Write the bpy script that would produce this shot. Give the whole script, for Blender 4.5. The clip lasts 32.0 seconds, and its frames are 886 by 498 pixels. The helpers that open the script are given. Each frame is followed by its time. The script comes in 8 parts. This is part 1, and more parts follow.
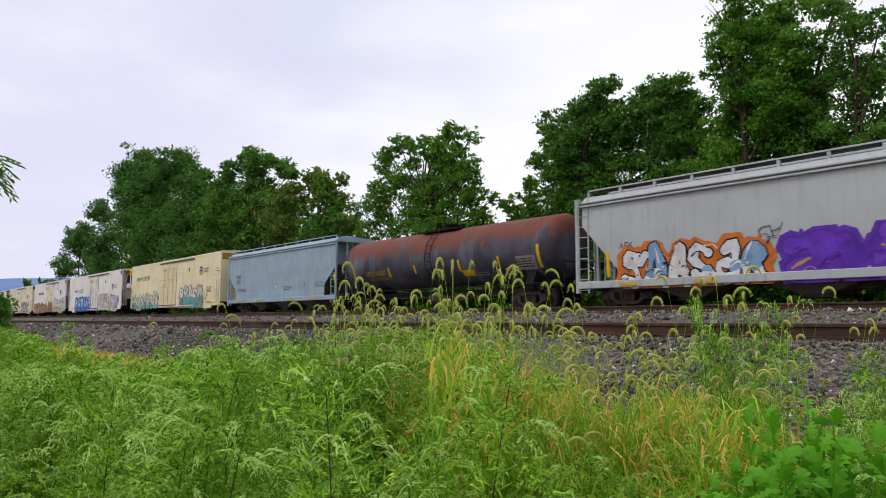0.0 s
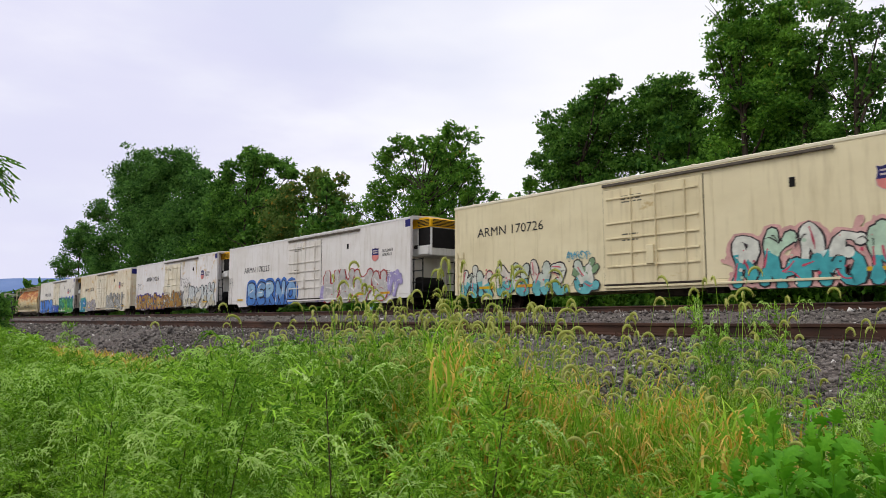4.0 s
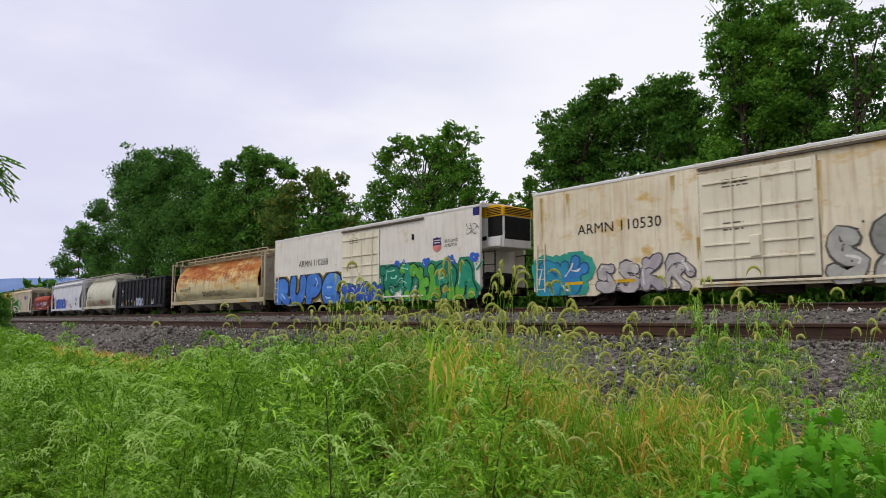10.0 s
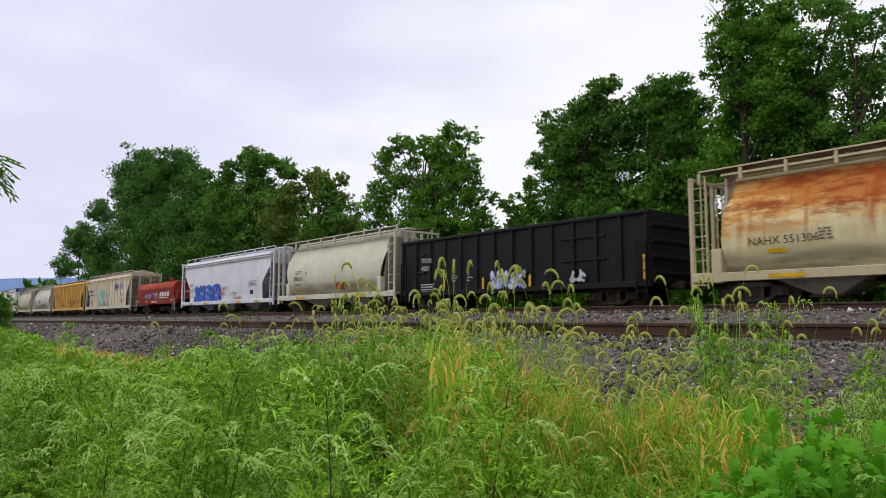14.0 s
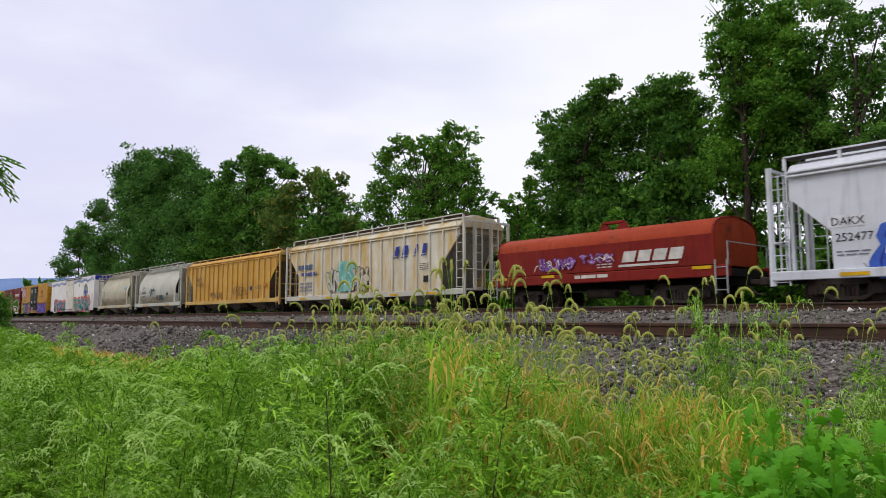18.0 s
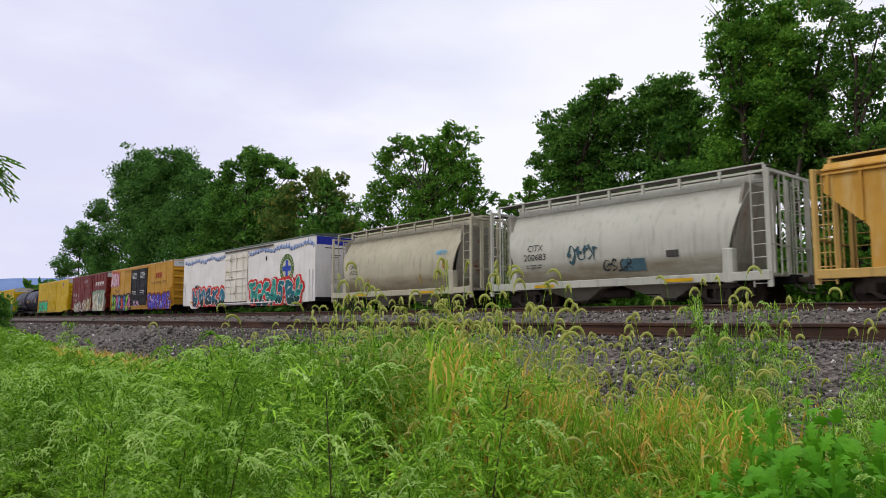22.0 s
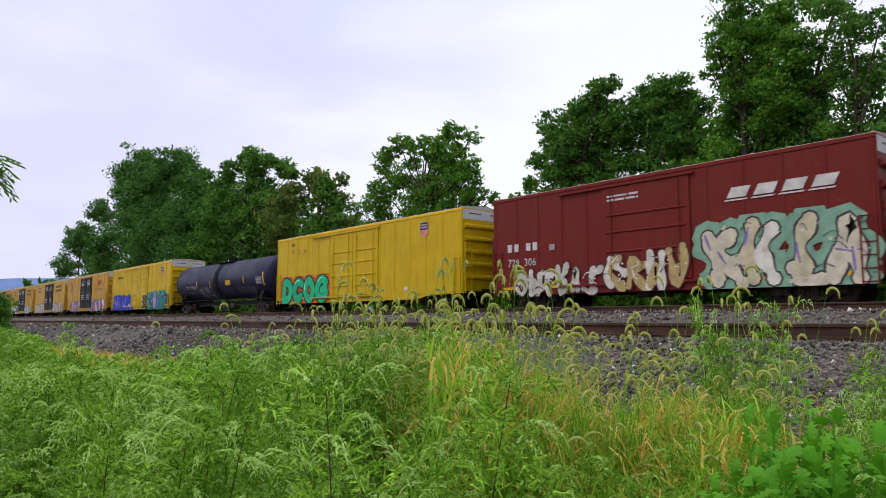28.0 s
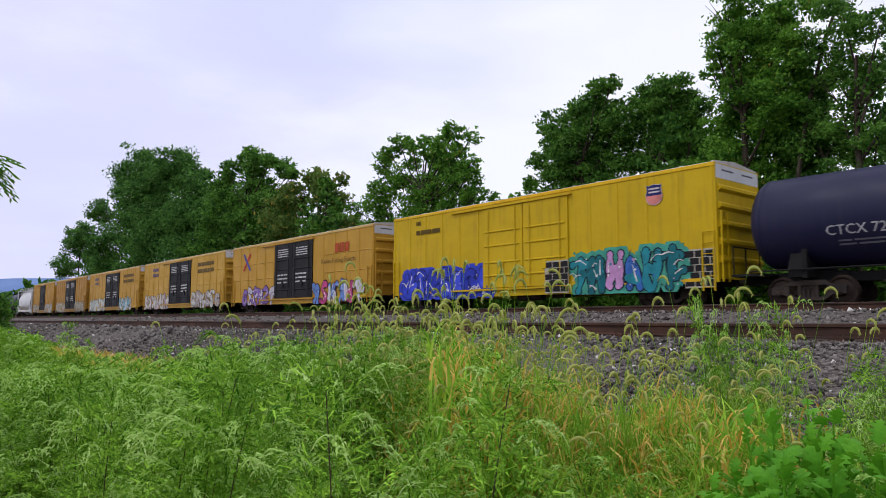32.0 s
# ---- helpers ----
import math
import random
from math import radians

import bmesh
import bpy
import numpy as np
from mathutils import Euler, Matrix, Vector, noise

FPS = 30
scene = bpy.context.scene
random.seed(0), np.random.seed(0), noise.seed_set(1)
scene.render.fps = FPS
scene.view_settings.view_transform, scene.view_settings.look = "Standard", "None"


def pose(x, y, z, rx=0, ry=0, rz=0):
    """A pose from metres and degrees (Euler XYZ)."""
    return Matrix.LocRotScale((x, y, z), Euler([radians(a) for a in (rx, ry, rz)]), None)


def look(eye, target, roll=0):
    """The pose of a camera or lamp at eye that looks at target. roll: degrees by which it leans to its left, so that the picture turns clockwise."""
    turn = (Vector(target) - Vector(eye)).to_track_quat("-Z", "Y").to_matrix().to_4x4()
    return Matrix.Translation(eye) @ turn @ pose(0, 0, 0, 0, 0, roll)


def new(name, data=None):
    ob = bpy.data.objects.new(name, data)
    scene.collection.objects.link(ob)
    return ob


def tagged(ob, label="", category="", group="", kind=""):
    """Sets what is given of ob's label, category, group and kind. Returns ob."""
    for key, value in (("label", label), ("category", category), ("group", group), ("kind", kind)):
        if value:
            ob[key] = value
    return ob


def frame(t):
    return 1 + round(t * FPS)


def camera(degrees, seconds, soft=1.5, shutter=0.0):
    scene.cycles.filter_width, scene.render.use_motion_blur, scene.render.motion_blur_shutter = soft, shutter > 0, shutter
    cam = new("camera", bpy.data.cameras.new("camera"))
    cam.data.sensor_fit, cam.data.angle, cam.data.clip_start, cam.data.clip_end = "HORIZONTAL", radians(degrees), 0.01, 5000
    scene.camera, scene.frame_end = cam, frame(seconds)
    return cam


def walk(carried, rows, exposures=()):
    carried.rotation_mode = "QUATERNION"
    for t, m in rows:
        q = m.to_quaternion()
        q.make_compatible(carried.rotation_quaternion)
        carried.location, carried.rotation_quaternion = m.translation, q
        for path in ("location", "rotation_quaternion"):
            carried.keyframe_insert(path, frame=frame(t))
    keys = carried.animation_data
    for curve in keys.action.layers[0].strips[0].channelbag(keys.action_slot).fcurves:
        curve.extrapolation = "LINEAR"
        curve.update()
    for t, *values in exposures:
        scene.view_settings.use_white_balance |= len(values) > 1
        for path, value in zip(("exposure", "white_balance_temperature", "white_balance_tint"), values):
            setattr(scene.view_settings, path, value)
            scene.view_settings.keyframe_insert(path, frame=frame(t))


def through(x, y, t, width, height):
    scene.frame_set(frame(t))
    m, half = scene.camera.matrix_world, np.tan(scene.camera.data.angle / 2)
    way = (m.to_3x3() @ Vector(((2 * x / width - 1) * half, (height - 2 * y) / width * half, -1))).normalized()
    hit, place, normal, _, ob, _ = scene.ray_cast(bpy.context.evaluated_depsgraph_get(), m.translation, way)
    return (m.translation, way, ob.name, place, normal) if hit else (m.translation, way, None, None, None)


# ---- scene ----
# Metres. x runs along the tracks, the way the train goes; y away from the camera; z up from the weedy ground.
SECONDS = 32.0
EYE = (0.0, 0.0, 1.2)
cam = camera(64.6, SECONDS, 0.55, 0.15)
AIM = look(EYE, (-math.cos(radians(40.3)), math.sin(radians(40.3)), 1.2 + math.tan(radians(5.76))))
walk(cam, [(0.0, AIM), (SECONDS, AIM)], exposures=[(0.0, 0.15, 6550, 10), (3.0, 0.15, 6550, 10), (6.0, 0.07, 6530, 10), (10.0, 0.05, 6500, 10), (12.0, 0.07, 6500, 10), (14.0, 0.11, 6500, 10), (18.0, 0.11, 6450, 10), (24.0, 0.10, 6400, 11), (28.0, 0.16, 6250, 12), (30.0, 0.12, 6130, 14), (SECONDS, 0.10, 6100, 14)])

TRACK_Y, TRACK_Z = 23.75, 1.62      # the train's track: centre line and railhead
MID_Y = 19.25                       # the free track beside it
NEAR_Y, NEAR_Z = 10.05, 1.15        # the empty track
SPEED, GAIN = 12.58, 0.0159         # the train's speed and the little it gains each second


# ---- sky and light: a bright overcast day ----
def make_world():
    w = bpy.data.worlds.new("sky")
    scene.world = w
    w.use_nodes = True
    nt = w.node_tree
    nt.nodes.clear()
    out = nt.nodes.new("ShaderNodeOutputWorld")
    bg = nt.nodes.new("ShaderNodeBackground")
    sky = nt.nodes.new("ShaderNodeTexSky")
    sky.sky_type, sky.sun_disc = "NISHITA", False
    sky.sun_elevation, sky.sun_rotation = radians(55), radians(200)
    clear = nt.nodes.new("ShaderNodeMix")
    clear.data_type, clear.blend_type = "RGBA", "MULTIPLY"
    clear.inputs[0].default_value = 1.0
    clear.inputs[7].default_value = (0.12, 0.12, 0.12, 1)
    tc = nt.nodes.new("ShaderNodeTexCoord")
    mp = nt.nodes.new("ShaderNodeMapping")
    mp.inputs["Scale"].default_value = (1.0, 1.0, 3.2)
    no = nt.nodes.new("ShaderNodeTexNoise")
    no.inputs["Scale"].default_value, no.inputs["Detail"].default_value = 1.7, 4.0
    no.inputs["Roughness"].default_value = 0.45
    ramp = nt.nodes.new("ShaderNodeValToRGB")
    ramp.color_ramp.elements[0].position, ramp.color_ramp.elements[0].color = 0.34, (0.70, 0.72, 0.88, 1)
    ramp.color_ramp.elements[1].position, ramp.color_ramp.elements[1].color = 0.56, (0.93, 0.93, 0.985, 1)
    mix = nt.nodes.new("ShaderNodeMix")
    mix.data_type = "RGBA"
    mix.inputs[0].default_value = 0.94
    ln = nt.links.new
    ln(tc.outputs["Generated"], mp.inputs["Vector"])
    ln(mp.outputs["Vector"], no.inputs["Vector"])
    ln(no.outputs["Fac"], ramp.inputs["Fac"])
    ln(sky.outputs["Color"], clear.inputs[6])
    ln(clear.outputs[2], mix.inputs[6])
    ln(ramp.outputs["Color"], mix.inputs[7])
    dot = nt.nodes.new("ShaderNodeVectorMath")
    dot.operation = "DOT_PRODUCT"
    dot.inputs[1].default_value = (-0.955, 0.215, 0.205)
    ln(tc.outputs["Generated"], dot.inputs[0])
    wisps = nt.nodes.new("ShaderNodeTexNoise")
    wisps.inputs["Scale"].default_value, wisps.inputs["Detail"].default_value = 5.0, 5.0
    ln(mp.outputs["Vector"], wisps.inputs["Vector"])
    ragged = nt.nodes.new("ShaderNodeMath")
    ragged.operation = "MULTIPLY_ADD"
    ragged.inputs[1].default_value = 0.22
    ln(wisps.outputs["Fac"], ragged.inputs[0])
    ln(dot.outputs["Value"], ragged.inputs[2])
    bank = nt.nodes.new("ShaderNodeMapRange")
    bank.interpolation_type = "SMOOTHSTEP"
    bank.inputs[1].default_value, bank.inputs[2].default_value = 0.99, 1.13
    bank.inputs[4].default_value = 0.75
    ln(ragged.outputs[0], bank.inputs[0])
    cloud = nt.nodes.new("ShaderNodeMix")
    cloud.data_type = "RGBA"
    cloud.inputs[7].default_value = (0.66, 0.66, 0.86, 1)
    ln(bank.outputs[0], cloud.inputs[0])
    ln(mix.outputs[2], cloud.inputs[6])
    ln(cloud.outputs[2], bg.inputs["Color"])
    bg.inputs["Strength"].default_value = 1.0
    ln(bg.outputs["Background"], out.inputs["Surface"])


make_world()
sun_data = bpy.data.lights.new("sun", "SUN")
sun_data.energy, sun_data.angle, sun_data.color = 1.0, radians(25), (1.0, 0.97, 0.92)
sun = new("sun", sun_data)
sun.matrix_world = look((0, 0, 60), (14, 38, 0))


# ---- materials ----
def lin(h):
    """Linear colour from a hex string."""
    def f(c):
        return c / 12.92 if c <= 0.04045 else ((c + 0.055) / 1.055) ** 2.4
    return tuple(f(int(h[i:i + 2], 16) / 255) for i in (0, 2, 4)) + (1.0,)


class Mat:
    """A small node-material writer."""

    def __init__(self, name, rough=0.6, metal=0.0, spec=0.4):
        self.m = bpy.data.materials.new(name)
        self.m.use_nodes = True
        self.nt = self.m.node_tree
        self.b = self.nt.nodes["Principled BSDF"]
        self.b.inputs["Roughness"].default_value = rough
        self.b.inputs["Metallic"].default_value = metal
        self.b.inputs["Specular IOR Level"].default_value = spec
        self.tc = self.nt.nodes.new("ShaderNodeTexCoord")

    def link(self, a, b):
        self.nt.links.new(a, b)

    def noise(self, scale, stretch=(1, 1, 1), detail=4.0, rough=0.55, shift=0.0, coord="Object"):
        mp = self.nt.nodes.new("ShaderNodeMapping")
        mp.inputs["Scale"].default_value = stretch
        mp.inputs["Location"].default_value = (shift, shift * 0.7, shift * 0.3)
        self.link(self.tc.outputs[coord], mp.inputs["Vector"])
        n = self.nt.nodes.new("ShaderNodeTexNoise")
        n.inputs["Scale"].default_value, n.inputs["Detail"].default_value = scale, detail
        n.inputs["Roughness"].default_value = rough
        self.link(mp.outputs["Vector"], n.inputs["Vector"])
        return n.outputs["Fac"]

    def ramp(self, fac, lo, hi, a=0.0, b=1.0):
        r = self.nt.nodes.new("ShaderNodeMapRange")
        r.inputs[1].default_value, r.inputs[2].default_value = lo, hi
        r.inputs[3].default_value, r.inputs[4].default_value = a, b
        self.link(fac, r.inputs[0])
        return r.outputs[0]

    def mix(self, fac, a, b, mode="MIX"):
        n = self.nt.nodes.new("ShaderNodeMix")
        n.data_type, n.blend_type = "RGBA", mode
        for sock, v in ((n.inputs[0], fac), (n.inputs[6], a), (n.inputs[7], b)):
            if hasattr(v, "is_output"):
                self.link(v, sock)
            else:
                sock.default_value = v
        return n.outputs[2]

    def times(self, a, b):
        n = self.nt.nodes.new("ShaderNodeMath")
        n.operation = "MULTIPLY"
        for sock, v in zip(n.inputs, (a, b)):
            if hasattr(v, "is_output"):
                self.link(v, sock)
            else:
                sock.default_value = v
        return n.outputs[0]

    def base(self, c):
        if hasattr(c, "is_output"):
            self.link(c, self.b.inputs["Base Color"])
        else:
            self.b.inputs["Base Color"].default_value = c
        return self

    def bump(self, h, strength=0.3, dist=0.02):
        n = self.nt.nodes.new("ShaderNodeBump")
        n.inputs["Strength"].default_value, n.inputs["Distance"].default_value = strength, dist
        self.link(h, n.inputs["Height"])
        self.link(n.outputs["Normal"], self.b.inputs["Normal"])
        return self

    def rough(self, sock):
        self.link(sock, self.b.inputs["Roughness"])
        return self

    def height(self):
        s = self.nt.nodes.new("ShaderNodeSeparateXYZ")
        self.link(self.tc.outputs["Object"], s.inputs[0])
        return s.outputs[2]

    def island(self):
        g = self.nt.nodes.new("ShaderNodeNewGeometry")
        return g.outputs["Random Per Island"]

    def chance(self):
        return self.nt.nodes.new("ShaderNodeObjectInfo").outputs["Random"]


def paint(name, colour, dirt="5a5046", dirty=0.35, rust=0.0, rough=0.55, shift=0.0, rust_colour="7a3a14", high=None, splash_shade=None):
    """Weathered car paint: streaks, grime and, where asked, rust. high: (from, to) heights between which the rust
    grows. splash_shade: the height below which thrown mud and the shade under a bulging side are painted as one band.
    """
    k = Mat(name, rough, 0.0, 0.18)
    base = lin(colour)
    big = k.noise(0.55, (1, 1, 1.6), 5, 0.6, shift)
    streak = k.noise(2.2, (2.2, 2.2, 0.22), 5, 0.6, shift + 3)
    c = k.mix(k.times(k.ramp(big, 0.35, 0.75), dirty * 0.6), base, lin(dirt))
    c = k.mix(k.times(k.ramp(streak, 0.52, 0.78), dirty), c, lin(dirt))
    if rust:
        spots = k.noise(1.1, (0.8, 0.8, 1.3), 8, 0.68, shift + 9)
        runs = k.noise(1.6, (2.4, 2.4, 0.18), 5, 0.6, shift + 5)
        amount = k.ramp(spots, 0.62 - 0.22 * rust, 0.74 - 0.12 * rust)
        amount2 = k.times(k.ramp(runs, 0.5, 0.72), rust * 0.8)
        if high:
            up = k.ramp(k.height(), high[0], high[1])
            amount, amount2 = k.times(amount, up), k.times(amount2, up)
        c = k.mix(amount2, c, lin("b0692a"))
        c = k.mix(amount, c, lin(rust_colour))
    if splash_shade:
        # one brown-grey band for both grime and the shade of the inward-turning side
        mud_shade = k.times(k.ramp(k.noise(0.9, (0.5, 1, 2.2), 6, 0.65, shift + 2), 0.3, 0.6, 0.35, 0.9), k.ramp(k.height(), splash_shade, splash_shade - 0.35))
        c = k.mix(mud_shade, c, lin("7c7058"))
    k.base(c)
    fine = k.noise(40, (1, 1, 1), 3, 0.5)
    k.rough(k.ramp(big, 0.3, 0.8, rough - 0.12, rough + 0.2))
    k.bump(fine, 0.12, 0.01)
    return k.m


def plain(name, colour, rough=0.6, metal=0.0, vary=0.25, scale=3.0, bump=0.15):
    k = Mat(name, rough, metal, 0.2)
    c = lin(colour)
    dark = tuple(v * (1 - vary) for v in c[:3]) + (1,)
    n = k.noise(scale, (1, 1, 1), 5, 0.6)
    k.base(k.mix(k.ramp(n, 0.35, 0.7), c, dark))
    k.bump(k.noise(scale * 9, (1, 1, 1), 3), bump, 0.01)
    return k.m


# ---- mesh writing ----
class Mesh:
    """Collects vertices, faces and material numbers for one mesh."""

    def __init__(self):
        self.v, self.f, self.s = [], [], []

    def add(self, verts, faces, slot=0):
        o = len(self.v)
        self.v += [tuple(p) for p in verts]
        self.f += [tuple(i + o for i in q) for q in faces]
        self.s += [slot] * len(faces)
        return self

    def box(self, x0, x1, y0, y1, z0, z1, slot=0):
        v = [(x, y, z) for x in (x0, x1) for y in (y0, y1) for z in (z0, z1)]
        f = [(0, 1, 3, 2), (4, 6, 7, 5), (0, 4, 5, 1), (2, 3, 7, 6), (0, 2, 6, 4), (1, 5, 7, 3)]
        return self.add(v, f, slot)

    def cbox(self, x0, x1, y0, y1, z0, z1, c=0.02, slot=0):
        """A box with chamfered edges."""
        lo, hi = (x0, y0, z0), (x1, y1, z1)
        c = min(c, 0.45 * min(b - a for a, b in zip(lo, hi)))
        v, ids = [], {}
        for corner in range(8):
            s = [(corner >> a) & 1 for a in range(3)]
            for ax in range(3):
                p = []
                for a in range(3):
                    e = hi[a] if s[a] else lo[a]
                    if a != ax:
                        e += -c if s[a] else c
                    p.append(e)
                ids[(corner, ax)] = len(v)
                v.append(p)
        f = []
        for ax in range(3):
            a, b = [i for i in range(3) if i != ax]
            for side in (0, 1):
                q = [side << ax | i << a | j << b for i, j in ((0, 0), (1, 0), (1, 1), (0, 1))]
                q = [ids[(k, ax)] for k in q]
                f.append(q if (side == 1) == (ax != 1) else q[::-1])
        for ax in range(3):
            a, b = [i for i in range(3) if i != ax]
            for i in (0, 1):
                for j in (0, 1):
                    k0 = i << a | j << b
                    k1 = k0 | 1 << ax
                    f.append([ids[(k0, a)], ids[(k1, a)], ids[(k1, b)], ids[(k0, b)]])
        for k in range(8):
            f.append([ids[(k, 0)], ids[(k, 1)], ids[(k, 2)]])
        return self.add(v, f, slot)

    def prism(self, poly, axis, a, b, slot=0):
        """A polygon in the two other axes, drawn out along axis from a to b."""
        def at(p, t):
            return {"x": (t, p[0], p[1]), "y": (p[0], t, p[1]), "z": (p[0], p[1], t)}[axis]
        n = len(poly)
        v = [at(p, a) for p in poly] + [at(p, b) for p in poly]
        f = [tuple(range(n)), tuple(range(2 * n - 1, n - 1, -1))]
        f += [(i, i + n, (i + 1) % n + n, (i + 1) % n) for i in range(n)]
        return self.add(v, f, slot)

    def tube(self, a, b, r, r2=None, n=8, slot=0):
        a, b = Vector(a), Vector(b)
        r2 = r if r2 is None else r2
        d = (b - a).normalized()
        u = d.orthogonal().normalized()
        w = d.cross(u)
        v = []
        for p, q in ((a, r), (b, r2)):
            v += [p + q * (math.cos(t) * u + math.sin(t) * w) for t in (2 * math.pi * i / n for i in range(n))]
        f = [tuple(range(n))[::-1], tuple(range(n, 2 * n))]
        f += [(i, (i + 1) % n, (i + 1) % n + n, i + n) for i in range(n)]
        return self.add(v, f, slot)

    def loft(self, rings, closed=True, caps=True, slot=0):
        n = len(rings[0])
        v = [p for r in rings for p in r]
        f = []
        for k in range(len(rings) - 1):
            for i in range(n if closed else n - 1):
                j = (i + 1) % n
                f.append((k * n + i, k * n + j, (k + 1) * n + j, (k + 1) * n + i))
        if caps:
            f += [tuple(range(n))[::-1], tuple(range((len(rings) - 1) * n, len(rings) * n))]
        return self.add(v, f, slot)

    def data(self, name, mats, smooth=None):
        me = bpy.data.meshes.new(name)
        me.from_pydata(self.v, [], self.f)
        for m in mats:
            me.materials.append(m)
        if len(mats) > 1:
            me.polygons.foreach_set("material_index", self.s)
        bm = bmesh.new()
        bm.from_mesh(me)
        bmesh.ops.recalc_face_normals(bm, faces=bm.faces)
        bm.to_mesh(me)
        bm.free()
        if smooth:
            me.shade_smooth()
            me.set_sharp_from_angle(angle=radians(smooth))
        me.update()
        return me


def part(name, m, mats, parent=None, label="", smooth=None):
    """One mesh object, under a thing or a part."""
    mats = mats if isinstance(mats, (list, tuple)) else [mats]
    me = m.data(name, mats, smooth) if isinstance(m, Mesh) else m
    ob = new(name, me)
    if parent:
        ob.parent = parent
    if label:
        ob["label"] = label
    return ob


def quads(name, v, nper, mats, slots=None, smooth=False):
    """A mesh of many separate faces of nper corners each, from an array of corners."""
    me = bpy.data.meshes.new(name)
    nv = len(v)
    nf = nv // nper
    me.vertices.add(nv)
    me.vertices.foreach_set("co", np.asarray(v, np.float32).ravel())
    me.loops.add(nv)
    me.loops.foreach_set("vertex_index", np.arange(nv, dtype=np.int32))
    me.polygons.add(nf)
    me.polygons.foreach_set("loop_start", np.arange(0, nv, nper, dtype=np.int32))
    for m in mats:
        me.materials.append(m)
    if slots is not None:
        me.polygons.foreach_set("material_index", np.asarray(slots, np.int32))
    me.update(calc_edges=True)
    return me
# ---- ground, tracks and distance ----
def ground_height(x, y):
    """The lie of the land across the tracks."""
    line = ((-400, 0.0), (5.2, 0.0), (6.0, 0.08), (8.15, 0.84), (8.5, 0.895), (11.7, 0.895), (13.0, 0.55), (14.6, 0.60), (17.2, 1.36), (17.6, 1.40), (25.4, 1.40),
            (27.0, 0.95), (60, 1.1), (4000, 1.1))
    for (a, za), (b, zb) in zip(line, line[1:]):
        if y <= b:
            return za + (zb - za) * (y - a) / (b - a)
    return line[-1][1]


def ground_material(name, lo, hi, spot, scale):
    k = Mat(name, 0.95, 0.0, 0.1)
    n = k.noise(scale, (1, 1, 1), 8, 0.65)
    big = k.noise(scale * 0.07, (1, 1, 1), 4, 0.5)
    c = k.mix(k.ramp(n, 0.3, 0.7), lin(lo), lin(hi))
    k.base(k.mix(k.ramp(big, 0.5, 0.7, 0, 0.7), c, lin(spot)))
    k.bump(n, 0.8, 0.05)
    return k.m


M_SOIL = ground_material("dry_soil_and_thatch", "4d4022", "8a7440", "6f7a34", 6)
k = Mat("ballast_stone", 0.9, 0, 0.2)
n1 = k.noise(14, (1, 1, 1), 3, 0.6)
vor = k.nt.nodes.new("ShaderNodeTexVoronoi")
vor.inputs["Scale"].default_value = 40.0
k.link(k.tc.outputs["Object"], vor.inputs["Vector"])
sep = k.nt.nodes.new("ShaderNodeSeparateColor")
k.link(vor.outputs["Color"], sep.inputs[0])
c = k.mix(k.ramp(sep.outputs[0], 0.1, 0.95), lin("282523"), k.mix(k.ramp(n1, 0.3, 0.7), lin("5f5952"), lin("857d74")))
k.base(k.mix(k.ramp(k.noise(0.5), 0.45, 0.7, 0, 0.4), c, lin("655652")))
k.bump(vor.outputs["Distance"], 0.5, 0.012)
M_BALLAST = k.m
k = Mat("crushed_stone", 0.88, 0, 0.25)
isl = k.island()
c = k.mix(k.ramp(isl, 0.0, 0.9), lin("24211f"), lin("8a827a"))
c = k.mix(k.ramp(isl, 0.975, 0.985), c, lin("dcd8d0"))
k.base(k.mix(k.ramp(k.noise(60), 0.4, 0.7, 0, 0.45), c, lin("68605e")))
M_STONE = k.m
k = Mat("rusty_rail_steel", 0.75, 0.3)
k.base(k.mix(k.ramp(k.noise(3, (0.4, 1, 1)), 0.35, 0.7), lin("54382a"), lin("2c1f18")))
k.bump(k.noise(60), 0.3, 0.01)
M_RAIL = k.m
M_RAILTOP = plain("polished_rail_head", "8d8a88", 0.3, 0.9, 0.2)
M_TIE = plain("weathered_tie_wood", "4a3c30", 0.9, 0, 0.4, 4.0, 0.5)


def make_ground():
    xs = [-4000, -1500, -700, -400, -250, -160] + [-110 + 3.0 * i for i in range(31)] + [-18 + 0.75 * i for i in range(45)] + [20, 40, 100, 400, 4000]
    ys = [-4000, -400, -60, -12, -5, 0, 2, 3, 4, 4.8, 5.2, 5.6, 6.0, 6.6, 7.2, 7.8, 8.15, 8.5, 9.5, 11.7, 12.4, 13, 14.6, 15.5, 16.4, 17.2, 17.6, 19, 20.5, 22.2, 23.5, 25.4, 27, 30, 40, 60, 200, 4000]
    v, f, s = [], [], []
    for x in xs:
        for y in ys:
            z = ground_height(x, y)
            if -40 < x < 25 and y < 8.4:
                z += 0.10 * (noise.noise((x * 0.6, y * 0.6, 0)))
            v.append((x, y, z))
    n = len(ys)
    for i in range(len(xs) - 1):
        for j in range(n - 1):
            f.append((i * n + j, (i + 1) * n + j, (i + 1) * n + j + 1, i * n + j + 1))
            s.append(1 if 5.9 <= ys[j] < 27 else 0)
    m = Mesh()
    m.v, m.f, m.s = v, f, s
    ob = part("ground", m, [M_SOIL, M_BALLAST])
    return tagged(ob, "weedy earth with grey crushed stone beds under the tracks", "ground", kind="structure")


make_ground()


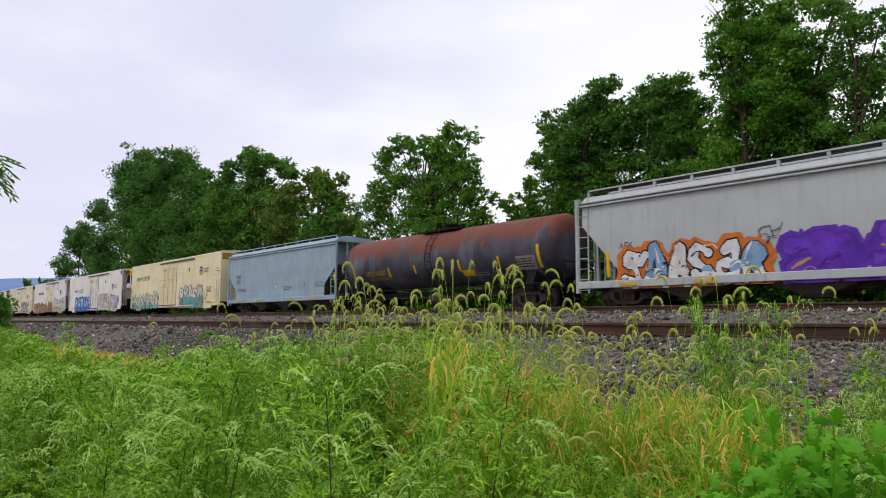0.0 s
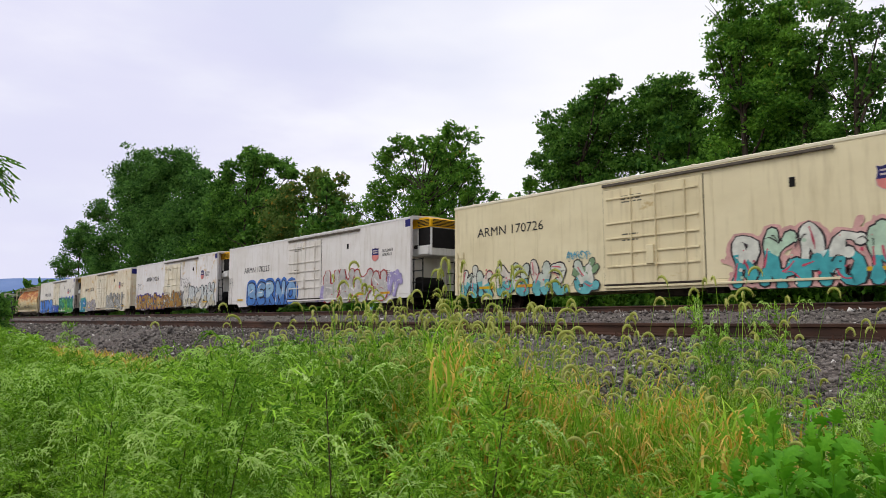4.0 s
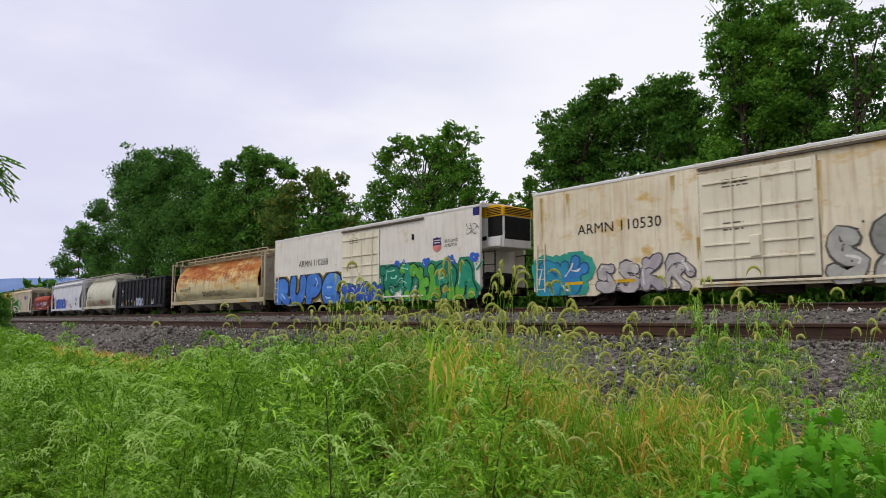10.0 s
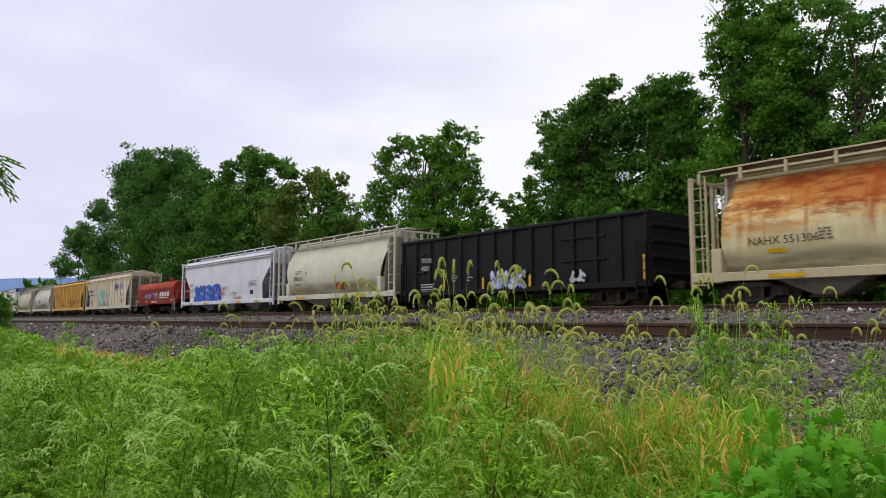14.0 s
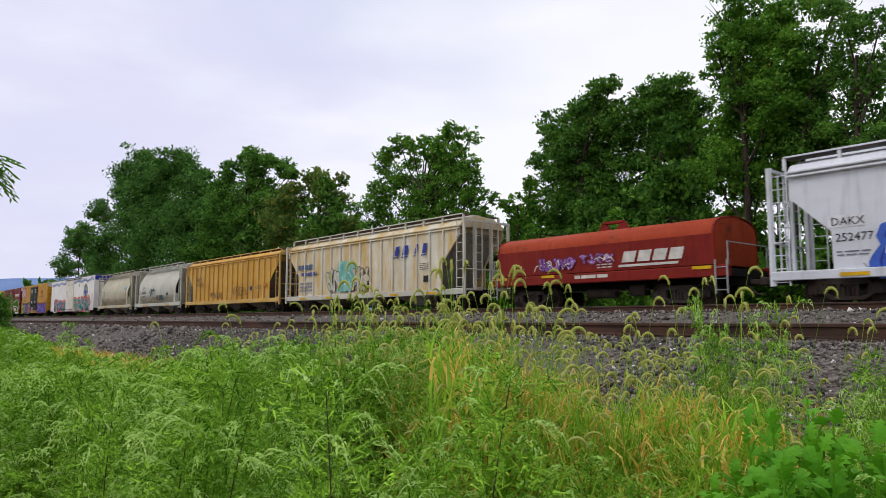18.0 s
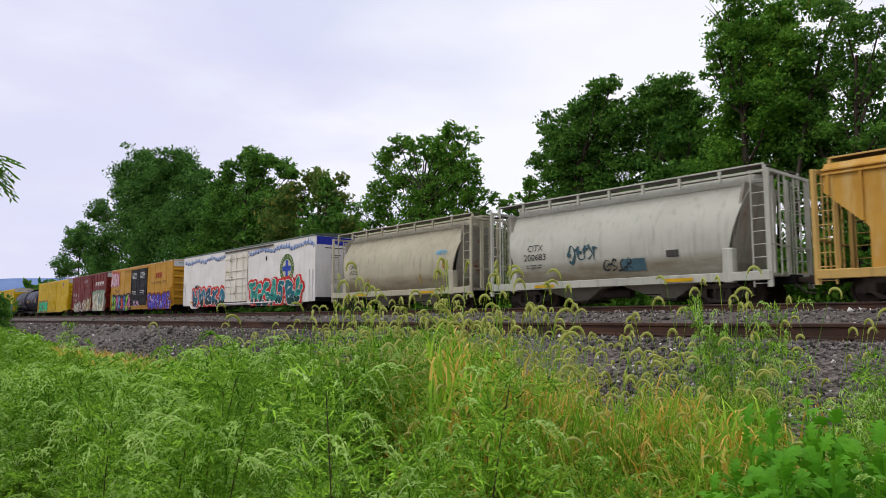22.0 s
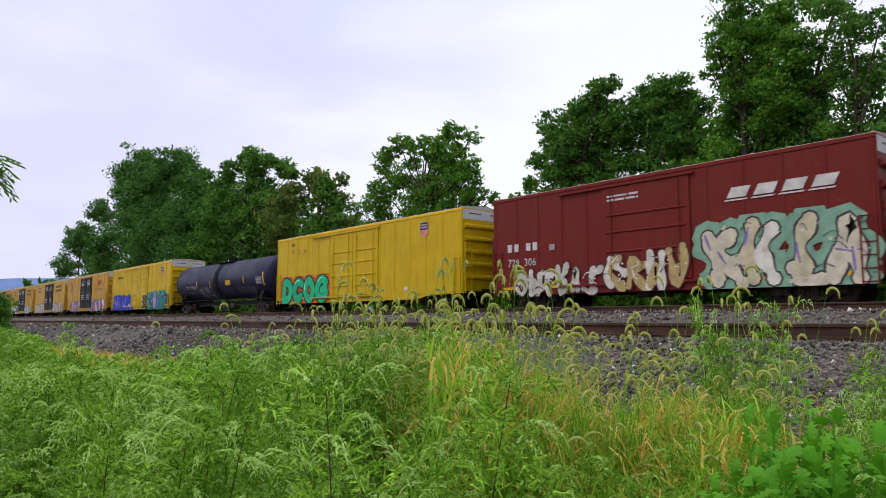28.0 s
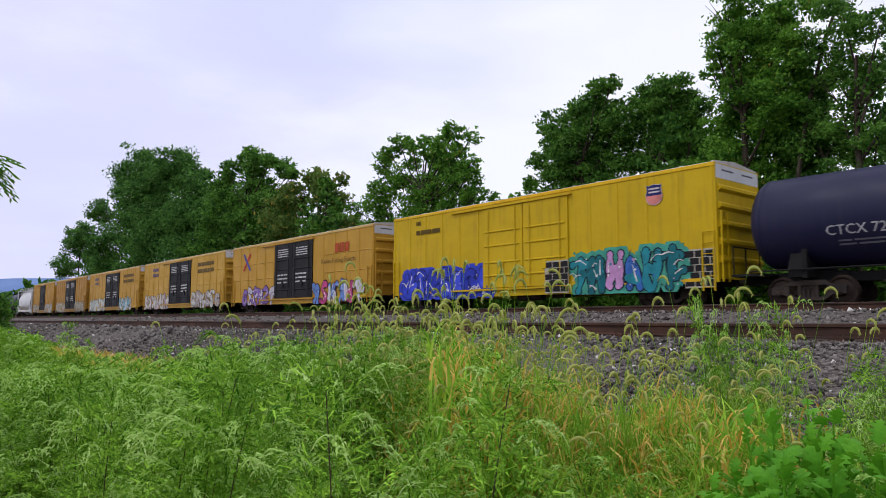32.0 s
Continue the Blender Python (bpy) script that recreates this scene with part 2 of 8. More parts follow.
def rail_run(parent, y, ztop, x0, x1):
    prof = [(-0.070, -0.184), (0.070, -0.184), (0.070, -0.172), (0.012, -0.152), (0.010, -0.055), (0.036, -0.040), (0.036, -0.006), (0.030, 0.0), (-0.030, 0.0), (-0.036, -0.006),
            (-0.036, -0.040), (-0.010, -0.055), (-0.012, -0.152), (-0.070, -0.172)]
    m = Mesh()
    m.prism([(y + a, ztop + b) for a, b in prof], "x", x0, x1)
    m.box(x0, x1, y - 0.028, y + 0.028, ztop + 0.0005, ztop + 0.003, 1)
    return part("rail", m, [M_RAIL, M_RAILTOP], parent, "rusty steel rail with a worn bright head")


def track(name, label, yc, ztop, tie_span):
    t = tagged(new(name), label, "railway track", kind="structure")
    for sgn in (-1, 1):
        rail_run(t, yc + sgn * 0.7535, ztop, -600, 460)
    tie = Mesh().cbox(-0.115, 0.115, -1.3, 1.3, -0.2, 0, 0.015).data("tie", [M_TIE])
    plate = Mesh()
    for sgn in (-1, 1):
        plate.box(-0.09, 0.09, sgn * 0.7535 - 0.17, sgn * 0.7535 + 0.17, 0, 0.018)
        for dx in (-0.06, 0.06):
            for dy in (-0.1, 0.1):
                plate.tube((dx, sgn * 0.7535 + dy, 0.015), (dx, sgn * 0.7535 + dy, 0.06), 0.014, n=5)
    plate = plate.data("tie_plates", [M_RAIL])
    x = tie_span[0]
    rnd = random.Random(7)
    while x < tie_span[1]:
        ob = part("tie", tie, M_TIE, t)
        ob.matrix_basis = pose(x, yc + rnd.uniform(-0.05, 0.05), ztop - 0.203, 0, 0, rnd.uniform(-1, 1))
        p = part("tie_plate", plate, M_RAIL, t)
        p.matrix_basis = pose(x, yc, ztop - 0.2)
        x += 0.53
    rest = Mesh()
    for a, b in ((-260, tie_span[0]), (tie_span[1], 430)):
        x = a
        while x < b - 0.3:
            rest.box(x - 0.115, x + 0.115, yc - 1.3, yc + 1.3, ztop - 0.4, ztop - 0.203)
            x += 0.53
    tagged(part("distant_ties", rest, M_TIE, t), kind="stuff")
    return t


track("railway_track", "rusty empty railway track on grey stone ballast", NEAR_Y, NEAR_Z, (-40, 8))
track("railway_track", "free railway track on the raised stone bed", MID_Y, TRACK_Z, (-50, 12))
track("railway_track", "raised railway track that carries the freight train", TRACK_Y, TRACK_Z, (-40, 10))


def stones():
    """Crushed stones on the shoulder of the empty track and of the raised bed behind it."""
    rng = np.random.default_rng(3)
    corner = np.array([(-1.3, 0, 0), (1.3, 0, 0), (0, -1.3, 0), (0, 1.3, 0), (0.3, 0.2, -1.3), (-0.2, 0.3, 1.3)], float)
    faces = ((0, 2, 5), (2, 1, 5), (1, 3, 5), (3, 0, 5), (2, 0, 4), (1, 2, 4), (3, 1, 4), (0, 3, 4))
    spots = []
    for count, xa, xb, ya, yb, size in ((30000, -5.5, 3.5, 5.4, 9.2, 0.0165), (12000, -22, -5.5, 6.0, 9.2, 0.022), (5000, -70, -22, 6.0, 9.0, 0.045), (3000, -70, -10, 11.2, 17.4, 0.05), (3500, -22, 10, 15.8, 18.4, 0.034)):
        u = rng.random((count, 3))
        for a, b, c in u:
            x, y = xa + (xb - xa) * a, ya + (yb - ya) * b
            if y < 6.1 and c > (y - 5.2) / 0.9:
                continue
            spots.append((x, y, ground_height(x, y) + 0.012 + 0.05 * (c - 0.5) * (y > 6), size * (0.6 + 0.9 * c * c)))
    spots = np.array(spots)
    n = len(spots)
    jit = corner[None] * (1 + 0.9 * (rng.random((n, 6, 3)) - 0.5)) + 0.5 * (rng.random((n, 6, 3)) - 0.5)
    jit *= (0.6 + 0.7 * rng.random((n, 1, 3)))
    ang = rng.random((n, 3)) * 6.283
    for a in range(3):
        i, j = [(1, 2), (2, 0), (0, 1)][a]
        ca, sa = np.cos(ang[:, a])[:, None], np.sin(ang[:, a])[:, None]
        p, q = jit[:, :, i].copy(), jit[:, :, j].copy()
        jit[:, :, i], jit[:, :, j] = ca * p - sa * q, sa * p + ca * q
    pts = jit * spots[:, None, 3:4] + spots[:, None, :3]
    me = bpy.data.meshes.new("ballast_stones")
    me.vertices.add(n * 6)
    me.vertices.foreach_set("co", pts.astype(np.float32).ravel())
    idx = (np.array(faces)[None] + 6 * np.arange(n)[:, None, None]).ravel()
    me.loops.add(len(idx))
    me.loops.foreach_set("vertex_index", idx.astype(np.int32))
    me.polygons.add(n * 8)
    me.polygons.foreach_set("loop_start", np.arange(0, len(idx), 3, dtype=np.int32))
    me.materials.append(M_STONE)
    me.update(calc_edges=True)
    tagged(new("ballast_stones", me), "loose grey crushed stones of the track bed", "ballast", kind="stuff")


stones()


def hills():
    # the blue stands in for distance haze over the wooded ridge
    k = Mat("haze_tinted_hills", 1.0, 0, 0)
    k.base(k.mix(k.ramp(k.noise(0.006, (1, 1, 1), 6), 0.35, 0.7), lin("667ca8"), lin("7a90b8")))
    m = Mesh()
    top, low = [], []
    for i in range(121):
        a = radians(95 + i * 1.0)
        r = 3300
        h = 176 + 22 * noise.noise((i * 0.07, 3.1, 0)) + 8 * noise.noise((i * 0.5, 1.0, 0))
        x, y = r * math.cos(a), r * math.sin(a)
        top.append((x, y, h))
        low.append((x * 0.86, y * 0.86, -5))
    m.loft([low, top], closed=False, caps=False)
    tagged(part("backdrop", m, k.m, smooth=60), "long wooded ridge on the horizon, distance haze painted in as blue", "hill", kind="structure")


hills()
# ---- freight cars ----
# A car's own space: x along it, the camera's side at -y, z up from the railhead.
HALF = 1.55
SPRAY = {}


def spray(h):
    """Matt sprayed or stencilled paint of one colour."""
    if h not in SPRAY:
        SPRAY[h] = plain("sprayed_paint_" + h, h, 0.6, 0, 0.36, 2.4, 0.08)
    return SPRAY[h]


M_BLACK = plain("grimy_black_steel", "1d1b1b", 0.8, 0, 0.5, 2.0, 0.3)
k = Mat("road_grime_steel", 0.85, 0.1)
k.base(k.mix(k.ramp(k.noise(2.5), 0.35, 0.7), lin("2a2523"), lin("473a30")))
k.bump(k.noise(30), 0.3, 0.01)
M_TRUCK = k.m
M_WHEEL = plain("worn_wheel_steel", "3b3029", 0.6, 0.4, 0.4, 4.0, 0.2)
M_GLINT = plain("bright_wheel_tread", "8b8681", 0.35, 0.9, 0.2)
M_GREY = paint("galvanised_walkway", "9a9c9a", "5a5550", 0.4)
M_YELLOWTAPE = plain("yellow_reflective_strip", "d6a812", 0.4, 0, 0.3, 3.0, 0.05)
M_UNIT_YELLOW = paint("unit_yellow", "e3ac10", "6b5a20", 0.3)
M_UNIT_WHITE = paint("unit_white", "d9d8d4", "6c675e", 0.35)


def bogie_meshes():
    w = Mesh()
    n = 28
    for sgn in (-1, 1):
        y = sgn * 0.7535
        rings = []
        for r, dy in ((0.09, -0.10), (0.15, -0.10), (0.17, -0.03), (0.36, -0.02), (0.40, -0.065), (0.455, -0.065), (0.458, 0.05), (0.485, 0.058), (0.485, 0.085), (0.40, 0.085), (0.36, 0.03),
                      (0.17, 0.02), (0.15, 0.09), (0.09, 0.09)):
            rings.append([(r * math.cos(2 * math.pi * i / n), y - sgn * dy, r * math.sin(2 * math.pi * i / n)) for i in range(n)])
        w.loft(rings, True, True, 0)
    w.tube((0, -1.12, 0), (0, 1.12, 0), 0.085, n=12, slot=0)
    side = Mesh()
    pts = [(-1.12, 0.36), (-1.12, 0.60), (-0.70, 0.66), (-0.48, 0.80), (0.48, 0.80), (0.70, 0.66), (1.12, 0.60), (1.12, 0.36), (0.72, 0.36), (0.45, 0.17), (-0.45, 0.17), (-0.72, 0.36)]
    side.prism(pts[:1] + pts[1:3] + [(-0.62, 0.40), (-0.72, 0.36)], "y", -0.07, 0.07)
    side.prism([pts[7], pts[8], (0.62, 0.40), pts[5], pts[6]], "y", -0.07, 0.07)
    side.prism([(-0.70, 0.66), (-0.48, 0.80), (0.48, 0.80), (0.70, 0.66), (0.40, 0.64), (-0.40, 0.64)], "y", -0.07, 0.07)
    side.prism([(-0.72, 0.36), (-0.62, 0.40), (-0.38, 0.28), (0.38, 0.28), (0.62, 0.40), (0.72, 0.36), (0.45, 0.17), (-0.45, 0.17)], "y", -0.07, 0.07)
    for dx in (-0.62, -0.26, 0.26, 0.62):
        side.box(dx - 0.05, dx + 0.05, -0.06, 0.06, 0.36 if abs(dx) > 0.5 else 0.28, 0.67)
    for dx in (-0.89, 0.89):
        side.tube((dx, -0.10, 0.457), (dx, 0.1, 0.457), 0.12, n=12)
        side.tube((dx, -0.13, 0.457), (dx, -0.1, 0.457), 0.07, n=10)
    for dx in (-0.14, 0.0, 0.14):
        side.tube((dx, 0, 0.28), (dx, 0, 0.56), 0.06, n=8)
    bol = Mesh()
    bol.cbox(-0.2, 0.2, -1.0, 1.0, 0.52, 0.76, 0.03)
    bol.tube((0, 0, 0.7), (0, 0, 0.95), 0.2, n=12)
    for dx in (-0.45, 0.45):
        bol.box(dx - 0.05, dx + 0.05, -0.85, 0.85, 0.36, 0.5)
    return w.data("wheelset", [M_WHEEL], 40), side.data("sideframe", [M_TRUCK], 40), bol.data("bogie", [M_TRUCK], 40)


WHEELSET, SIDEFRAME, BOLSTER = bogie_meshes()
WHEELSETS = []


def bogie(car, x):
    b = part("bogie", BOLSTER, M_TRUCK, car, "grimy steel bogie with two wheelsets")
    b.matrix_basis = pose(x, 0, 0)
    for sgn in (-1, 1):
        s = part("sideframe", SIDEFRAME, M_TRUCK, b)
        s.matrix_basis = pose(0, 1.0, 0, 0, 0, 180) if sgn > 0 else pose(0, -1.0, 0)
    for dx in (-0.89, 0.89):
        w = part("wheelset", WHEELSET, M_WHEEL, b)
        w.matrix_basis = pose(dx, 0, 0.4585)
        WHEELSETS.append((w, dx))


def coupler_mesh():
    m = Mesh()
    m.cbox(0, 0.55, -0.09, 0.09, 0.78, 0.96, 0.02)
    m.cbox(0.5, 0.78, -0.16, 0.16, 0.72, 1.02, 0.05)
    m.tube((0.15, -0.3, 0.75), (0.5, -0.35, 0.45), 0.03, n=6)
    m.tube((0.5, -0.35, 0.45), (0.75, -0.28, 0.42), 0.03, n=6)
    return m.data("coupler", [M_TRUCK])


COUPLER = coupler_mesh()


def underframe(car, half, reach, inset=2.3, sill_z=0.75):
    """Bogies, couplers and the centre sill. reach: from the middle to where the couplers meet."""
    for sgn in (-1, 1):
        bogie(car, sgn * (half - inset))
        c = part("coupler", COUPLER, M_TRUCK, car)
        c.matrix_basis = pose(sgn * (reach - 0.72), 0, 0, 0, 0, 0 if sgn > 0 else 180)
    m = Mesh().cbox(-reach + 0.55, reach - 0.55, -0.3, 0.3, sill_z, 1.05, 0.02)
    part("centre_sill", m, M_BLACK, car)
    m = Mesh()
    m.tube((-0.9, -0.55, 0.62), (0.5, -0.55, 0.62), 0.2, n=12)
    m.cbox(1.2, 1.9, -0.8, -0.35, 0.5, 0.9, 0.03)
    m.tube((-half + 3.6, -0.7, 0.72), (half - 3.6, -0.7, 0.72), 0.03, n=6)
    part("brake_gear", m, M_TRUCK, car)


def ladder(car, x, y, z0, z1, mat, w=0.42, step=0.38, along="x", name="ladder"):
    m = Mesh()
    dx, dy = (w / 2, 0) if along == "x" else (0, w / 2)
    for s in (-1, 1):
        m.box(x + s * dx - 0.022, x + s * dx + 0.022, y + s * dy - 0.022, y + s * dy + 0.022, z0, z1)
    z = z0 + 0.12
    while z < z1:
        m.tube((x - dx, y - dy, z), (x + dx, y + dy, z), 0.016, n=6)
        z += step
    return part(name, m, mat, car)


def letters(car, text, x, z, size, colour, yside, off=0.012, shear=0.0, bold=0.0, wide=1.0, name="lettering", label=""):
    """Lettering on the camera's side: x is its left end, z its foot."""
    cu = bpy.data.curves.new(name, "FONT")
    cu.body, cu.size, cu.shear, cu.offset = text, size * 1.38, shear, bold
    cu.resolution_u = 2
    tmp = new(name, cu)
    bpy.context.view_layer.update()
    me = bpy.data.meshes.new_from_object(tmp.evaluated_get(bpy.context.evaluated_depsgraph_get()))
    bpy.data.objects.remove(tmp)
    co = np.empty(len(me.vertices) * 3, np.float32)
    me.vertices.foreach_get("co", co)
    co = co.reshape(-1, 3)
    out = np.empty_like(co)
    out[:, 0] = x + co[:, 0] * wide
    out[:, 2] = z + co[:, 1]
    out[:, 1] = [yside(v) - off for v in out[:, 2]]
    me.vertices.foreach_set("co", out.ravel())
    me.materials.clear()
    me.materials.append(spray(colour))
    me.update()
    ob = part(name, me, spray(colour), car, label)
    return ob


def bars(car, x, z, w, rows, colour, yside, h=0.045, gap=0.05, off=0.012, seed=1, name="small_print"):
    """Lines of small writing, as plain bars."""
    rnd = random.Random(seed)
    m = Mesh()
    for r in range(rows):
        a, zz = x, z - r * (h + gap)
        while a < x + w:
            b = min(x + w, a + rnd.uniform(0.12, 0.5) * max(w, 0.5))
            y = yside(zz) - off
            y2 = yside(zz + h) - off
            m.add([(a, y, zz), (b, y, zz), (b, y2, zz + h), (a, y2, zz + h)], [(0, 1, 2, 3)])
            a = b + 0.06
    return part(name, m, spray(colour), car)


def patch(car, x0, x1, z0, z1, mat, yside, off=0.012, name="placard", label="", n=1):
    m = Mesh()
    for i in range(n):
        a, b = z0 + (z1 - z0) * i / n, z0 + (z1 - z0) * (i + 1) / n
        m.add([(x0, yside(a) - off, a), (x1, yside(a) - off, a), (x1, yside(b) - off, b), (x0, yside(b) - off, b)], [(0, 1, 2, 3)])
    return part(name, m, mat, car, label)


def shield(car, x, z, w, h, yside, off=0.012):
    """A two-coloured shield emblem, as plain shapes."""
    m = Mesh()

    def poly(pts, slot, o):
        m.add([(x + a * w, yside(z + b * h) - o, z + b * h) for a, b in pts], [tuple(range(len(pts)))], slot)
    edge = [(-0.5, 0.98), (-0.3, 0.93), (0, 1.0), (0.3, 0.93), (0.5, 0.98), (0.46, 0.75), (0.54, 0.45), (0.5, 0.2), (0.3, 0.05), (0, -0.02), (-0.3, 0.05), (-0.5, 0.2), (-0.54, 0.45), (-0.46, 0.75)]
    poly([(a * 1.06, 0.5 + (b - 0.5) * 1.05) for a, b in edge], 2, off)
    poly([edge[i] for i in (6, 7, 8, 9, 10, 11, 12)], 1, off + 0.004)
    poly([edge[i] for i in (0, 1, 2, 3, 4, 5, 6, 12, 13)], 0, off + 0.004)
    for zz in (0.58, 0.75):
        poly([(-0.36, zz), (0.36, zz), (0.36, zz + 0.08), (-0.36, zz + 0.08)], 2, off + 0.007)
    return part("emblem", m, [spray("2a2a66"), spray("d8847c"), spray("cfc0bc")], car, "blue and red shield emblem")


GLYPHS = {
    # strokes of block letters in a unit cell: each a run of points
    "b": (((0.12, 0), (0.12, 1)), ((0.12, 1), (0.7, 0.98), (0.78, 0.72), (0.3, 0.54)), ((0.3, 0.52), (0.85, 0.42), (0.82, 0.08), (0.12, 0.02))),
    "c": (((0.95, 0.85), (0.5, 1), (0.1, 0.7), (0.1, 0.3), (0.5, 0.02), (0.95, 0.2)),),
    "d": (((0.1, 0), (0.1, 1)), ((0.1, 0.97), (0.7, 0.9), (0.95, 0.5), (0.7, 0.1), (0.1, 0.03))),
    "e": (((0.92, 0.92), (0.4, 1), (0.12, 0.7), (0.12, 0.3), (0.4, 0.02), (0.95, 0.08)), ((0.14, 0.52), (0.75, 0.52))),
    "g": (((0.95, 0.8), (0.5, 1), (0.1, 0.7), (0.1, 0.3), (0.5, 0.02), (0.95, 0.15), (0.95, 0.45), (0.55, 0.45)),),
    "n": (((0.08, 0), (0.12, 1)), ((0.12, 0.97), (0.85, 0.05)), ((0.88, 0), (0.92, 1))),
    "o": (((0.5, 0), (0.1, 0.3), (0.1, 0.7), (0.5, 1), (0.9, 0.7), (0.9, 0.3), (0.5, 0)),),
    "p": (((0.15, 0), (0.15, 1)), ((0.15, 1), (0.75, 0.98), (0.88, 0.72), (0.6, 0.48), (0.2, 0.46))),
    "r": (((0.12, 0), (0.12, 1)), ((0.12, 1), (0.7, 0.98), (0.8, 0.74), (0.25, 0.5)), ((0.35, 0.5), (0.9, 0.0))),
    "u": (((0.1, 1), (0.1, 0.35), (0.45, 0.02), (0.85, 0.3), (0.9, 1)),),
}
FORMS = (
    # bends, hooks and bars that spell nothing
    (((0.10, 0.0), (0.14, 0.6), (0.32, 1.0), (0.70, 0.94), (0.74, 0.64), (0.38, 0.5)), ((0.38, 0.5), (0.66, 0.25), (0.9, 0.02))),
    (((0.84, 0.9), (0.38, 1.0), (0.15, 0.72), (0.6, 0.5), (0.85, 0.25), (0.5, 0.0), (0.08, 0.12)),),
    (((0.12, 1.02), (0.10, 0.35), (0.42, 0.0), (0.76, 0.12), (0.82, 0.6), (0.86, 1.06)), ((0.3, 0.55), (0.62, 0.52))),
    (((0.06, 0.0), (0.2, 0.98)), ((0.2, 0.95), (0.52, 0.4), (0.8, 0.96)), ((0.8, 0.96), (0.94, 0.0))),
    (((0.9, 0.85), (0.4, 1.0), (0.12, 0.6), (0.2, 0.15), (0.6, 0.0), (0.9, 0.2), (0.84, 0.5), (0.5, 0.48)),),
    (((0.02, 0.92), (0.5, 1.02), (0.98, 0.94)), ((0.5, 1.0), (0.44, 0.4), (0.62, 0.0))),
    (((0.1, 0.0), (0.5, 1.04), (0.9, 0.0)), ((0.26, 0.34), (0.76, 0.32))),
    (((0.14, 1.0), (0.1, 0.5), (0.12, 0.0)), ((0.86, 1.02), (0.3, 0.5), (0.9, 0.0))),
)


def wild_strokes(rnd):
    """Knotted strokes that spell nothing, bent and turned at random."""
    form = rnd.choice(FORMS)
    turn, flip = rnd.random() < 0.35, rnd.random() < 0.3
    out = []
    for g in form:
        run = [(a + rnd.uniform(-0.15, 0.15), b + rnd.uniform(-0.12, 0.12)) for a, b in g]
        out.append(tuple((1 - a if flip else a, 1 - b if turn else b) for a, b in run))
    if rnd.random() < 0.5:
        # an arrow or wedge that runs into the next one
        z = rnd.uniform(0.15, 0.85)
        out.append(((0.7, z), (1.0, z + rnd.uniform(-0.15, 0.15)), (1.25, z + rnd.uniform(-0.25, 0.25))))
    return out


def smooth_run(run, step=0.16):
    """A run of points drawn as a flowing curve."""
    p = [Vector(q) for q in run]
    if len(p) < 3:
        k = max(2, int((p[-1] - p[0]).length / step))
        return [p[0].lerp(p[-1], i / k) for i in range(k + 1)]
    e = [p[0] * 2 - p[1]] + p + [p[-1] * 2 - p[-2]]
    out = [p[0]]
    for i in range(1, len(e) - 2):
        k = max(2, int((e[i + 1] - e[i]).length / step))
        for j in range(1, k + 1):
            t = j / k
            out.append(0.5 * (2 * e[i] + (e[i + 1] - e[i - 1]) * t + (2 * e[i - 1] - 5 * e[i] + 4 * e[i + 1] - e[i + 2]) * t * t + (3 * e[i] - e[i - 1] - 3 * e[i + 1] + e[i + 2]) * t ** 3))
    return out


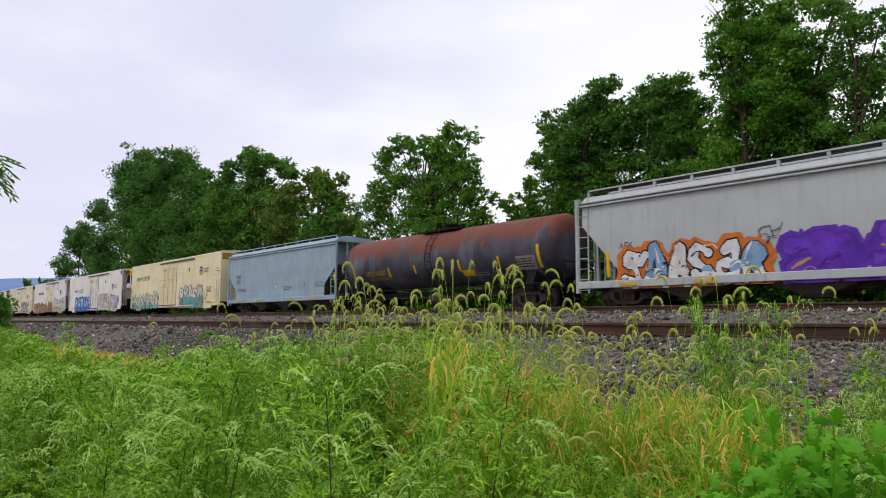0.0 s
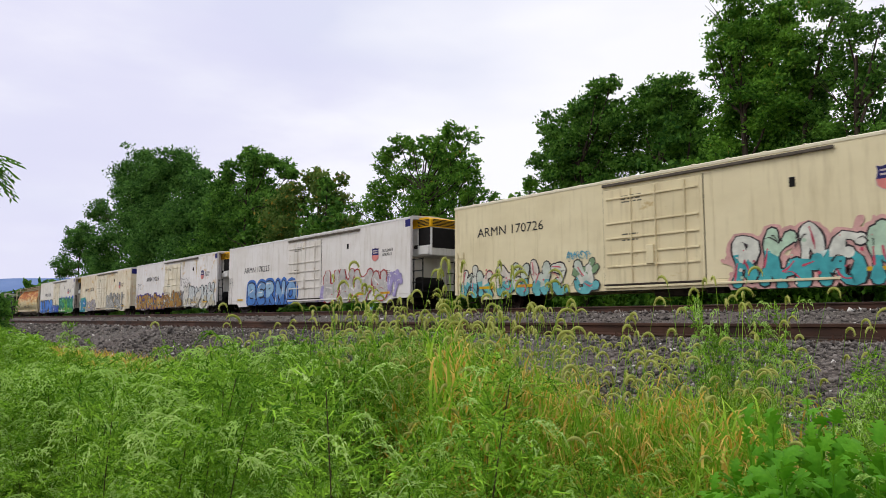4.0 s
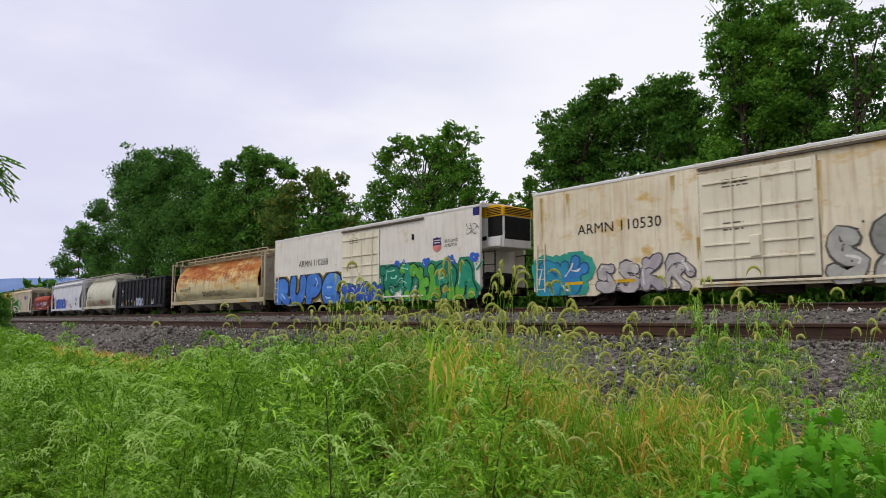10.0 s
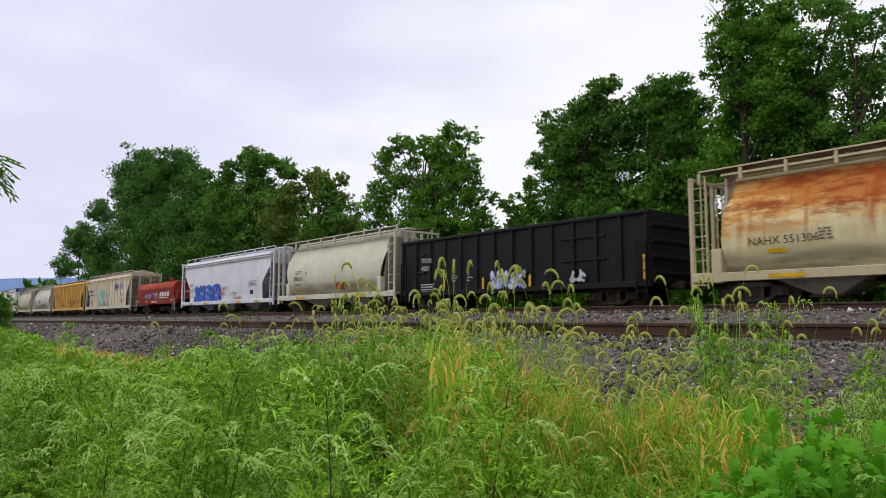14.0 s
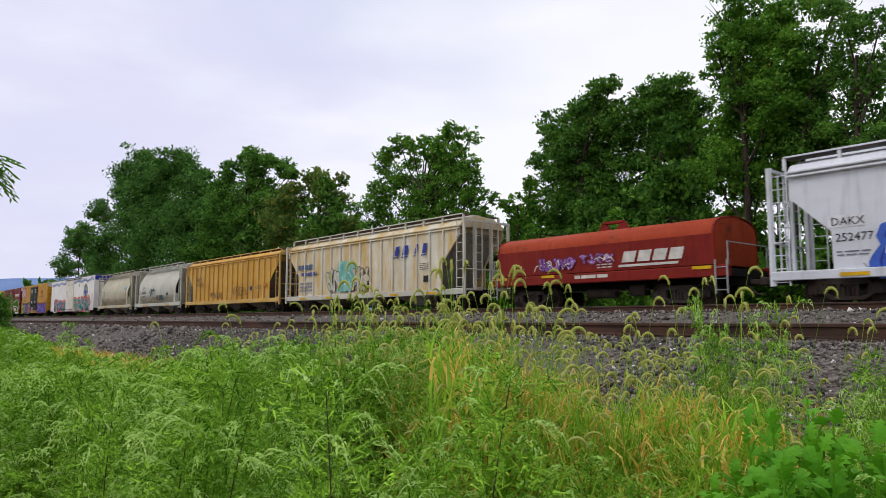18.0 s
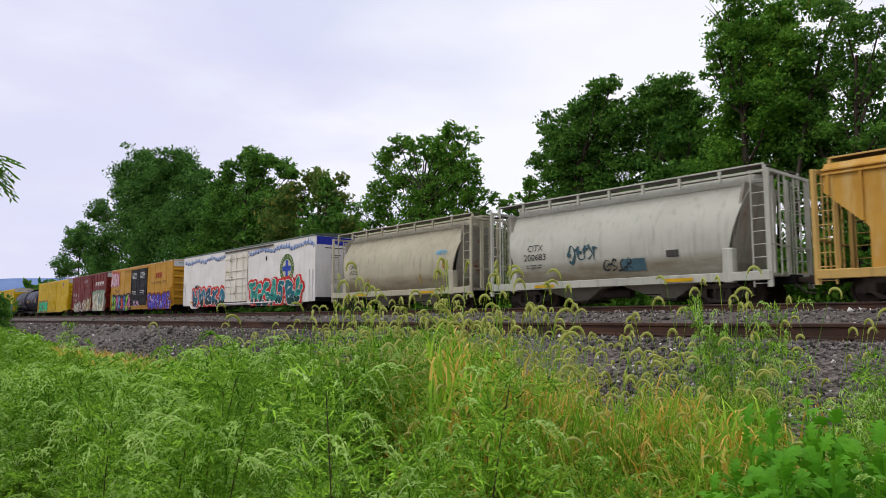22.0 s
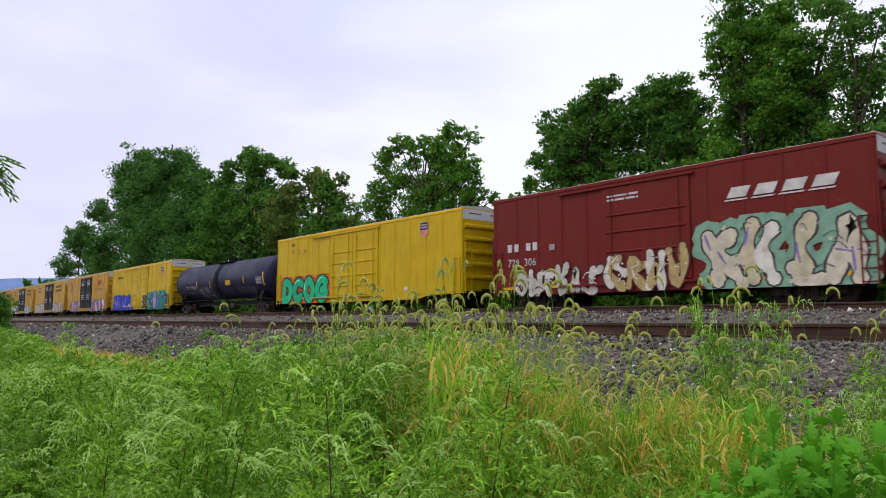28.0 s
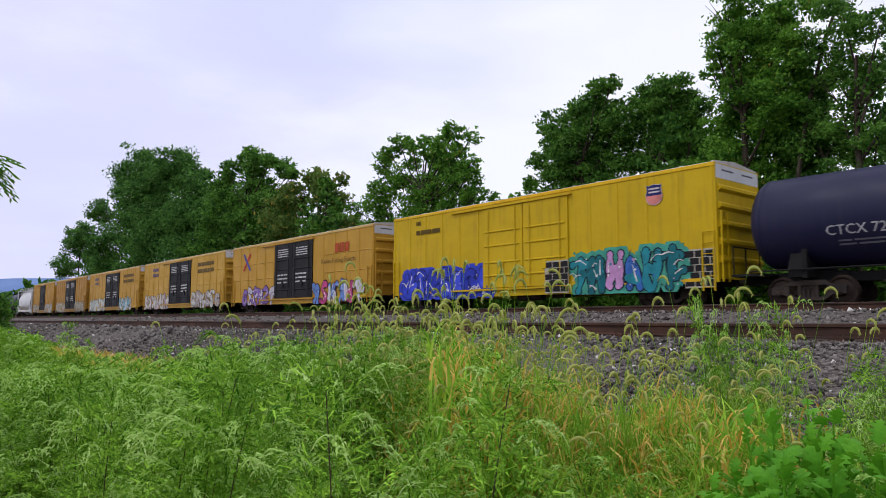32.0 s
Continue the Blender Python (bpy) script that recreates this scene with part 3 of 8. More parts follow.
def graffiti(car, x0, x1, z0, z1, fills, outline, halo, yside, seed=1, n=6, text="", off=0.03, thick=0.30, spots="", label="", under="", glow=2.5, fade=0.42):
    """A sprayed piece: a cloud of the halo's colour that follows the letters, fat outlined strokes, a second colour below (under), and highlights."""
    rnd = random.Random(seed)
    wild = not text
    text = text or "o" * n
    names = [outline, halo or outline] + list(fills) + [spots or "e6e2dc", under or fills[0]]
    top, low = len(names) - 2, len(names) - 1
    m = Mesh()
    layer = [0]
    cell = (x1 - x0) / len(text)
    hgt = z1 - z0

    def spot(cx, cz, r, slot, o, k=8, flatten=1.0):
        layer[0] += 1
        o = off + o + layer[0] * 0.00004
        ring = [(cx + r * flatten * math.cos(6.2832 * j / k), min(max(z0 - 0.04, cz + r * math.sin(6.2832 * j / k)), z1 + 0.25)) for j in range(k)]
        m.add([(a, yside(b) - o, b) for a, b in ring], [tuple(range(k))], slot)

    def stroke(run, wid, slot, o, split=False):
        dense = smooth_run(run)
        left, right = [], []
        for i, p in enumerate(dense):
            d = (dense[min(i + 1, len(dense) - 1)] - dense[max(i - 1, 0)]).normalized()
            swell = 1.0 if not wild else 0.9 + 0.34 * math.sin(0.9 * i + seed + len(dense))
            nrm = Vector((-d.y, d.x)) * wid * swell / 2
            left.append(p + nrm)
            right.append(p - nrm)
        layer[0] += 1
        oo = off + o + layer[0] * 0.00004
        for q in left + right:
            q.y = min(max(q.y, z0 - 0.04), z1 + 0.25)
        k = len(dense)
        v = [(q.x, yside(q.y) - oo, q.y) for q in left + right]
        o2 = len(m.v)
        m.v += v
        for i in range(k - 1):
            m.f.append((o2 + i, o2 + i + 1, o2 + k + i + 1, o2 + k + i))
            m.s.append(low if split and under and dense[i].y < z0 + hgt * (fade + 0.06 * math.sin(7 * dense[i].x)) else slot)
        for p in (dense[0], dense[-1]):
            spot(p.x, p.y, wid * 0.48, low if split and under and p.y < z0 + hgt * fade else slot, o)

    runs = []
    for i, ch in enumerate(text):
        sc = rnd.uniform(0.88, 1.06)
        ox, oz = x0 + cell * (i + 0.02), z0 + hgt * rnd.uniform(0.04, 0.10)
        lean = rnd.uniform(-0.16, 0.2)
        w = cell * rnd.uniform(0.84, 0.98)
        for g in (wild_strokes(rnd) if wild else GLYPHS[ch.lower()]):
            runs.append(([(ox + w * (a * 0.84 + 0.08) + lean * hgt * (b - 0.5) * 0.5, oz + hgt * 0.80 * sc * b + 0.05) for a, b in g], i))
    wid = min(thick * hgt, 0.36 * cell)
    if halo:
        for run, i in runs:
            stroke(run, wid * glow + 0.05, 1, 0.0)
        # ragged tongues that lick out of the cloud, and drops about it
        for _ in range(6 * len(text)):
            c = Vector((rnd.uniform(x0, x1), z0 + hgt * rnd.uniform(0.2, 0.85)))
            tip = c + Vector((rnd.uniform(-0.35, 0.35), rnd.uniform(0.12, 0.42))) * hgt * 0.8
            stroke([c, c.lerp(tip, 0.6), tip], hgt * rnd.uniform(0.05, 0.12), 1, 0.0)
        for _ in range(7 * len(text)):
            spot(rnd.uniform(x0 - 0.2, x1 + 0.2), z0 + hgt * rnd.uniform(0.02, 1.1), hgt * rnd.uniform(0.01, 0.05), 1, 0.0, 6, rnd.uniform(0.6, 1.5))
    for run, i in runs:
        stroke(run, wid * (1.24 if wild else 1.34) + 0.03, 0, 0.005)
    for run, i in runs:
        stroke(run, wid, 2 + (i + (rnd.random() < 0.25)) % len(fills), 0.010, True)
    for run, i in runs:
        if rnd.random() < 0.6:
            dense = smooth_run(run)
            a = rnd.randint(0, max(0, len(dense) - 4))
            bit = [p + Vector((-0.22 * wid, 0.16 * wid)) for p in dense[a:a + 4]]
            if len(bit) > 2:
                stroke(bit, wid * 0.16, top, 0.016)
    if n >= 4 and wild:
        for _ in range(4 * n):
            spot(rnd.uniform(x0, x1), z0 + hgt * rnd.uniform(0.05, 1.0), hgt * rnd.uniform(0.012, 0.04), rnd.choice([0, 1, top] + list(range(2, top))), 0.02, 6)
        for _ in range(3 * n):
            a, b = Vector((rnd.uniform(x0, x1), z0 + hgt * rnd.uniform(0.1, 0.9))), Vector((rnd.uniform(-0.5, 0.5), rnd.uniform(-0.25, 0.25)))
            stroke([a, a + b * 0.5 + Vector((0, 0.1)), a + b], 0.035, rnd.choice((0, 0, top)), 0.024)
    return part("graffiti", m, [spray(h) for h in names], car, label)


def tag_scrawl(car, x0, x1, z0, z1, colour, yside, seed=1, off=0.03, wid=0.035):
    """A thin hand-drawn tag: a row of looping lines that spell nothing."""
    rnd = random.Random(seed)
    m = Mesh()
    h = z1 - z0
    n = max(1, int((x1 - x0) / (0.75 * h)))
    cell = (x1 - x0) / n
    k = 0
    for i in range(n):
        for g in wild_strokes(rnd):
            pts = smooth_run([(x0 + cell * (i + a), z0 + h * b) for a, b in g], 0.08)
            k += 1
            o = off + 0.0004 * k
            left, right = [], []
            for j, p in enumerate(pts):
                d = (pts[min(j + 1, len(pts) - 1)] - pts[max(j - 1, 0)]).normalized()
                q = Vector((-d.y, d.x)) * wid * (0.38 + 0.2 * math.sin(j * 0.5 + i))
                left.append(p + q)
                right.append(p - q)
            c = len(pts)
            m.add([(p.x, yside(p.y) - o, p.y) for p in left + right], [(j, j + 1, c + j + 1, c + j) for j in range(c - 1)])
    return part("graffiti_tag", m, spray(colour), car)


def rust_runs(car, x, z, length, yside, seed=1, w=0.25, tints=("dccfa8", "d0ba86", "bd9c5c"), off=0.011):
    """A stain that has run down from one spot: narrow tapering tongues of rust."""
    rnd = random.Random(seed)
    m = Mesh()
    for i in range(9):
        slot = min(2, i // 3)
        cx = x + rnd.uniform(-0.5, 0.5) * w * (1.0, 0.7, 0.4)[slot]
        ln = length * rnd.uniform(0.45, 1.0) * (1.0, 0.85, 0.6)[slot]
        ww = w * rnd.uniform(0.12, 0.3)
        o = off + 0.0006 * i
        zs = [z - ln * f for f in (0, 0.3, 0.65, 1.0)]
        l = [(cx - ww * f + rnd.uniform(-0.01, 0.01), yside(q) - o, q) for f, q in zip((0.7, 0.5, 0.35, 0.05), zs)]
        r = [(cx + ww * f + rnd.uniform(-0.01, 0.01), yside(q) - o, q) for f, q in zip((0.7, 0.5, 0.35, 0.05), zs)]
        m.add(l + r, [(j, j + 1, 5 + j, 4 + j) for j in range(3)], slot)
    return part("rust_stain", m, [spray(t) for t in tints], car)


def flat_side(z):
    return -HALF


def tape(car, spots, z, yside=flat_side, h=0.11, w=0.75):
    for x in spots:
        patch(car, x - w / 2, x + w / 2, z, z + h, M_YELLOWTAPE, yside, 0.045, "reflective_strip")


def new_car(name, label):
    return tagged(new(name), label, "freight car", "cars of the freight train")


# ---- box cars ----
def rib_end(car, xe, sgn, hw, z0, z1, mat, panel=None, ribs=5):
    """A steel car end with pressed ribs and a plain panel at its head."""
    m = Mesh()
    m.box(min(xe, xe - sgn * 0.06), max(xe, xe - sgn * 0.06), -hw + 0.02, hw - 0.02, z0, z1)
    part("car_end", m, mat, car)
    head = z1 - 0.55
    for i in range(ribs):
        z = z0 + 0.35 + (head - z0 - 0.35) * (i + 0.5) / ribs
        r = Mesh()
        a, b = xe, xe + sgn * 0.13
        pr = [(a, z - 0.14), (b, z - 0.05), (b, z + 0.05), (a, z + 0.14)]
        r.prism(pr if sgn > 0 else pr[::-1], "y", -hw + 0.12, hw - 0.12)
        part("end_rib", r, mat, car)
    if panel:
        p = Mesh()
        x = xe + sgn * 0.012
        p.box(min(xe, x), max(xe, x), -hw + 0.05, hw - 0.05, z1 - 0.52, z1 - 0.04)
        part("end_panel", p, panel, car, "pale painted panel at the head of the car end")
        b = Mesh()
        x2 = xe + sgn * 0.016
        for y in (-1.1, 0.3):
            b.box(min(x, x2), max(x, x2), y, y + 0.8, z1 - 0.25, z1 - 0.19)
        part("small_print", b, spray("55555c"), car)
    ladder(car, xe + sgn * 0.12, -hw + 0.3, z0 - 0.1, z0 + 2.3, mat, 0.42, 0.38, "y")


def boxcar(name, label, length, reach, colour, door_colour, top=4.95, bottom=0.62, posts=11, doors=((-2.4, 0.08), (0.12, 2.6)), shift=0.0, rust=0.0, panel="c9c9cc", roof="b9b6b0",
           dirty=0.3, door_mat=None, cap=None):
    car = new_car(name, label)
    half = length / 2
    body = paint(name + "_body_paint", colour, "4a3d2a", dirty, rust, 0.5, shift)
    dmat = door_mat or (paint(name + "_door_paint", door_colour, "3a332a", 0.4, 0, 0.55, shift + 2) if door_colour != colour else body)
    capm = paint(name + "_cap_paint", cap, "4a3d2a", dirty, 0, 0.5, shift) if cap else body
    zf = 1.05
    for sgn, nm in ((-1, "side_wall"), (1, "side_wall")):
        y0, y1 = sorted((sgn * HALF, sgn * (HALF - 0.05)))
        m = Mesh().box(-half, half, y0, y1, zf - 0.1, top - 0.1)
        part(nm, m, body, car)
        s = Mesh()
        yy = sorted((sgn * (HALF + 0.02), sgn * (HALF - 0.1)))
        s.prism([(-half, zf), (half, zf), (half, bottom + 0.22), (half - 2.6, bottom + 0.18), (half - 3.4, bottom), (-half + 3.4, bottom), (-half + 2.6, bottom + 0.18), (-half, bottom + 0.22)], "y", *yy)
        part("side_sill", s, body, car)
        t = Mesh()
        yy = sorted((sgn * (HALF + 0.03), sgn * (HALF - 0.07)))
        t.cbox(-half, half, yy[0], yy[1], top - 0.14, top, 0.015)
        part("top_chord", t, capm, car)
    post = Mesh().prism([(-0.06, -HALF), (0.06, -HALF), (0.035, -HALF - 0.034), (-0.035, -HALF - 0.034)], "z", zf, top - 0.14).data("side_post", [body])
    d0, d1 = doors[0][0], doors[-1][1]
    for i in range(posts):
        x = -half + 0.12 + (length - 0.24) * i / (posts - 1)
        if d0 - 0.1 < x < d1 + 0.1:
            continue
        part("side_post", post, body, car).matrix_basis = pose(x, 0, 0)
    if door_colour != colour:
        # short stiffeners between the posts
        for z in (2.45, 3.55):
            for i in range(posts - 1):
                x = -half + 0.12 + (length - 0.24) * (i + 0.5) / (posts - 1)
                w = (length - 0.24) / (posts - 1) * 0.5 - 0.1
                if d0 - 0.2 < x + w and x - w < d1 + 0.2:
                    continue
                part("side_rib", Mesh().prism([(-HALF, z - 0.035), (-HALF - 0.024, z - 0.012), (-HALF - 0.024, z + 0.012), (-HALF, z + 0.035)], "x", x - w, x + w), body, car)
    r = Mesh()
    prof = [(-HALF, top - 0.02), (-HALF + 0.1, top + 0.04), (0, top + 0.16), (HALF - 0.1, top + 0.04), (HALF, top - 0.02)]
    r.prism(prof, "x", -half + 0.02, half - 0.02)
    n = int(length / 1.2)
    for i in range(n + 1):
        x = -half + 0.1 + (length - 0.2) * i / n
        r.prism([(a, b + 0.03) for a, b in prof], "x", x - 0.04, x + 0.04)
    part("roof", r, paint(name + "_roof", roof, "6a5038", 0.4, 0.1, 0.5, shift), car, "galvanised ribbed roof")
    f = Mesh().box(-half + 0.06, half - 0.06, -HALF + 0.05, HALF - 0.05, zf - 0.15, zf - 0.02)
    part("floor", f, M_BLACK, car)
    for sgn in (-1, 1):
        rib_end(car, sgn * half, sgn, HALF, 0.95, top - 0.02, body, paint(name + "_panel%d" % sgn, panel, "77726a", 0.3, 0, 0.5, shift) if panel else None)
    for a, b in doors:
        d = Mesh()
        d.cbox(a, b, -HALF - 0.07, -HALF - 0.005, zf - 0.05, top - 0.32, 0.01)
        dp = part("door", d, dmat, car, "plug door with pressed ribs and lock rods")
        for z in (1.55, 2.15, 2.9, 3.55):
            part("door_rib", Mesh().prism([(-HALF - 0.07, z - 0.05), (-HALF - 0.11, z - 0.02), (-HALF - 0.11, z + 0.02), (-HALF - 0.07, z + 0.05)], "x", a + 0.15, b - 0.15), dmat, dp)
        rods = Mesh()
        for x in (a + 0.4, b - 0.4):
            rods.tube((x, -HALF - 0.12, zf), (x, -HALF - 0.12, top - 0.4), 0.022, n=6)
        rods.cbox((a + b) / 2 - 0.12, (a + b) / 2 + 0.12, -HALF - 0.14, -HALF - 0.06, 1.7, 2.1, 0.02)
        part("lock_rod", rods, dmat, dp)
    rail = Mesh()
    rail.box(d0 - 2.2, d1 + 0.2, -HALF - 0.13, -HALF - 0.03, top - 0.30, top - 0.22)
    rail.box(d0 - 2.2, d1 + 0.2, -HALF - 0.13, -HALF - 0.03, zf - 0.16, zf - 0.08)
    part("door_track", rail, body, car)
    for sgn in (-1, 1):
        ladder(car, sgn * (half - 0.32), -HALF - 0.06, 0.55, 2.6, body)
    tape(car, [-half + 1.0, -half + 3.4, half - 3.4, half - 1.0], 0.88)
    underframe(car, half, reach)
    return car


# ---- refrigerator cars ----
def reefer(name, label, length, reach, colour, top=4.95, bottom=0.62, shift=0.0, rust=0.0, door=(-1.65, 2.1), end="panel", panel="26266e", cap="d8d6d2", seams=16, dirty=0.3, door_colour="e6dec8"):
    car = new_car(name, label)
    half = length / 2
    body = paint(name + "_body", colour, "8a7440", dirty, rust, 0.5, shift, "c8a04c")
    for sgn in (-1, 1):
        y0, y1 = sorted((sgn * HALF, sgn * (HALF - 0.15)))
        part("side_wall", Mesh().cbox(-half, half, y0, y1, bottom + 0.32, top - 0.05, 0.012), body, car)
        y0, y1 = sorted((sgn * (HALF - 0.01), sgn * (HALF - 0.13)))
        s = Mesh().prism([(-half, bottom + 0.34), (half, bottom + 0.34), (half, bottom + 0.12), (half - 1.6, bottom + 0.10), (half - 1.9, bottom - 0.12), (half - 3.2, bottom - 0.12), (half - 3.6, bottom + 0.05),
                          (-half + 3.6, bottom + 0.05), (-half + 3.2, bottom - 0.12), (-half + 1.9, bottom - 0.12), (-half + 1.6, bottom + 0.10), (-half, bottom + 0.12)], "y", y0, y1)
        part("side_sill", s, body, car)
    seam = Mesh().box(-0.012, 0.012, -HALF - 0.007, -HALF + 0.01, bottom + 0.34, top - 0.07).data("panel_seam", [body])
    for i in range(seams):
        x = -half + length * (i + 1) / (seams + 1)
        if door[0] - 0.2 < x < door[1] + 0.2:
            continue
        part("panel_seam", seam, body, car).matrix_basis = pose(x, 0, 0)
    capm = paint(name + "_roof", cap, "7a7468", 0.3, 0, 0.5, shift + 1)
    r = Mesh()
    prof = [(-HALF - 0.02, top - 0.10), (-HALF - 0.02, top - 0.02), (-HALF + 0.12, top + 0.04), (0, top + 0.12), (HALF - 0.12, top + 0.04), (HALF + 0.02, top - 0.02), (HALF + 0.02, top - 0.10)]
    r.prism(prof, "x", -half - 0.01, half + 0.01)
    n = int(length / 1.25)
    for i in range(n + 1):
        x = -half + length * i / n
        r.prism([(a * 1.003, b + 0.025) for a, b in prof[1:-1]], "x", x - 0.035, x + 0.035)
    part("roof", r, capm, car, "pale ribbed roof")
    part("floor", Mesh().box(-half + 0.1, half - 0.1, -HALF + 0.12, HALF - 0.12, 0.9, 1.05), M_BLACK, car)
    # the sliding plug door
    a, b = door
    d = Mesh().cbox(a, b, -HALF - 0.05, -HALF - 0.005, bottom + 0.30, top - 0.42, 0.012)
    dmat = paint(name + "_door", door_colour, "8a7a50", 0.4, 0.06, 0.55, shift + 3, "a8863e")
    dp = part("door", d, dmat, car, "pale stained plug door with cross bars and lock rods")
    for zz, ww in ((top - 0.75, 0.9), (2.75, 0.7)):
        bars(dp, a + 0.75, zz, ww, 3, "6f6a5c", lambda z: -HALF - 0.05, 0.05, 0.06, 0.006, int(zz * 7))
    for x in (a - 0.05, b + 0.05):
        part("door_frame", Mesh().box(x - 0.05, x + 0.05, -HALF - 0.035, -HALF - 0.003, bottom + 0.25, top - 0.38), dmat, dp)
    for x in (a - 0.115, b + 0.115):
        part("door_gap", Mesh().box(x - 0.014, x + 0.014, -HALF - 0.006, -HALF + 0.004, bottom + 0.3, top - 0.36), M_BLACK, dp)
    part("door_sill", Mesh().cbox(a - 0.1, b + 0.1, -HALF - 0.09, -HALF - 0.012, bottom + 0.235, bottom + 0.30, 0.01), M_TRUCK, dp, "rust-stained door sill")
    for z in (1.55, 2.05, 2.62, 3.2, 4.15):
        part("door_bar", Mesh().cbox(a + 0.06, b - 0.06, -HALF - 0.10, -HALF - 0.045, z, z + 0.07, 0.01), dmat, dp)
    for f in (0.3, 0.56, 0.86):
        x = a + (b - a) * f
        part("lock_rod", Mesh().tube((x, -HALF - 0.11, bottom + 0.34), (x, -HALF - 0.11, top - 0.46), 0.025, n=6), dmat, dp)
    x = a + (b - a) * 0.5
    part("lock_box", Mesh().cbox(x - 0.16, x + 0.16, -HALF - 0.15, -HALF - 0.05, 1.6, 2.3, 0.02), dmat, dp)
    rust_rail = paint(name + "_door_rail", "5d564c", "3a3028", 0.5, 0, 0.6)
    part("door_track", Mesh().cbox(a - 0.1, b + (b - a) + 0.4, -HALF - 0.11, -HALF - 0.02, top - 0.27, top - 0.17, 0.01), rust_rail, car, "dark sliding-door rail")
    part("door_track", Mesh().cbox(a - 0.1, b + (b - a) + 0.4, -HALF - 0.09, -HALF - 0.02, bottom + 0.14, bottom + 0.22, 0.01), body, car)
    # ends
    for sgn in (-1, 1):
        xe = sgn * half
        kind = end if sgn > 0 else "plain"
        m = Mesh()
        if kind == "unit":
            m.cbox(xe - 0.7, xe - 0.6, -HALF + 0.15, HALF - 0.15, 0.95, top - 0.05, 0.01)
            part("car_end", m, body, car)
            u0, u1 = xe - 0.35, xe + 0.95
            y0, y1 = -0.95, 0.95
            un = part("cooling_unit", Mesh().cbox(u0 - 0.3, u1, y0, y1, 2.9, top - 0.55, 0.04), M_UNIT_WHITE, car, "white refrigeration unit hung on the car end")
            part("hood", Mesh().prism([(u0 - 0.3, top - 0.56), (u1 + 0.03, top - 0.56), (u1 + 0.03, top - 0.2), (u1 - 0.3, top - 0.04), (u0 - 0.3, top - 0.04)], "y", y0 - 0.04, y1 + 0.04), M_UNIT_YELLOW, un,
                 "yellow hood with a slotted grille")
            g = Mesh()
            for i in range(5):
                z = top - 0.50 + i * 0.075
                g.box(u0 + 0.25, u1 - 0.1, y0 - 0.055, y0 - 0.042, z, z + 0.04)
                g.box(u1 + 0.032, u1 + 0.05, y0 + 0.1, y1 - 0.1, z, z + 0.04)
            part("grille", g, M_BLACK, un)
            w = Mesh()
            w.box(u0 + 0.30, u1 - 0.05, y0 - 0.012, y0 + 0.02, 3.45, top - 0.58)
            w.box(u1 - 0.01, u1 + 0.012, y0 + 0.1, y1 - 0.1, 3.3, top - 0.6)
            w.box(u0 - 0.1, u0 + 0.2, y0 - 0.012, y0 + 0.02, 3.3, 3.5)
            part("opening", w, M_BLACK, un, "dark condenser opening")
            part("control_box", Mesh().cbox(u0 + 0.35, u1 - 0.1, y0 - 0.10, y0 + 0.1, 2.95, 3.4, 0.03), M_UNIT_WHITE, un)
            part("tank", Mesh().tube((u0, y0 + 0.2, 1.45), (u0, y1 - 0.2, 1.45), 0.38, n=16), M_BLACK, car)
            part("platform", Mesh().box(xe - 0.6, xe + 0.9, -1.4, 1.4, 1.0, 1.08), M_BLACK, car)
            for y in (-1.4, 1.4):
                for x in (xe + 0.1, xe + 0.85):
                    part("railing_post", Mesh().tube((x, y, 1.05), (x, y, 2.75), 0.035, n=6), M_BLACK, car)
                for z in (1.5, 2.1, 2.7):
                    part("rail", Mesh().tube((xe - 0.5, y, z), (xe + 0.85, y, z), 0.025, n=6), M_BLACK, car)
            part("end_panel", Mesh().box(xe - 0.45, xe - 0.005, -HALF - 0.008, -HALF - 0.004, top - 0.5, top - 0.12), spray(panel), car, "dark blue panel at the corner")
        else:
            m.cbox(min(xe, xe - sgn * 0.12), max(xe, xe - sgn * 0.12), -HALF + 0.14, HALF - 0.14, 0.95, top - 0.06, 0.01)
            part("car_end", m, body, car)
            if sgn > 0:
                x2 = xe + 0.012
                part("end_panel", Mesh().box(xe, x2, -HALF + 0.1, HALF - 0.1, top - 0.62, top - 0.12), spray(panel), car, "coloured band at the head of the car end")
                b2 = Mesh()
                for z, y, w in ((top - 0.85, -0.9, 1.5), (top - 1.3, -0.4, 0.7), (top - 1.45, -0.4, 0.5), (top - 0.3, 0.4, 0.6)):
                    b2.box(x2, x2 + 0.004, y, y + w, z, z + 0.06)
                part("small_print", b2, spray("3b3a3c"), car)
                part("brake_wheel", Mesh().tube((xe + 0.1, -0.25, 2.2), (xe + 0.13, -0.25, 2.2), 0.22, n=16), body, car)
                part("brake_box", Mesh().cbox(xe, xe + 0.12, -0.38, 0.1, 1.45, 1.9, 0.03), body, car)
                ladder(car, xe + 0.08, 0.9, 0.6, 2.6, body, 0.42, 0.38, "y")
        part("end_sill", Mesh().cbox(min(xe, xe + sgn * 0.1), max(xe, xe + sgn * 0.1), -HALF + 0.02, HALF - 0.02, 0.72, 1.0, 0.02), M_BLACK, car)
        x = sgn * (half - 0.45)
        if not (kind == "unit"):
            ladder(car, x, -HALF - 0.05, bottom + 0.1, 2.75, body, 0.42, 0.42)
    tape(car, [-half + 2.2, -half + 4.6, half - 4.6, half - 2.2], bottom + 0.35, flat_side, 0.12, 0.9)
    underframe(car, half + (0.3 if end == "unit" else 0), reach)
    bars(car, half - 2.7, 2.2, 0.9, 5, "6c6a68", flat_side, seed=int(shift * 10) + 3)
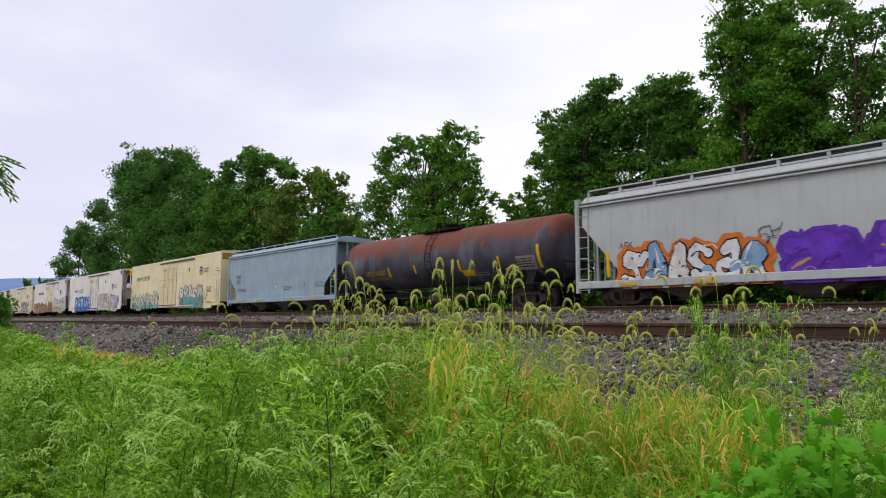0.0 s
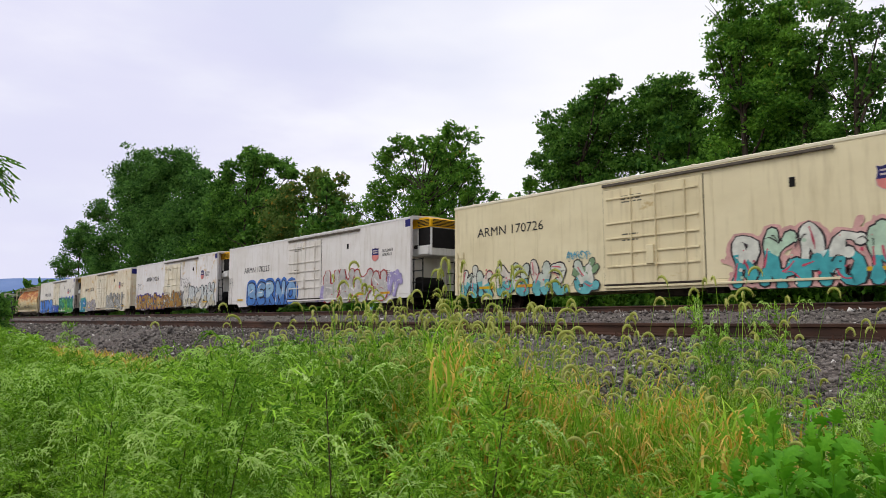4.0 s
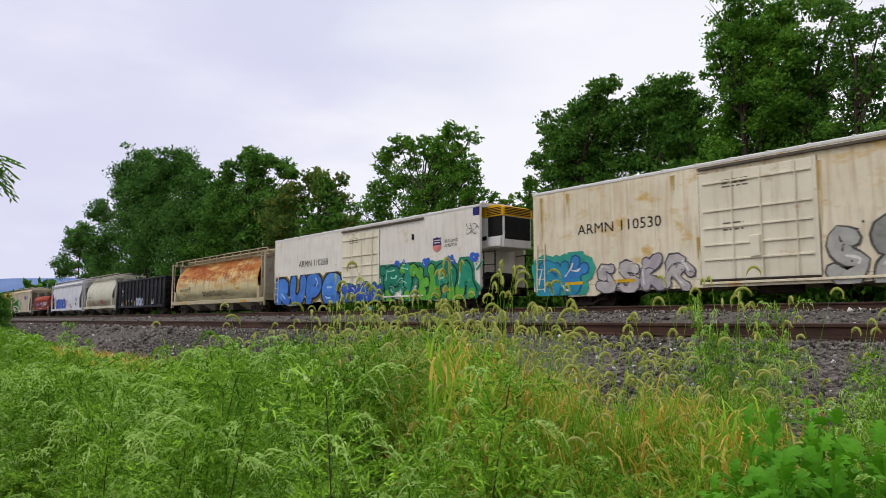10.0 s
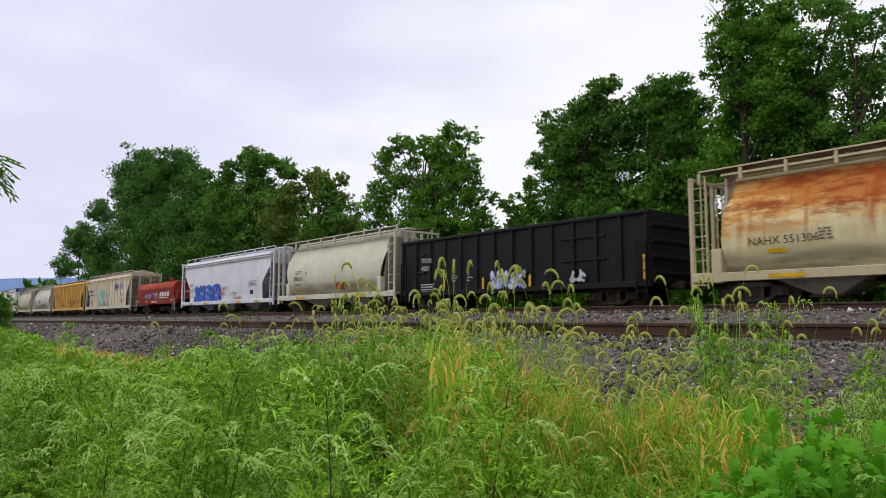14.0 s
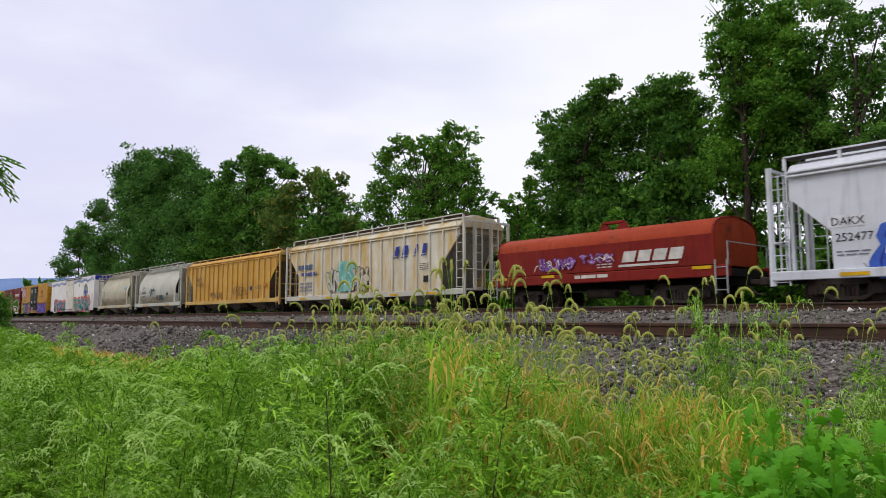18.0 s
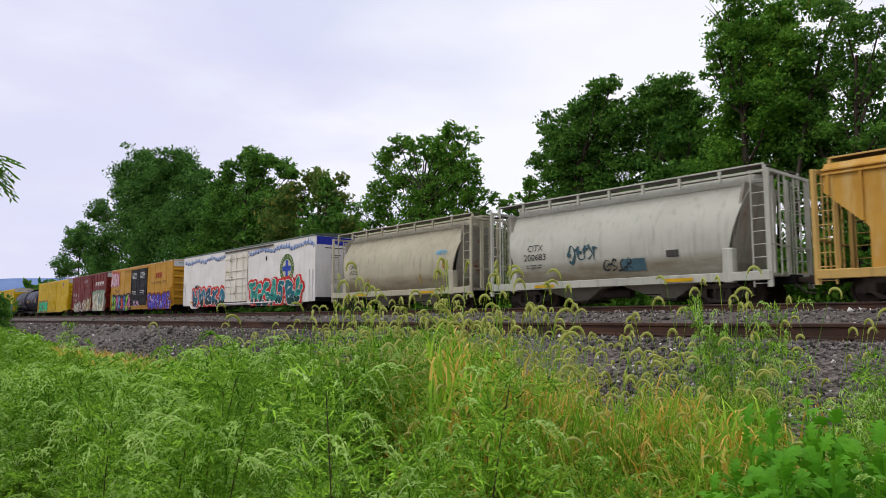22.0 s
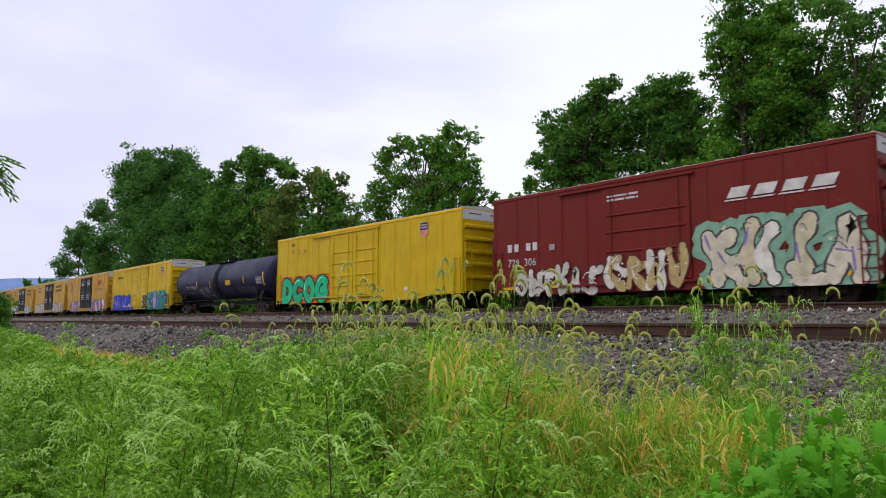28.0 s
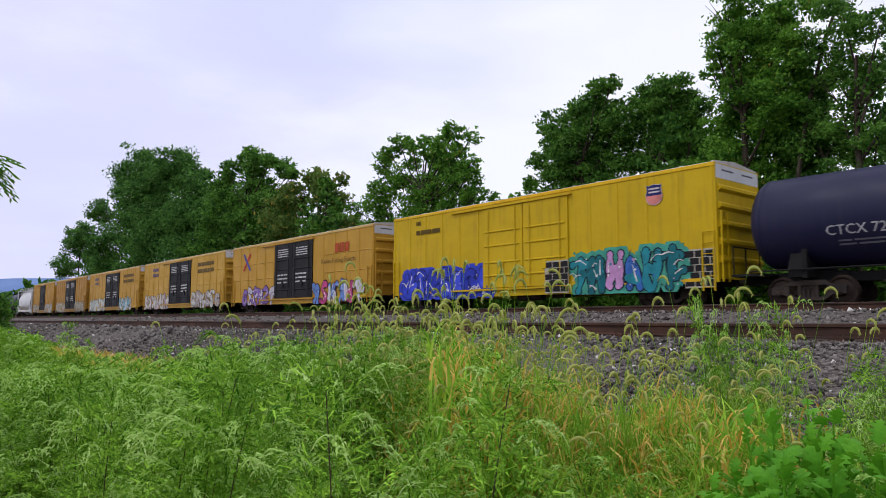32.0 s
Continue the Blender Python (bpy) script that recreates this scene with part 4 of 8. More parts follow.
    m = Mesh().cbox(door[1] + 3.0, door[1] + 3.18, -HALF - 0.03, -HALF + 0.01, top - 1.25, top - 0.95, 0.01)
    part("gauge_box", m, M_BLACK, car)
    return car
# ---- covered hoppers ----
M_WALK = paint("dark_walkway_grating", "4a4642", "2c2622", 0.5, 0.2)
def roof_walk(car, x0, x1, z, mat, step=1.5, y=-0.95, h=0.17, board=None):
    """The running board on its stands, along both edges of the roof."""
    for sgn in (-1, 1):
        yy = y * -sgn if sgn > 0 else y
        m = Mesh()
        m.box(x0, x1, yy - 0.27, yy + 0.27, z + h - 0.05, z + h)
        part("running_board", m, board or M_WALK, car, "dark grating walkway along the roof")
        e = yy + sgn * 0.27
        part("walkway_edge", Mesh().cbox(x0 - 0.02, x1 + 0.02, min(e, e + sgn * 0.03), max(e, e + sgn * 0.03), z + h - 0.045, z + h + 0.012, 0.008), mat, car)
        n = max(2, int((x1 - x0) / step))
        for i in range(n + 1):
            x = x0 + (x1 - x0) * i / n
            part("stand", Mesh().box(x - 0.05, x + 0.05, min(yy + sgn * 0.2, yy + sgn * 0.285), max(yy + sgn * 0.2, yy + sgn * 0.285), z - 0.25, z + h - 0.055), mat, car)
    m = Mesh()
    m.box(x0 + 0.3, x1 - 0.3, -0.28, 0.28, z + 0.12, z + 0.2)
    part("hatch_trough", m, mat, car)


def end_cage(car, xe, sgn, top, mat, bottom=0.62, depth=0.95, low=False):
    """The ladders, posts and platform at a hopper's end."""
    x0, x1 = xe - sgn * depth, xe
    m = Mesh()
    m.cbox(min(x0, x1), max(x0, x1), -HALF, HALF, 0.98, 1.08, 0.01)
    part("end_platform", m, mat, car)
    for y in (-HALF + 0.06, HALF - 0.06):
        part("corner_post", Mesh().box(xe - 0.06, xe + 0.06, y - 0.05, y + 0.05, bottom, top), mat, car)
        ladder(car, xe - sgn * 0.32, y, bottom, top, mat, 0.46, 0.42)
    part("end_rail", Mesh().box(xe - 0.05, xe + 0.05, -HALF, HALF, top - 0.1, top), mat, car)
    part("end_rail", Mesh().tube((xe, -HALF, 2.0), (xe, HALF, 2.0), 0.03, n=6), mat, car)
    for y in (-0.55, 0.55):
        part("end_post", Mesh().box(xe - sgn * 0.3 - 0.06, xe - sgn * 0.3 + 0.06, y - 0.06, y + 0.06, 1.05, top - 0.1), mat, car)
        ladder(car, xe + sgn * 0.03, y, 1.0, top, mat, 0.4, 0.42, "y")


def chutes(car, half, mat, bays=3, z=1.05):
    span = 2 * half - 4.6
    for i in range(bays):
        x = -span / 2 + span * (i + 0.5) / bays
        w = span / bays * 0.5
        m = Mesh()
        m.loft([[(x - w, -1.35, z), (x + w, -1.35, z), (x + w, 1.35, z), (x - w, 1.35, z)], [(x - 0.35, -0.6, 0.35), (x + 0.35, -0.6, 0.35), (x + 0.35, 0.6, 0.35), (x - 0.35, 0.6, 0.35)]])
        c = part("discharge_chute", m, mat, car)
        part("outlet_gate", Mesh().cbox(x - 0.5, x + 0.5, -0.8, 0.8, 0.27, 0.36, 0.02), M_TRUCK, c)


def hopper_flat(name, label, length, reach, colour, eave=4.2, peak=4.65, bottom=0.62, ribs=0, shift=0.0, rust=0.0, dirty=0.3, slope=1.7, top_in=0.35, zlo=2.25, zhi=3.3, bays=3, curved=0.0, lip=True, trim=None,
                high=None, rail_colour=None, rust_colour="8a5a20", body=None, posts=None, under="6a675f"):
    """A steel covered hopper. The side's end runs up at slope from the car's end to zlo, slants out to top_in at zhi and goes on up to the eave."""
    car = new_car(name, label)
    half = length / 2
    body = body or paint(name + "_body", colour, "5f584a", dirty, rust, 0.5, shift, rust_colour, high)
    trim_m = paint(name + "_trim", trim or colour, "4f4a44", 0.45, rust * 0.5, 0.55, shift + 4)
    # grimy slope sheets and chutes: a darker grey carries the shade they stand in
    low = paint(name + "_under_shade", under, "2b2724", 0.6, 0.2, 0.7, shift)
    posts = posts or body
    sill = 1.05

    def xend(z):
        return half - slope + (slope - top_in) * min(1.0, max(0.0, (z - zlo) / (zhi - zlo)))

    def yside(z):
        t = max(0.0, min(1.0, (z - sill) / (eave - sill)))
        return -(HALF - 0.05 + curved * math.sin(math.pi * min(1.0, t * 1.05)) - curved)
    for sgn in (-1, 1):
        m = Mesh()
        rings = []
        levels = sorted([sill, zlo, zhi, eave] + [sill + (eave - sill) * i / 10 for i in range(1, 10)])
        for z in levels:
            x = xend(z)
            y = yside(z)
            y = y if sgn < 0 else -y
            yi = y - math.copysign(0.05, y)
            rings.append([(-x, y, z), (x, y, z), (x, yi, z), (-x, yi, z)])
        m.loft(rings)
        part("side_wall", m, body, car, smooth=35)
    # slope sheets and roof
    for sgn in (-1, 1):
        s = Mesh()
        x0, x1 = sgn * (half - slope - 0.9), sgn * (half - max(top_in, 0.75))
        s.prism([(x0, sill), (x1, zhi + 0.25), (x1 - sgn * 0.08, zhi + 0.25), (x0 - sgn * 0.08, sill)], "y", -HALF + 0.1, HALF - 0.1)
        part("slope_sheet", s, low, car, "sloping end sheet, shade put into its darker grey")
        e = Mesh()
        x0, x1 = sorted((sgn * (half - max(top_in, 0.75)), sgn * (half - max(top_in, 0.75) - 0.05)))
        e.box(x0, x1, -HALF + 0.08, HALF - 0.08, zhi + 0.2, eave)
        part("end_sheet", e, body, car)
    r = Mesh()
    prof = [(-HALF + 0.02, eave - 0.02), (-HALF + 0.3, eave + 0.26), (-0.7, peak - 0.04), (0, peak), (0.7, peak - 0.04), (HALF - 0.3, eave + 0.26), (HALF - 0.02, eave - 0.02)]
    r.prism(prof, "x", -half + top_in - 0.02, half - top_in + 0.02)
    part("roof", r, body, car, smooth=30)
    if lip:
        for z in (eave - 0.03, eave - 0.16):
            part("top_chord", Mesh().cbox(-half + top_in - 0.02, half - top_in + 0.02, -HALF - 0.03, -HALF + 0.06, z, z + 0.07, 0.015), body, car)
    part("side_sill", Mesh().cbox(-half, half, -HALF - 0.02, -HALF + 0.1, sill - 0.26, sill + 0.02, 0.02), trim_m, car)
    part("side_sill", Mesh().cbox(-half, half, HALF - 0.1, HALF + 0.02, sill - 0.26, sill + 0.02, 0.02), trim_m, car)
    rm = paint(name + "_rails", rail_colour or colour, "5a544c", 0.4, rust * 0.4, 0.5, shift + 6)
    roof_walk(car, -half + 0.4, half - 0.4, peak - 0.08, rm)
    for sgn in (-1, 1):
        end_cage(car, sgn * half, sgn, peak - 0.25, rm)
    for i in range(ribs):
        x = -half + 0.45 + (length - 0.9) * i / (ribs - 1)
        far = half - abs(x)
        z0 = sill if far > slope else zlo + (zhi - zlo) * (slope - far) / (slope - top_in) + 0.04
        if z0 > eave - 0.4:
            continue
        part("side_post", Mesh().prism([(x - 0.05, -HALF + 0.03), (x + 0.05, -HALF + 0.03), (x + 0.035, -HALF - 0.035), (x - 0.035, -HALF - 0.035)], "z", z0, eave - 0.16), posts, car)
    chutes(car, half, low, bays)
    underframe(car, half, reach, 2.0)
    tape(car, [-half + 2.4, -half + 5.5, half - 5.5, half - 2.4], sill - 0.2, flat_side, 0.11, 0.8)
    return car, yside


def hopper_round(name, label, length, reach, colour, eave=4.15, peak=4.55, shift=0.0, rust=0.0, dirty=0.35, slope=1.55, bays=2, high=None, rail_colour=None, rust_colour="8a3f10", top_in=0.85, bulge=0.58, body=None):
    """A covered hopper whose sides bulge like a barrel."""
    car = new_car(name, label)
    half = length / 2
    body = body or paint(name + "_body", colour, "6a6252", dirty, rust, 0.5, shift, rust_colour, high, 1.95)
    rm = paint(name + "_rails", rail_colour or colour, "5a544c", 0.45, rust * 0.15, 0.5, shift + 6)
    # slope sheets and chutes, shade included in the greyer colour below the grime
    low = paint(name + "_under_shade", "a39f93", "4a453c", 0.5, 0.2, 0.7, shift)
    sill = 1.12

    def yside(z):
        t = max(0.0, min(1.0, (z - sill) / (eave - sill)))
        return -(HALF - 0.02 - bulge * (2 * t - 0.8) ** 2 * (0.9 if t > 0.4 else 0.8))
    n = 14
    for sgn in (-1, 1):
        m = Mesh()
        rings = []
        for i in range(n + 1):
            z = sill + (eave - sill) * i / n
            t = i / n
            x = half - slope + (slope - top_in) * (min(1.0, max(0.0, (t - 0.12) / 0.8)) ** 0.85)
            y = yside(z)
            y = y if sgn < 0 else -y
            yi = y - math.copysign(0.05, y)
            rings.append([(-x, y, z), (x, y, z), (x, yi, z), (-x, yi, z)])
        m.loft(rings)
        part("side_wall", m, body, car, smooth=35)
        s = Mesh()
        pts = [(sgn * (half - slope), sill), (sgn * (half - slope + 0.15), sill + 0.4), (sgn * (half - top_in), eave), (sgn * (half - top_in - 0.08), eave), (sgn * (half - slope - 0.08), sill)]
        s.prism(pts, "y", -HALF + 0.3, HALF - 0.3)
        part("slope_sheet", s, low, car, "sloping end sheet, shade put into its darker grey")
    for i in range(1, 7):
        z0 = sill
        x = -half + slope + (length - 2 * slope) * (i - 0.5) / 6
        m = Mesh()
        m.loft([[(x - 0.02, yside(sill + (eave - sill) * j / 10) - 0.008, sill + (eave - sill) * j / 10), (x + 0.02, yside(sill + (eave - sill) * j / 10) - 0.008, sill + (eave - sill) * j / 10)] for j in range(11)],
               closed=False, caps=False)
        part("weld_seam", m, body, car)
    r = Mesh()
    yy = -yside(eave)
    prof = [(-yy, eave - 0.02), (-yy + 0.2, eave + 0.16), (-0.5, peak - 0.04), (0, peak), (0.5, peak - 0.04), (yy - 0.2, eave + 0.16), (yy, eave - 0.02)]
    r.prism(prof, "x", -half + top_in, half - top_in)
    part("roof", r, rm, car, smooth=30)
    part("top_chord", Mesh().cbox(-half + 0.3, half - 0.3, -yy - 0.05, -yy + 0.05, eave - 0.02, eave + 0.07, 0.015), rm, car)
    for y0, y1 in ((-HALF - 0.02, -HALF + 0.1), (HALF - 0.1, HALF + 0.02)):
        part("side_sill", Mesh().cbox(-half, half, y0, y1, 0.84, 1.14, 0.02), rm, car)
    for x in (-half + slope - 0.15, half - slope + 0.15):
        part("bolster_post", Mesh().cbox(x - 0.18, x + 0.18, -HALF - 0.03, -HALF + 0.3, 0.8, 1.95, 0.03), rm, car)
    roof_walk(car, -half + 0.2, half - 0.2, peak - 0.06, rm, 1.45, -0.98, 0.19)
    for sgn in (-1, 1):
        end_cage(car, sgn * half, sgn, peak - 0.1, rm)
    chutes(car, half, low, bays)
    underframe(car, half, reach, 1.9)
    tape(car, [-half + 3.2, half - 3.2], 0.9, flat_side, 0.12, 1.1)
    return car, yside


# ---- tank cars ----
def tank_car(name, label, length, reach, mat, radius=1.48, zc=2.72, dark_strip=False):
    car = new_car(name, label)
    half = length / 2
    n = 40

    def yside(z):
        return -math.sqrt(max(0.05, radius ** 2 - (z - zc) ** 2))
    m = Mesh()
    rings = []
    prof = [(-half, 0.08), (-half + 0.05, 0.45), (-half + 0.16, 0.78), (-half + 0.32, 0.93), (-half + 0.5, 1.0)]
    mid = [(-half + 0.5 + (length - 1.0) * i / 8, 1.0) for i in range(1, 8)]
    prof = prof + mid + [(-x, r) for x, r in reversed(prof)]
    for x, r in prof:
        rings.append([(x, radius * r * math.cos(2 * math.pi * i / n), zc + radius * r * math.sin(2 * math.pi * i / n)) for i in range(n)])
    m.loft(rings)
    part("tank", m, mat, car, smooth=50)
    for x in (-half + 0.55, -half / 2, 0.0, half / 2, half - 0.55):
        b = Mesh()
        b.loft([[(x + d, (radius + e) * math.cos(2 * math.pi * i / n), zc + (radius + e) * math.sin(2 * math.pi * i / n)) for i in range(n)] for d, e in ((-0.05, 0), (-0.04, 0.012), (0.04, 0.012), (0.05, 0))], caps=False)
        part("weld_band", b, mat, car, smooth=50)
    for sgn in (-1, 1):
        x = sgn * (half - 1.6)
        part("saddle", Mesh().prism([(-1.3, 0.9), (1.3, 0.9), (1.35, 1.15), (1.05, zc - 0.95), (-1.05, zc - 0.95), (-1.35, 1.15)], "x", x - 0.25, x + 0.25), M_BLACK, car)
        part("stub_sill", Mesh().cbox(min(x - sgn * 1.2, sgn * (half + 0.5)), max(x - sgn * 1.2, sgn * (half + 0.5)), -0.35, 0.35, 0.75, 1.1, 0.03), M_BLACK, car)
        part("end_platform", Mesh().cbox(min(sgn * (half - 0.6), sgn * (half + 0.45)), max(sgn * (half - 0.6), sgn * (half + 0.45)), -1.45, 1.45, 0.98, 1.06, 0.01), M_BLACK, car)
        rl = Mesh()
        xe = sgn * (half + 0.4)
        for y in (-1.35, -0.5, 0.5, 1.35):
            rl.tube((xe, y, 1.0), (xe, y, 2.0), 0.025, n=6)
        rl.tube((xe, -1.35, 2.0), (xe, 1.35, 2.0), 0.025, n=6)
        part("end_rail", rl, M_BLACK, car)
        part("bolster_arm", Mesh().box(sgn * (half - 1.9) - 0.07, sgn * (half - 1.9) + 0.07, -HALF + 0.1, -HALF + 0.25, 0.85, 1.75), M_BLACK, car)
    part("side_rail", Mesh().tube((-half + 0.2, -HALF + 0.05, 1.12), (half - 0.2, -HALF + 0.05, 1.12), 0.03, n=6), M_BLACK, car)
    t = zc + radius
    p = part("top_platform", Mesh().box(-1.5, 1.5, -0.85, 0.85, t - 0.10, t - 0.04), M_BLACK, car)
    for y in (-0.85, 0.85):
        g = Mesh()
        for x in (-1.5, -0.5, 0.5, 1.5):
            g.tube((x, y, t - 0.1), (x, y, t + 0.55), 0.02, n=6)
        g.tube((-1.5, y, t + 0.55), (1.5, y, t + 0.55), 0.02, n=6)
        part("railing", g, M_BLACK, p)
    d = Mesh()
    d.tube((0, 0, t - 0.12), (0, 0, t + 0.22), 0.45, n=20)
    d.tube((0, 0, t + 0.22), (0, 0, t + 0.28), 0.5, n=20)
    d.tube((0.8, 0.1, t - 0.1), (0.8, 0.1, t + 0.25), 0.14, n=12)
    part("valve_dome", d, M_BLACK, p)
    # a black strip up the tank's side, behind the ladder
    if dark_strip:
        patch(car, -0.26, 0.26, 1.3, 3.9, M_BLACK, yside, 0.03, "ladder_dark_strip", "dark strip behind the ladder", 10)
    lm = Mesh()
    for dx in (-0.22, 0.22):
        pts = [(dx, yside(z) - 0.12, z) for z in (1.0, 1.6, 2.2, 2.8, 3.4, 3.8)] + [(dx, -0.86, t - 0.05)]
        for a, b in zip(pts, pts[1:]):
            lm.tube(a, b, 0.022, n=6)
    for z in (0.9, 1.3, 1.7, 2.1, 2.5, 2.9, 3.3, 3.7):
        lm.tube((-0.22, yside(max(z, 1.3)) - 0.12, z), (0.22, yside(max(z, 1.3)) - 0.12, z), 0.016, n=6)
    part("ladder", lm, M_BLACK, car)
    underframe(car, half - 0.2, reach, 1.6)
    return car, yside


# ---- gondola and coil car ----
def gondola(name, label, length, reach, top=3.62, posts=14):
    car = new_car(name, label)
    half = length / 2
    body = paint(name + "_paint", "0f0f12", "2c2a28", 0.3, 0.0, 0.5)
    for sgn in (-1, 1):
        y0, y1 = sorted((sgn * (HALF - 0.1), sgn * (HALF - 0.16)))
        part("side_wall", Mesh().box(-half, half, y0, y1, 0.95, top), body, car)
        y0, y1 = sorted((sgn * (HALF + 0.02), sgn * (HALF - 0.18)))
        part("top_chord", Mesh().cbox(-half, half, y0, y1, top - 0.12, top + 0.02, 0.02), body, car)
        part("side_sill", Mesh().cbox(-half, half, y0, y1, 0.78, 1.0, 0.02), body, car)
        xe = sgn * half
        part("car_end", Mesh().box(min(xe, xe - sgn * 0.06), max(xe, xe - sgn * 0.06), -HALF + 0.1, HALF - 0.1, 0.9, top), body, car)
        for i in range(4):
            z = 1.3 + i * 0.6
            pr = [(xe, z - 0.12), (xe + sgn * 0.1, z - 0.04), (xe + sgn * 0.1, z + 0.04), (xe, z + 0.12)]
            part("end_rib", Mesh().prism(pr, "y", -HALF + 0.15, HALF - 0.15), body, car)
        ladder(car, sgn * (half - 0.35), -HALF - 0.05, 0.5, 2.5, body)
    post = Mesh().prism([(-0.10, -HALF + 0.1), (0.10, -HALF + 0.1), (0.06, -HALF), (-0.06, -HALF)], "z", 0.98, top - 0.1).data("side_post", [body])
    for i in range(posts):
        x = -half + 0.15 + (length - 0.3) * i / (posts - 1)
        part("side_post", post, body, car).matrix_basis = pose(x, 0, 0)
    for x0, x1 in ((-half + 0.9, -half + 2.0), (half - 4.2, half - 2.0)):
        for z in (1.9, 2.8):
            part("side_brace", Mesh().cbox(x0, x1, -HALF + 0.02, -HALF + 0.12, z, z + 0.1, 0.015), body, car)
    part("floor", Mesh().box(-half + 0.05, half - 0.05, -HALF + 0.1, HALF - 0.1, 0.95, 1.02), M_BLACK, car)
    underframe(car, half, reach, 2.0)
    return car


def coil_car(name, label, length, reach, top=3.2):
    car = new_car(name, label)
    half = length / 2
    hood = paint(name + "_hood", "a03a1a", "4a1a10", 0.45, 0.2, 0.6, 1.0, "5b2414")
    lowc = paint(name + "_sides", "7c1c14", "2c100c", 0.5, 0.1, 0.6, 2.0)

    def yside(z):
        if z < 2.55:
            return -HALF + 0.02
        t = min(1.0, (z - 2.55) / (top - 2.55))
        return -(HALF - 0.02) * math.sqrt(max(0.0, 1 - t ** 2.2)) if t < 1 else 0.0
    rings = []
    n = 12
    prof = [(-HALF + 0.02, 1.45), (-HALF + 0.02, 2.55)]
    for i in range(1, n):
        a = math.pi * i / n
        prof.append((-(HALF - 0.04) * math.cos(a), 2.6 + (top - 2.6) * math.sin(a) ** 0.8))
    prof += [(HALF - 0.02, 2.55), (HALF - 0.02, 1.45)]
    for x, s in ((-half, 0.97), (-half + 0.08, 1.0), (half - 0.08, 1.0), (half, 0.97)):
        rings.append([(x, y * s, 1.45 + (z - 1.45) * s) for y, z in prof])
    m = Mesh().loft(rings)
    h = part("hood", m, hood, car, "sun-faded rust-red rounded hood", smooth=40)
    part("hood_skirt", Mesh().box(-half + 0.03, half - 0.03, -HALF + 0.005, -HALF + 0.018, 1.47, 2.5), lowc, h)
    for sgn in (-1, 1):
        xe = sgn * (half - 0.02)
        part("end_rim", Mesh().loft([[(xe + d, y * e, 1.45 + (z - 1.45) * e) for y, z in prof] for d, e in ((-0.05, 1.0), (-0.04, 1.015), (0.03, 1.015), (0.04, 1.0))], caps=False), lowc, h)
    br = Mesh()
    for x in (-0.45, 0.45):
        br.prism([(x - 0.32, top - 0.05), (x - 0.1, top + 0.35), (x + 0.1, top + 0.35), (x + 0.32, top - 0.05)], "y", -0.06, 0.06)
    br.cbox(-0.5, 0.5, -0.09, 0.09, top + 0.28, top + 0.4, 0.02)
    part("lifting_bracket", br, lowc, h)
    hb = Mesh()
    for x in (-half * 0.62, half * 0.62):
        hb.tube((x, -0.9, top - 0.4), (x, -0.9, top + 0.12), 0.04, n=6)
        hb.tube((x, -0.9, top + 0.1), (x, 0.9, top + 0.1), 0.03, n=6)
    part("guide_posts", hb, M_BLACK, h)
    part("side_sill", Mesh().cbox(-half - 0.5, half + 0.5, -HALF - 0.02, -HALF + 0.2, 1.02, 1.42, 0.03), lowc, car)
    part("side_sill", Mesh().cbox(-half - 0.5, half + 0.5, HALF - 0.2, HALF + 0.02, 1.02, 1.42, 0.03), lowc, car)
    part("deck", Mesh().box(-half - 0.45, half + 0.45, -HALF + 0.15, HALF - 0.15, 1.05, 1.3), M_BLACK, car)
    for sgn in (-1, 1):
        ladder(car, sgn * (half + 0.25), -HALF - 0.04, 0.45, 1.6, M_GREY)
        rl = Mesh()
        for y in (-1.4, 1.4):
            rl.tube((sgn * (half + 0.4), y, 1.3), (sgn * (half + 0.4), y, 2.2), 0.025, n=6)
        rl.tube((sgn * (half + 0.4), -1.4, 2.2), (sgn * (half + 0.4), 1.4, 2.2), 0.025, n=6)
        part("end_rail", rl, M_GREY, car)
    underframe(car, half + 0.5, reach, 2.1)
    return car, yside


TRAIN = []


def couple(car, left, right):
    """Sets the car's place at the clip's start from the ends of its body along the track."""
    car.matrix_basis = pose((left + right) / 2, TRACK_Y, TRACK_Z)
    TRAIN.append((car, (left + right) / 2))
# ---- the train, from its head in view to its tail ----
ORDER = (
    ("aex", -17.89, -0.4), ("utlx", -35.66, -19.10), ("tgsx", -51.69, -36.18), ("r726", -75.74, -53.15), ("r225", -102.0, -79.25), ("r219", -124.66, -104.33), ("r530", -146.8, -126.61), ("r288", -170.59, -150.14),
    ("nahx", -190.54, -172.18), ("gon", -207.33, -192.21), ("c681", -221.14, -207.9), ("dakx", -239.15, -221.91), ("coil", -251.35, -241.05), ("dme", -271.38, -253.69), ("grpx", -289.40, -272.36),
    ("c683", -303.40, -290.78), ("gbrx", -317.12, -304.79), ("bnr", -341.66, -319.16), ("tbox", -363.53, -344.34), ("brown", -381.09, -365.45), ("yel1", -402.07, -383.23), ("ctcx", -421.77, -403.45),
    ("yel2", -440.95, -422.6), ("b24", -461.56, -442.87), ("b25", -482.39, -463.1), ("b26", -502.7, -483.9), ("b27", -520.4, -504.2), ("b28", -536.0, -521.9), ("h29", -549.5, -537.5), ("t30", -564.0, -551.0))
SPAN = {n: (a, b) for n, a, b in ORDER}


def size(n):
    a, b = SPAN[n]
    return b - a


def place(car, n):
    couple(car, *SPAN[n])
    return car


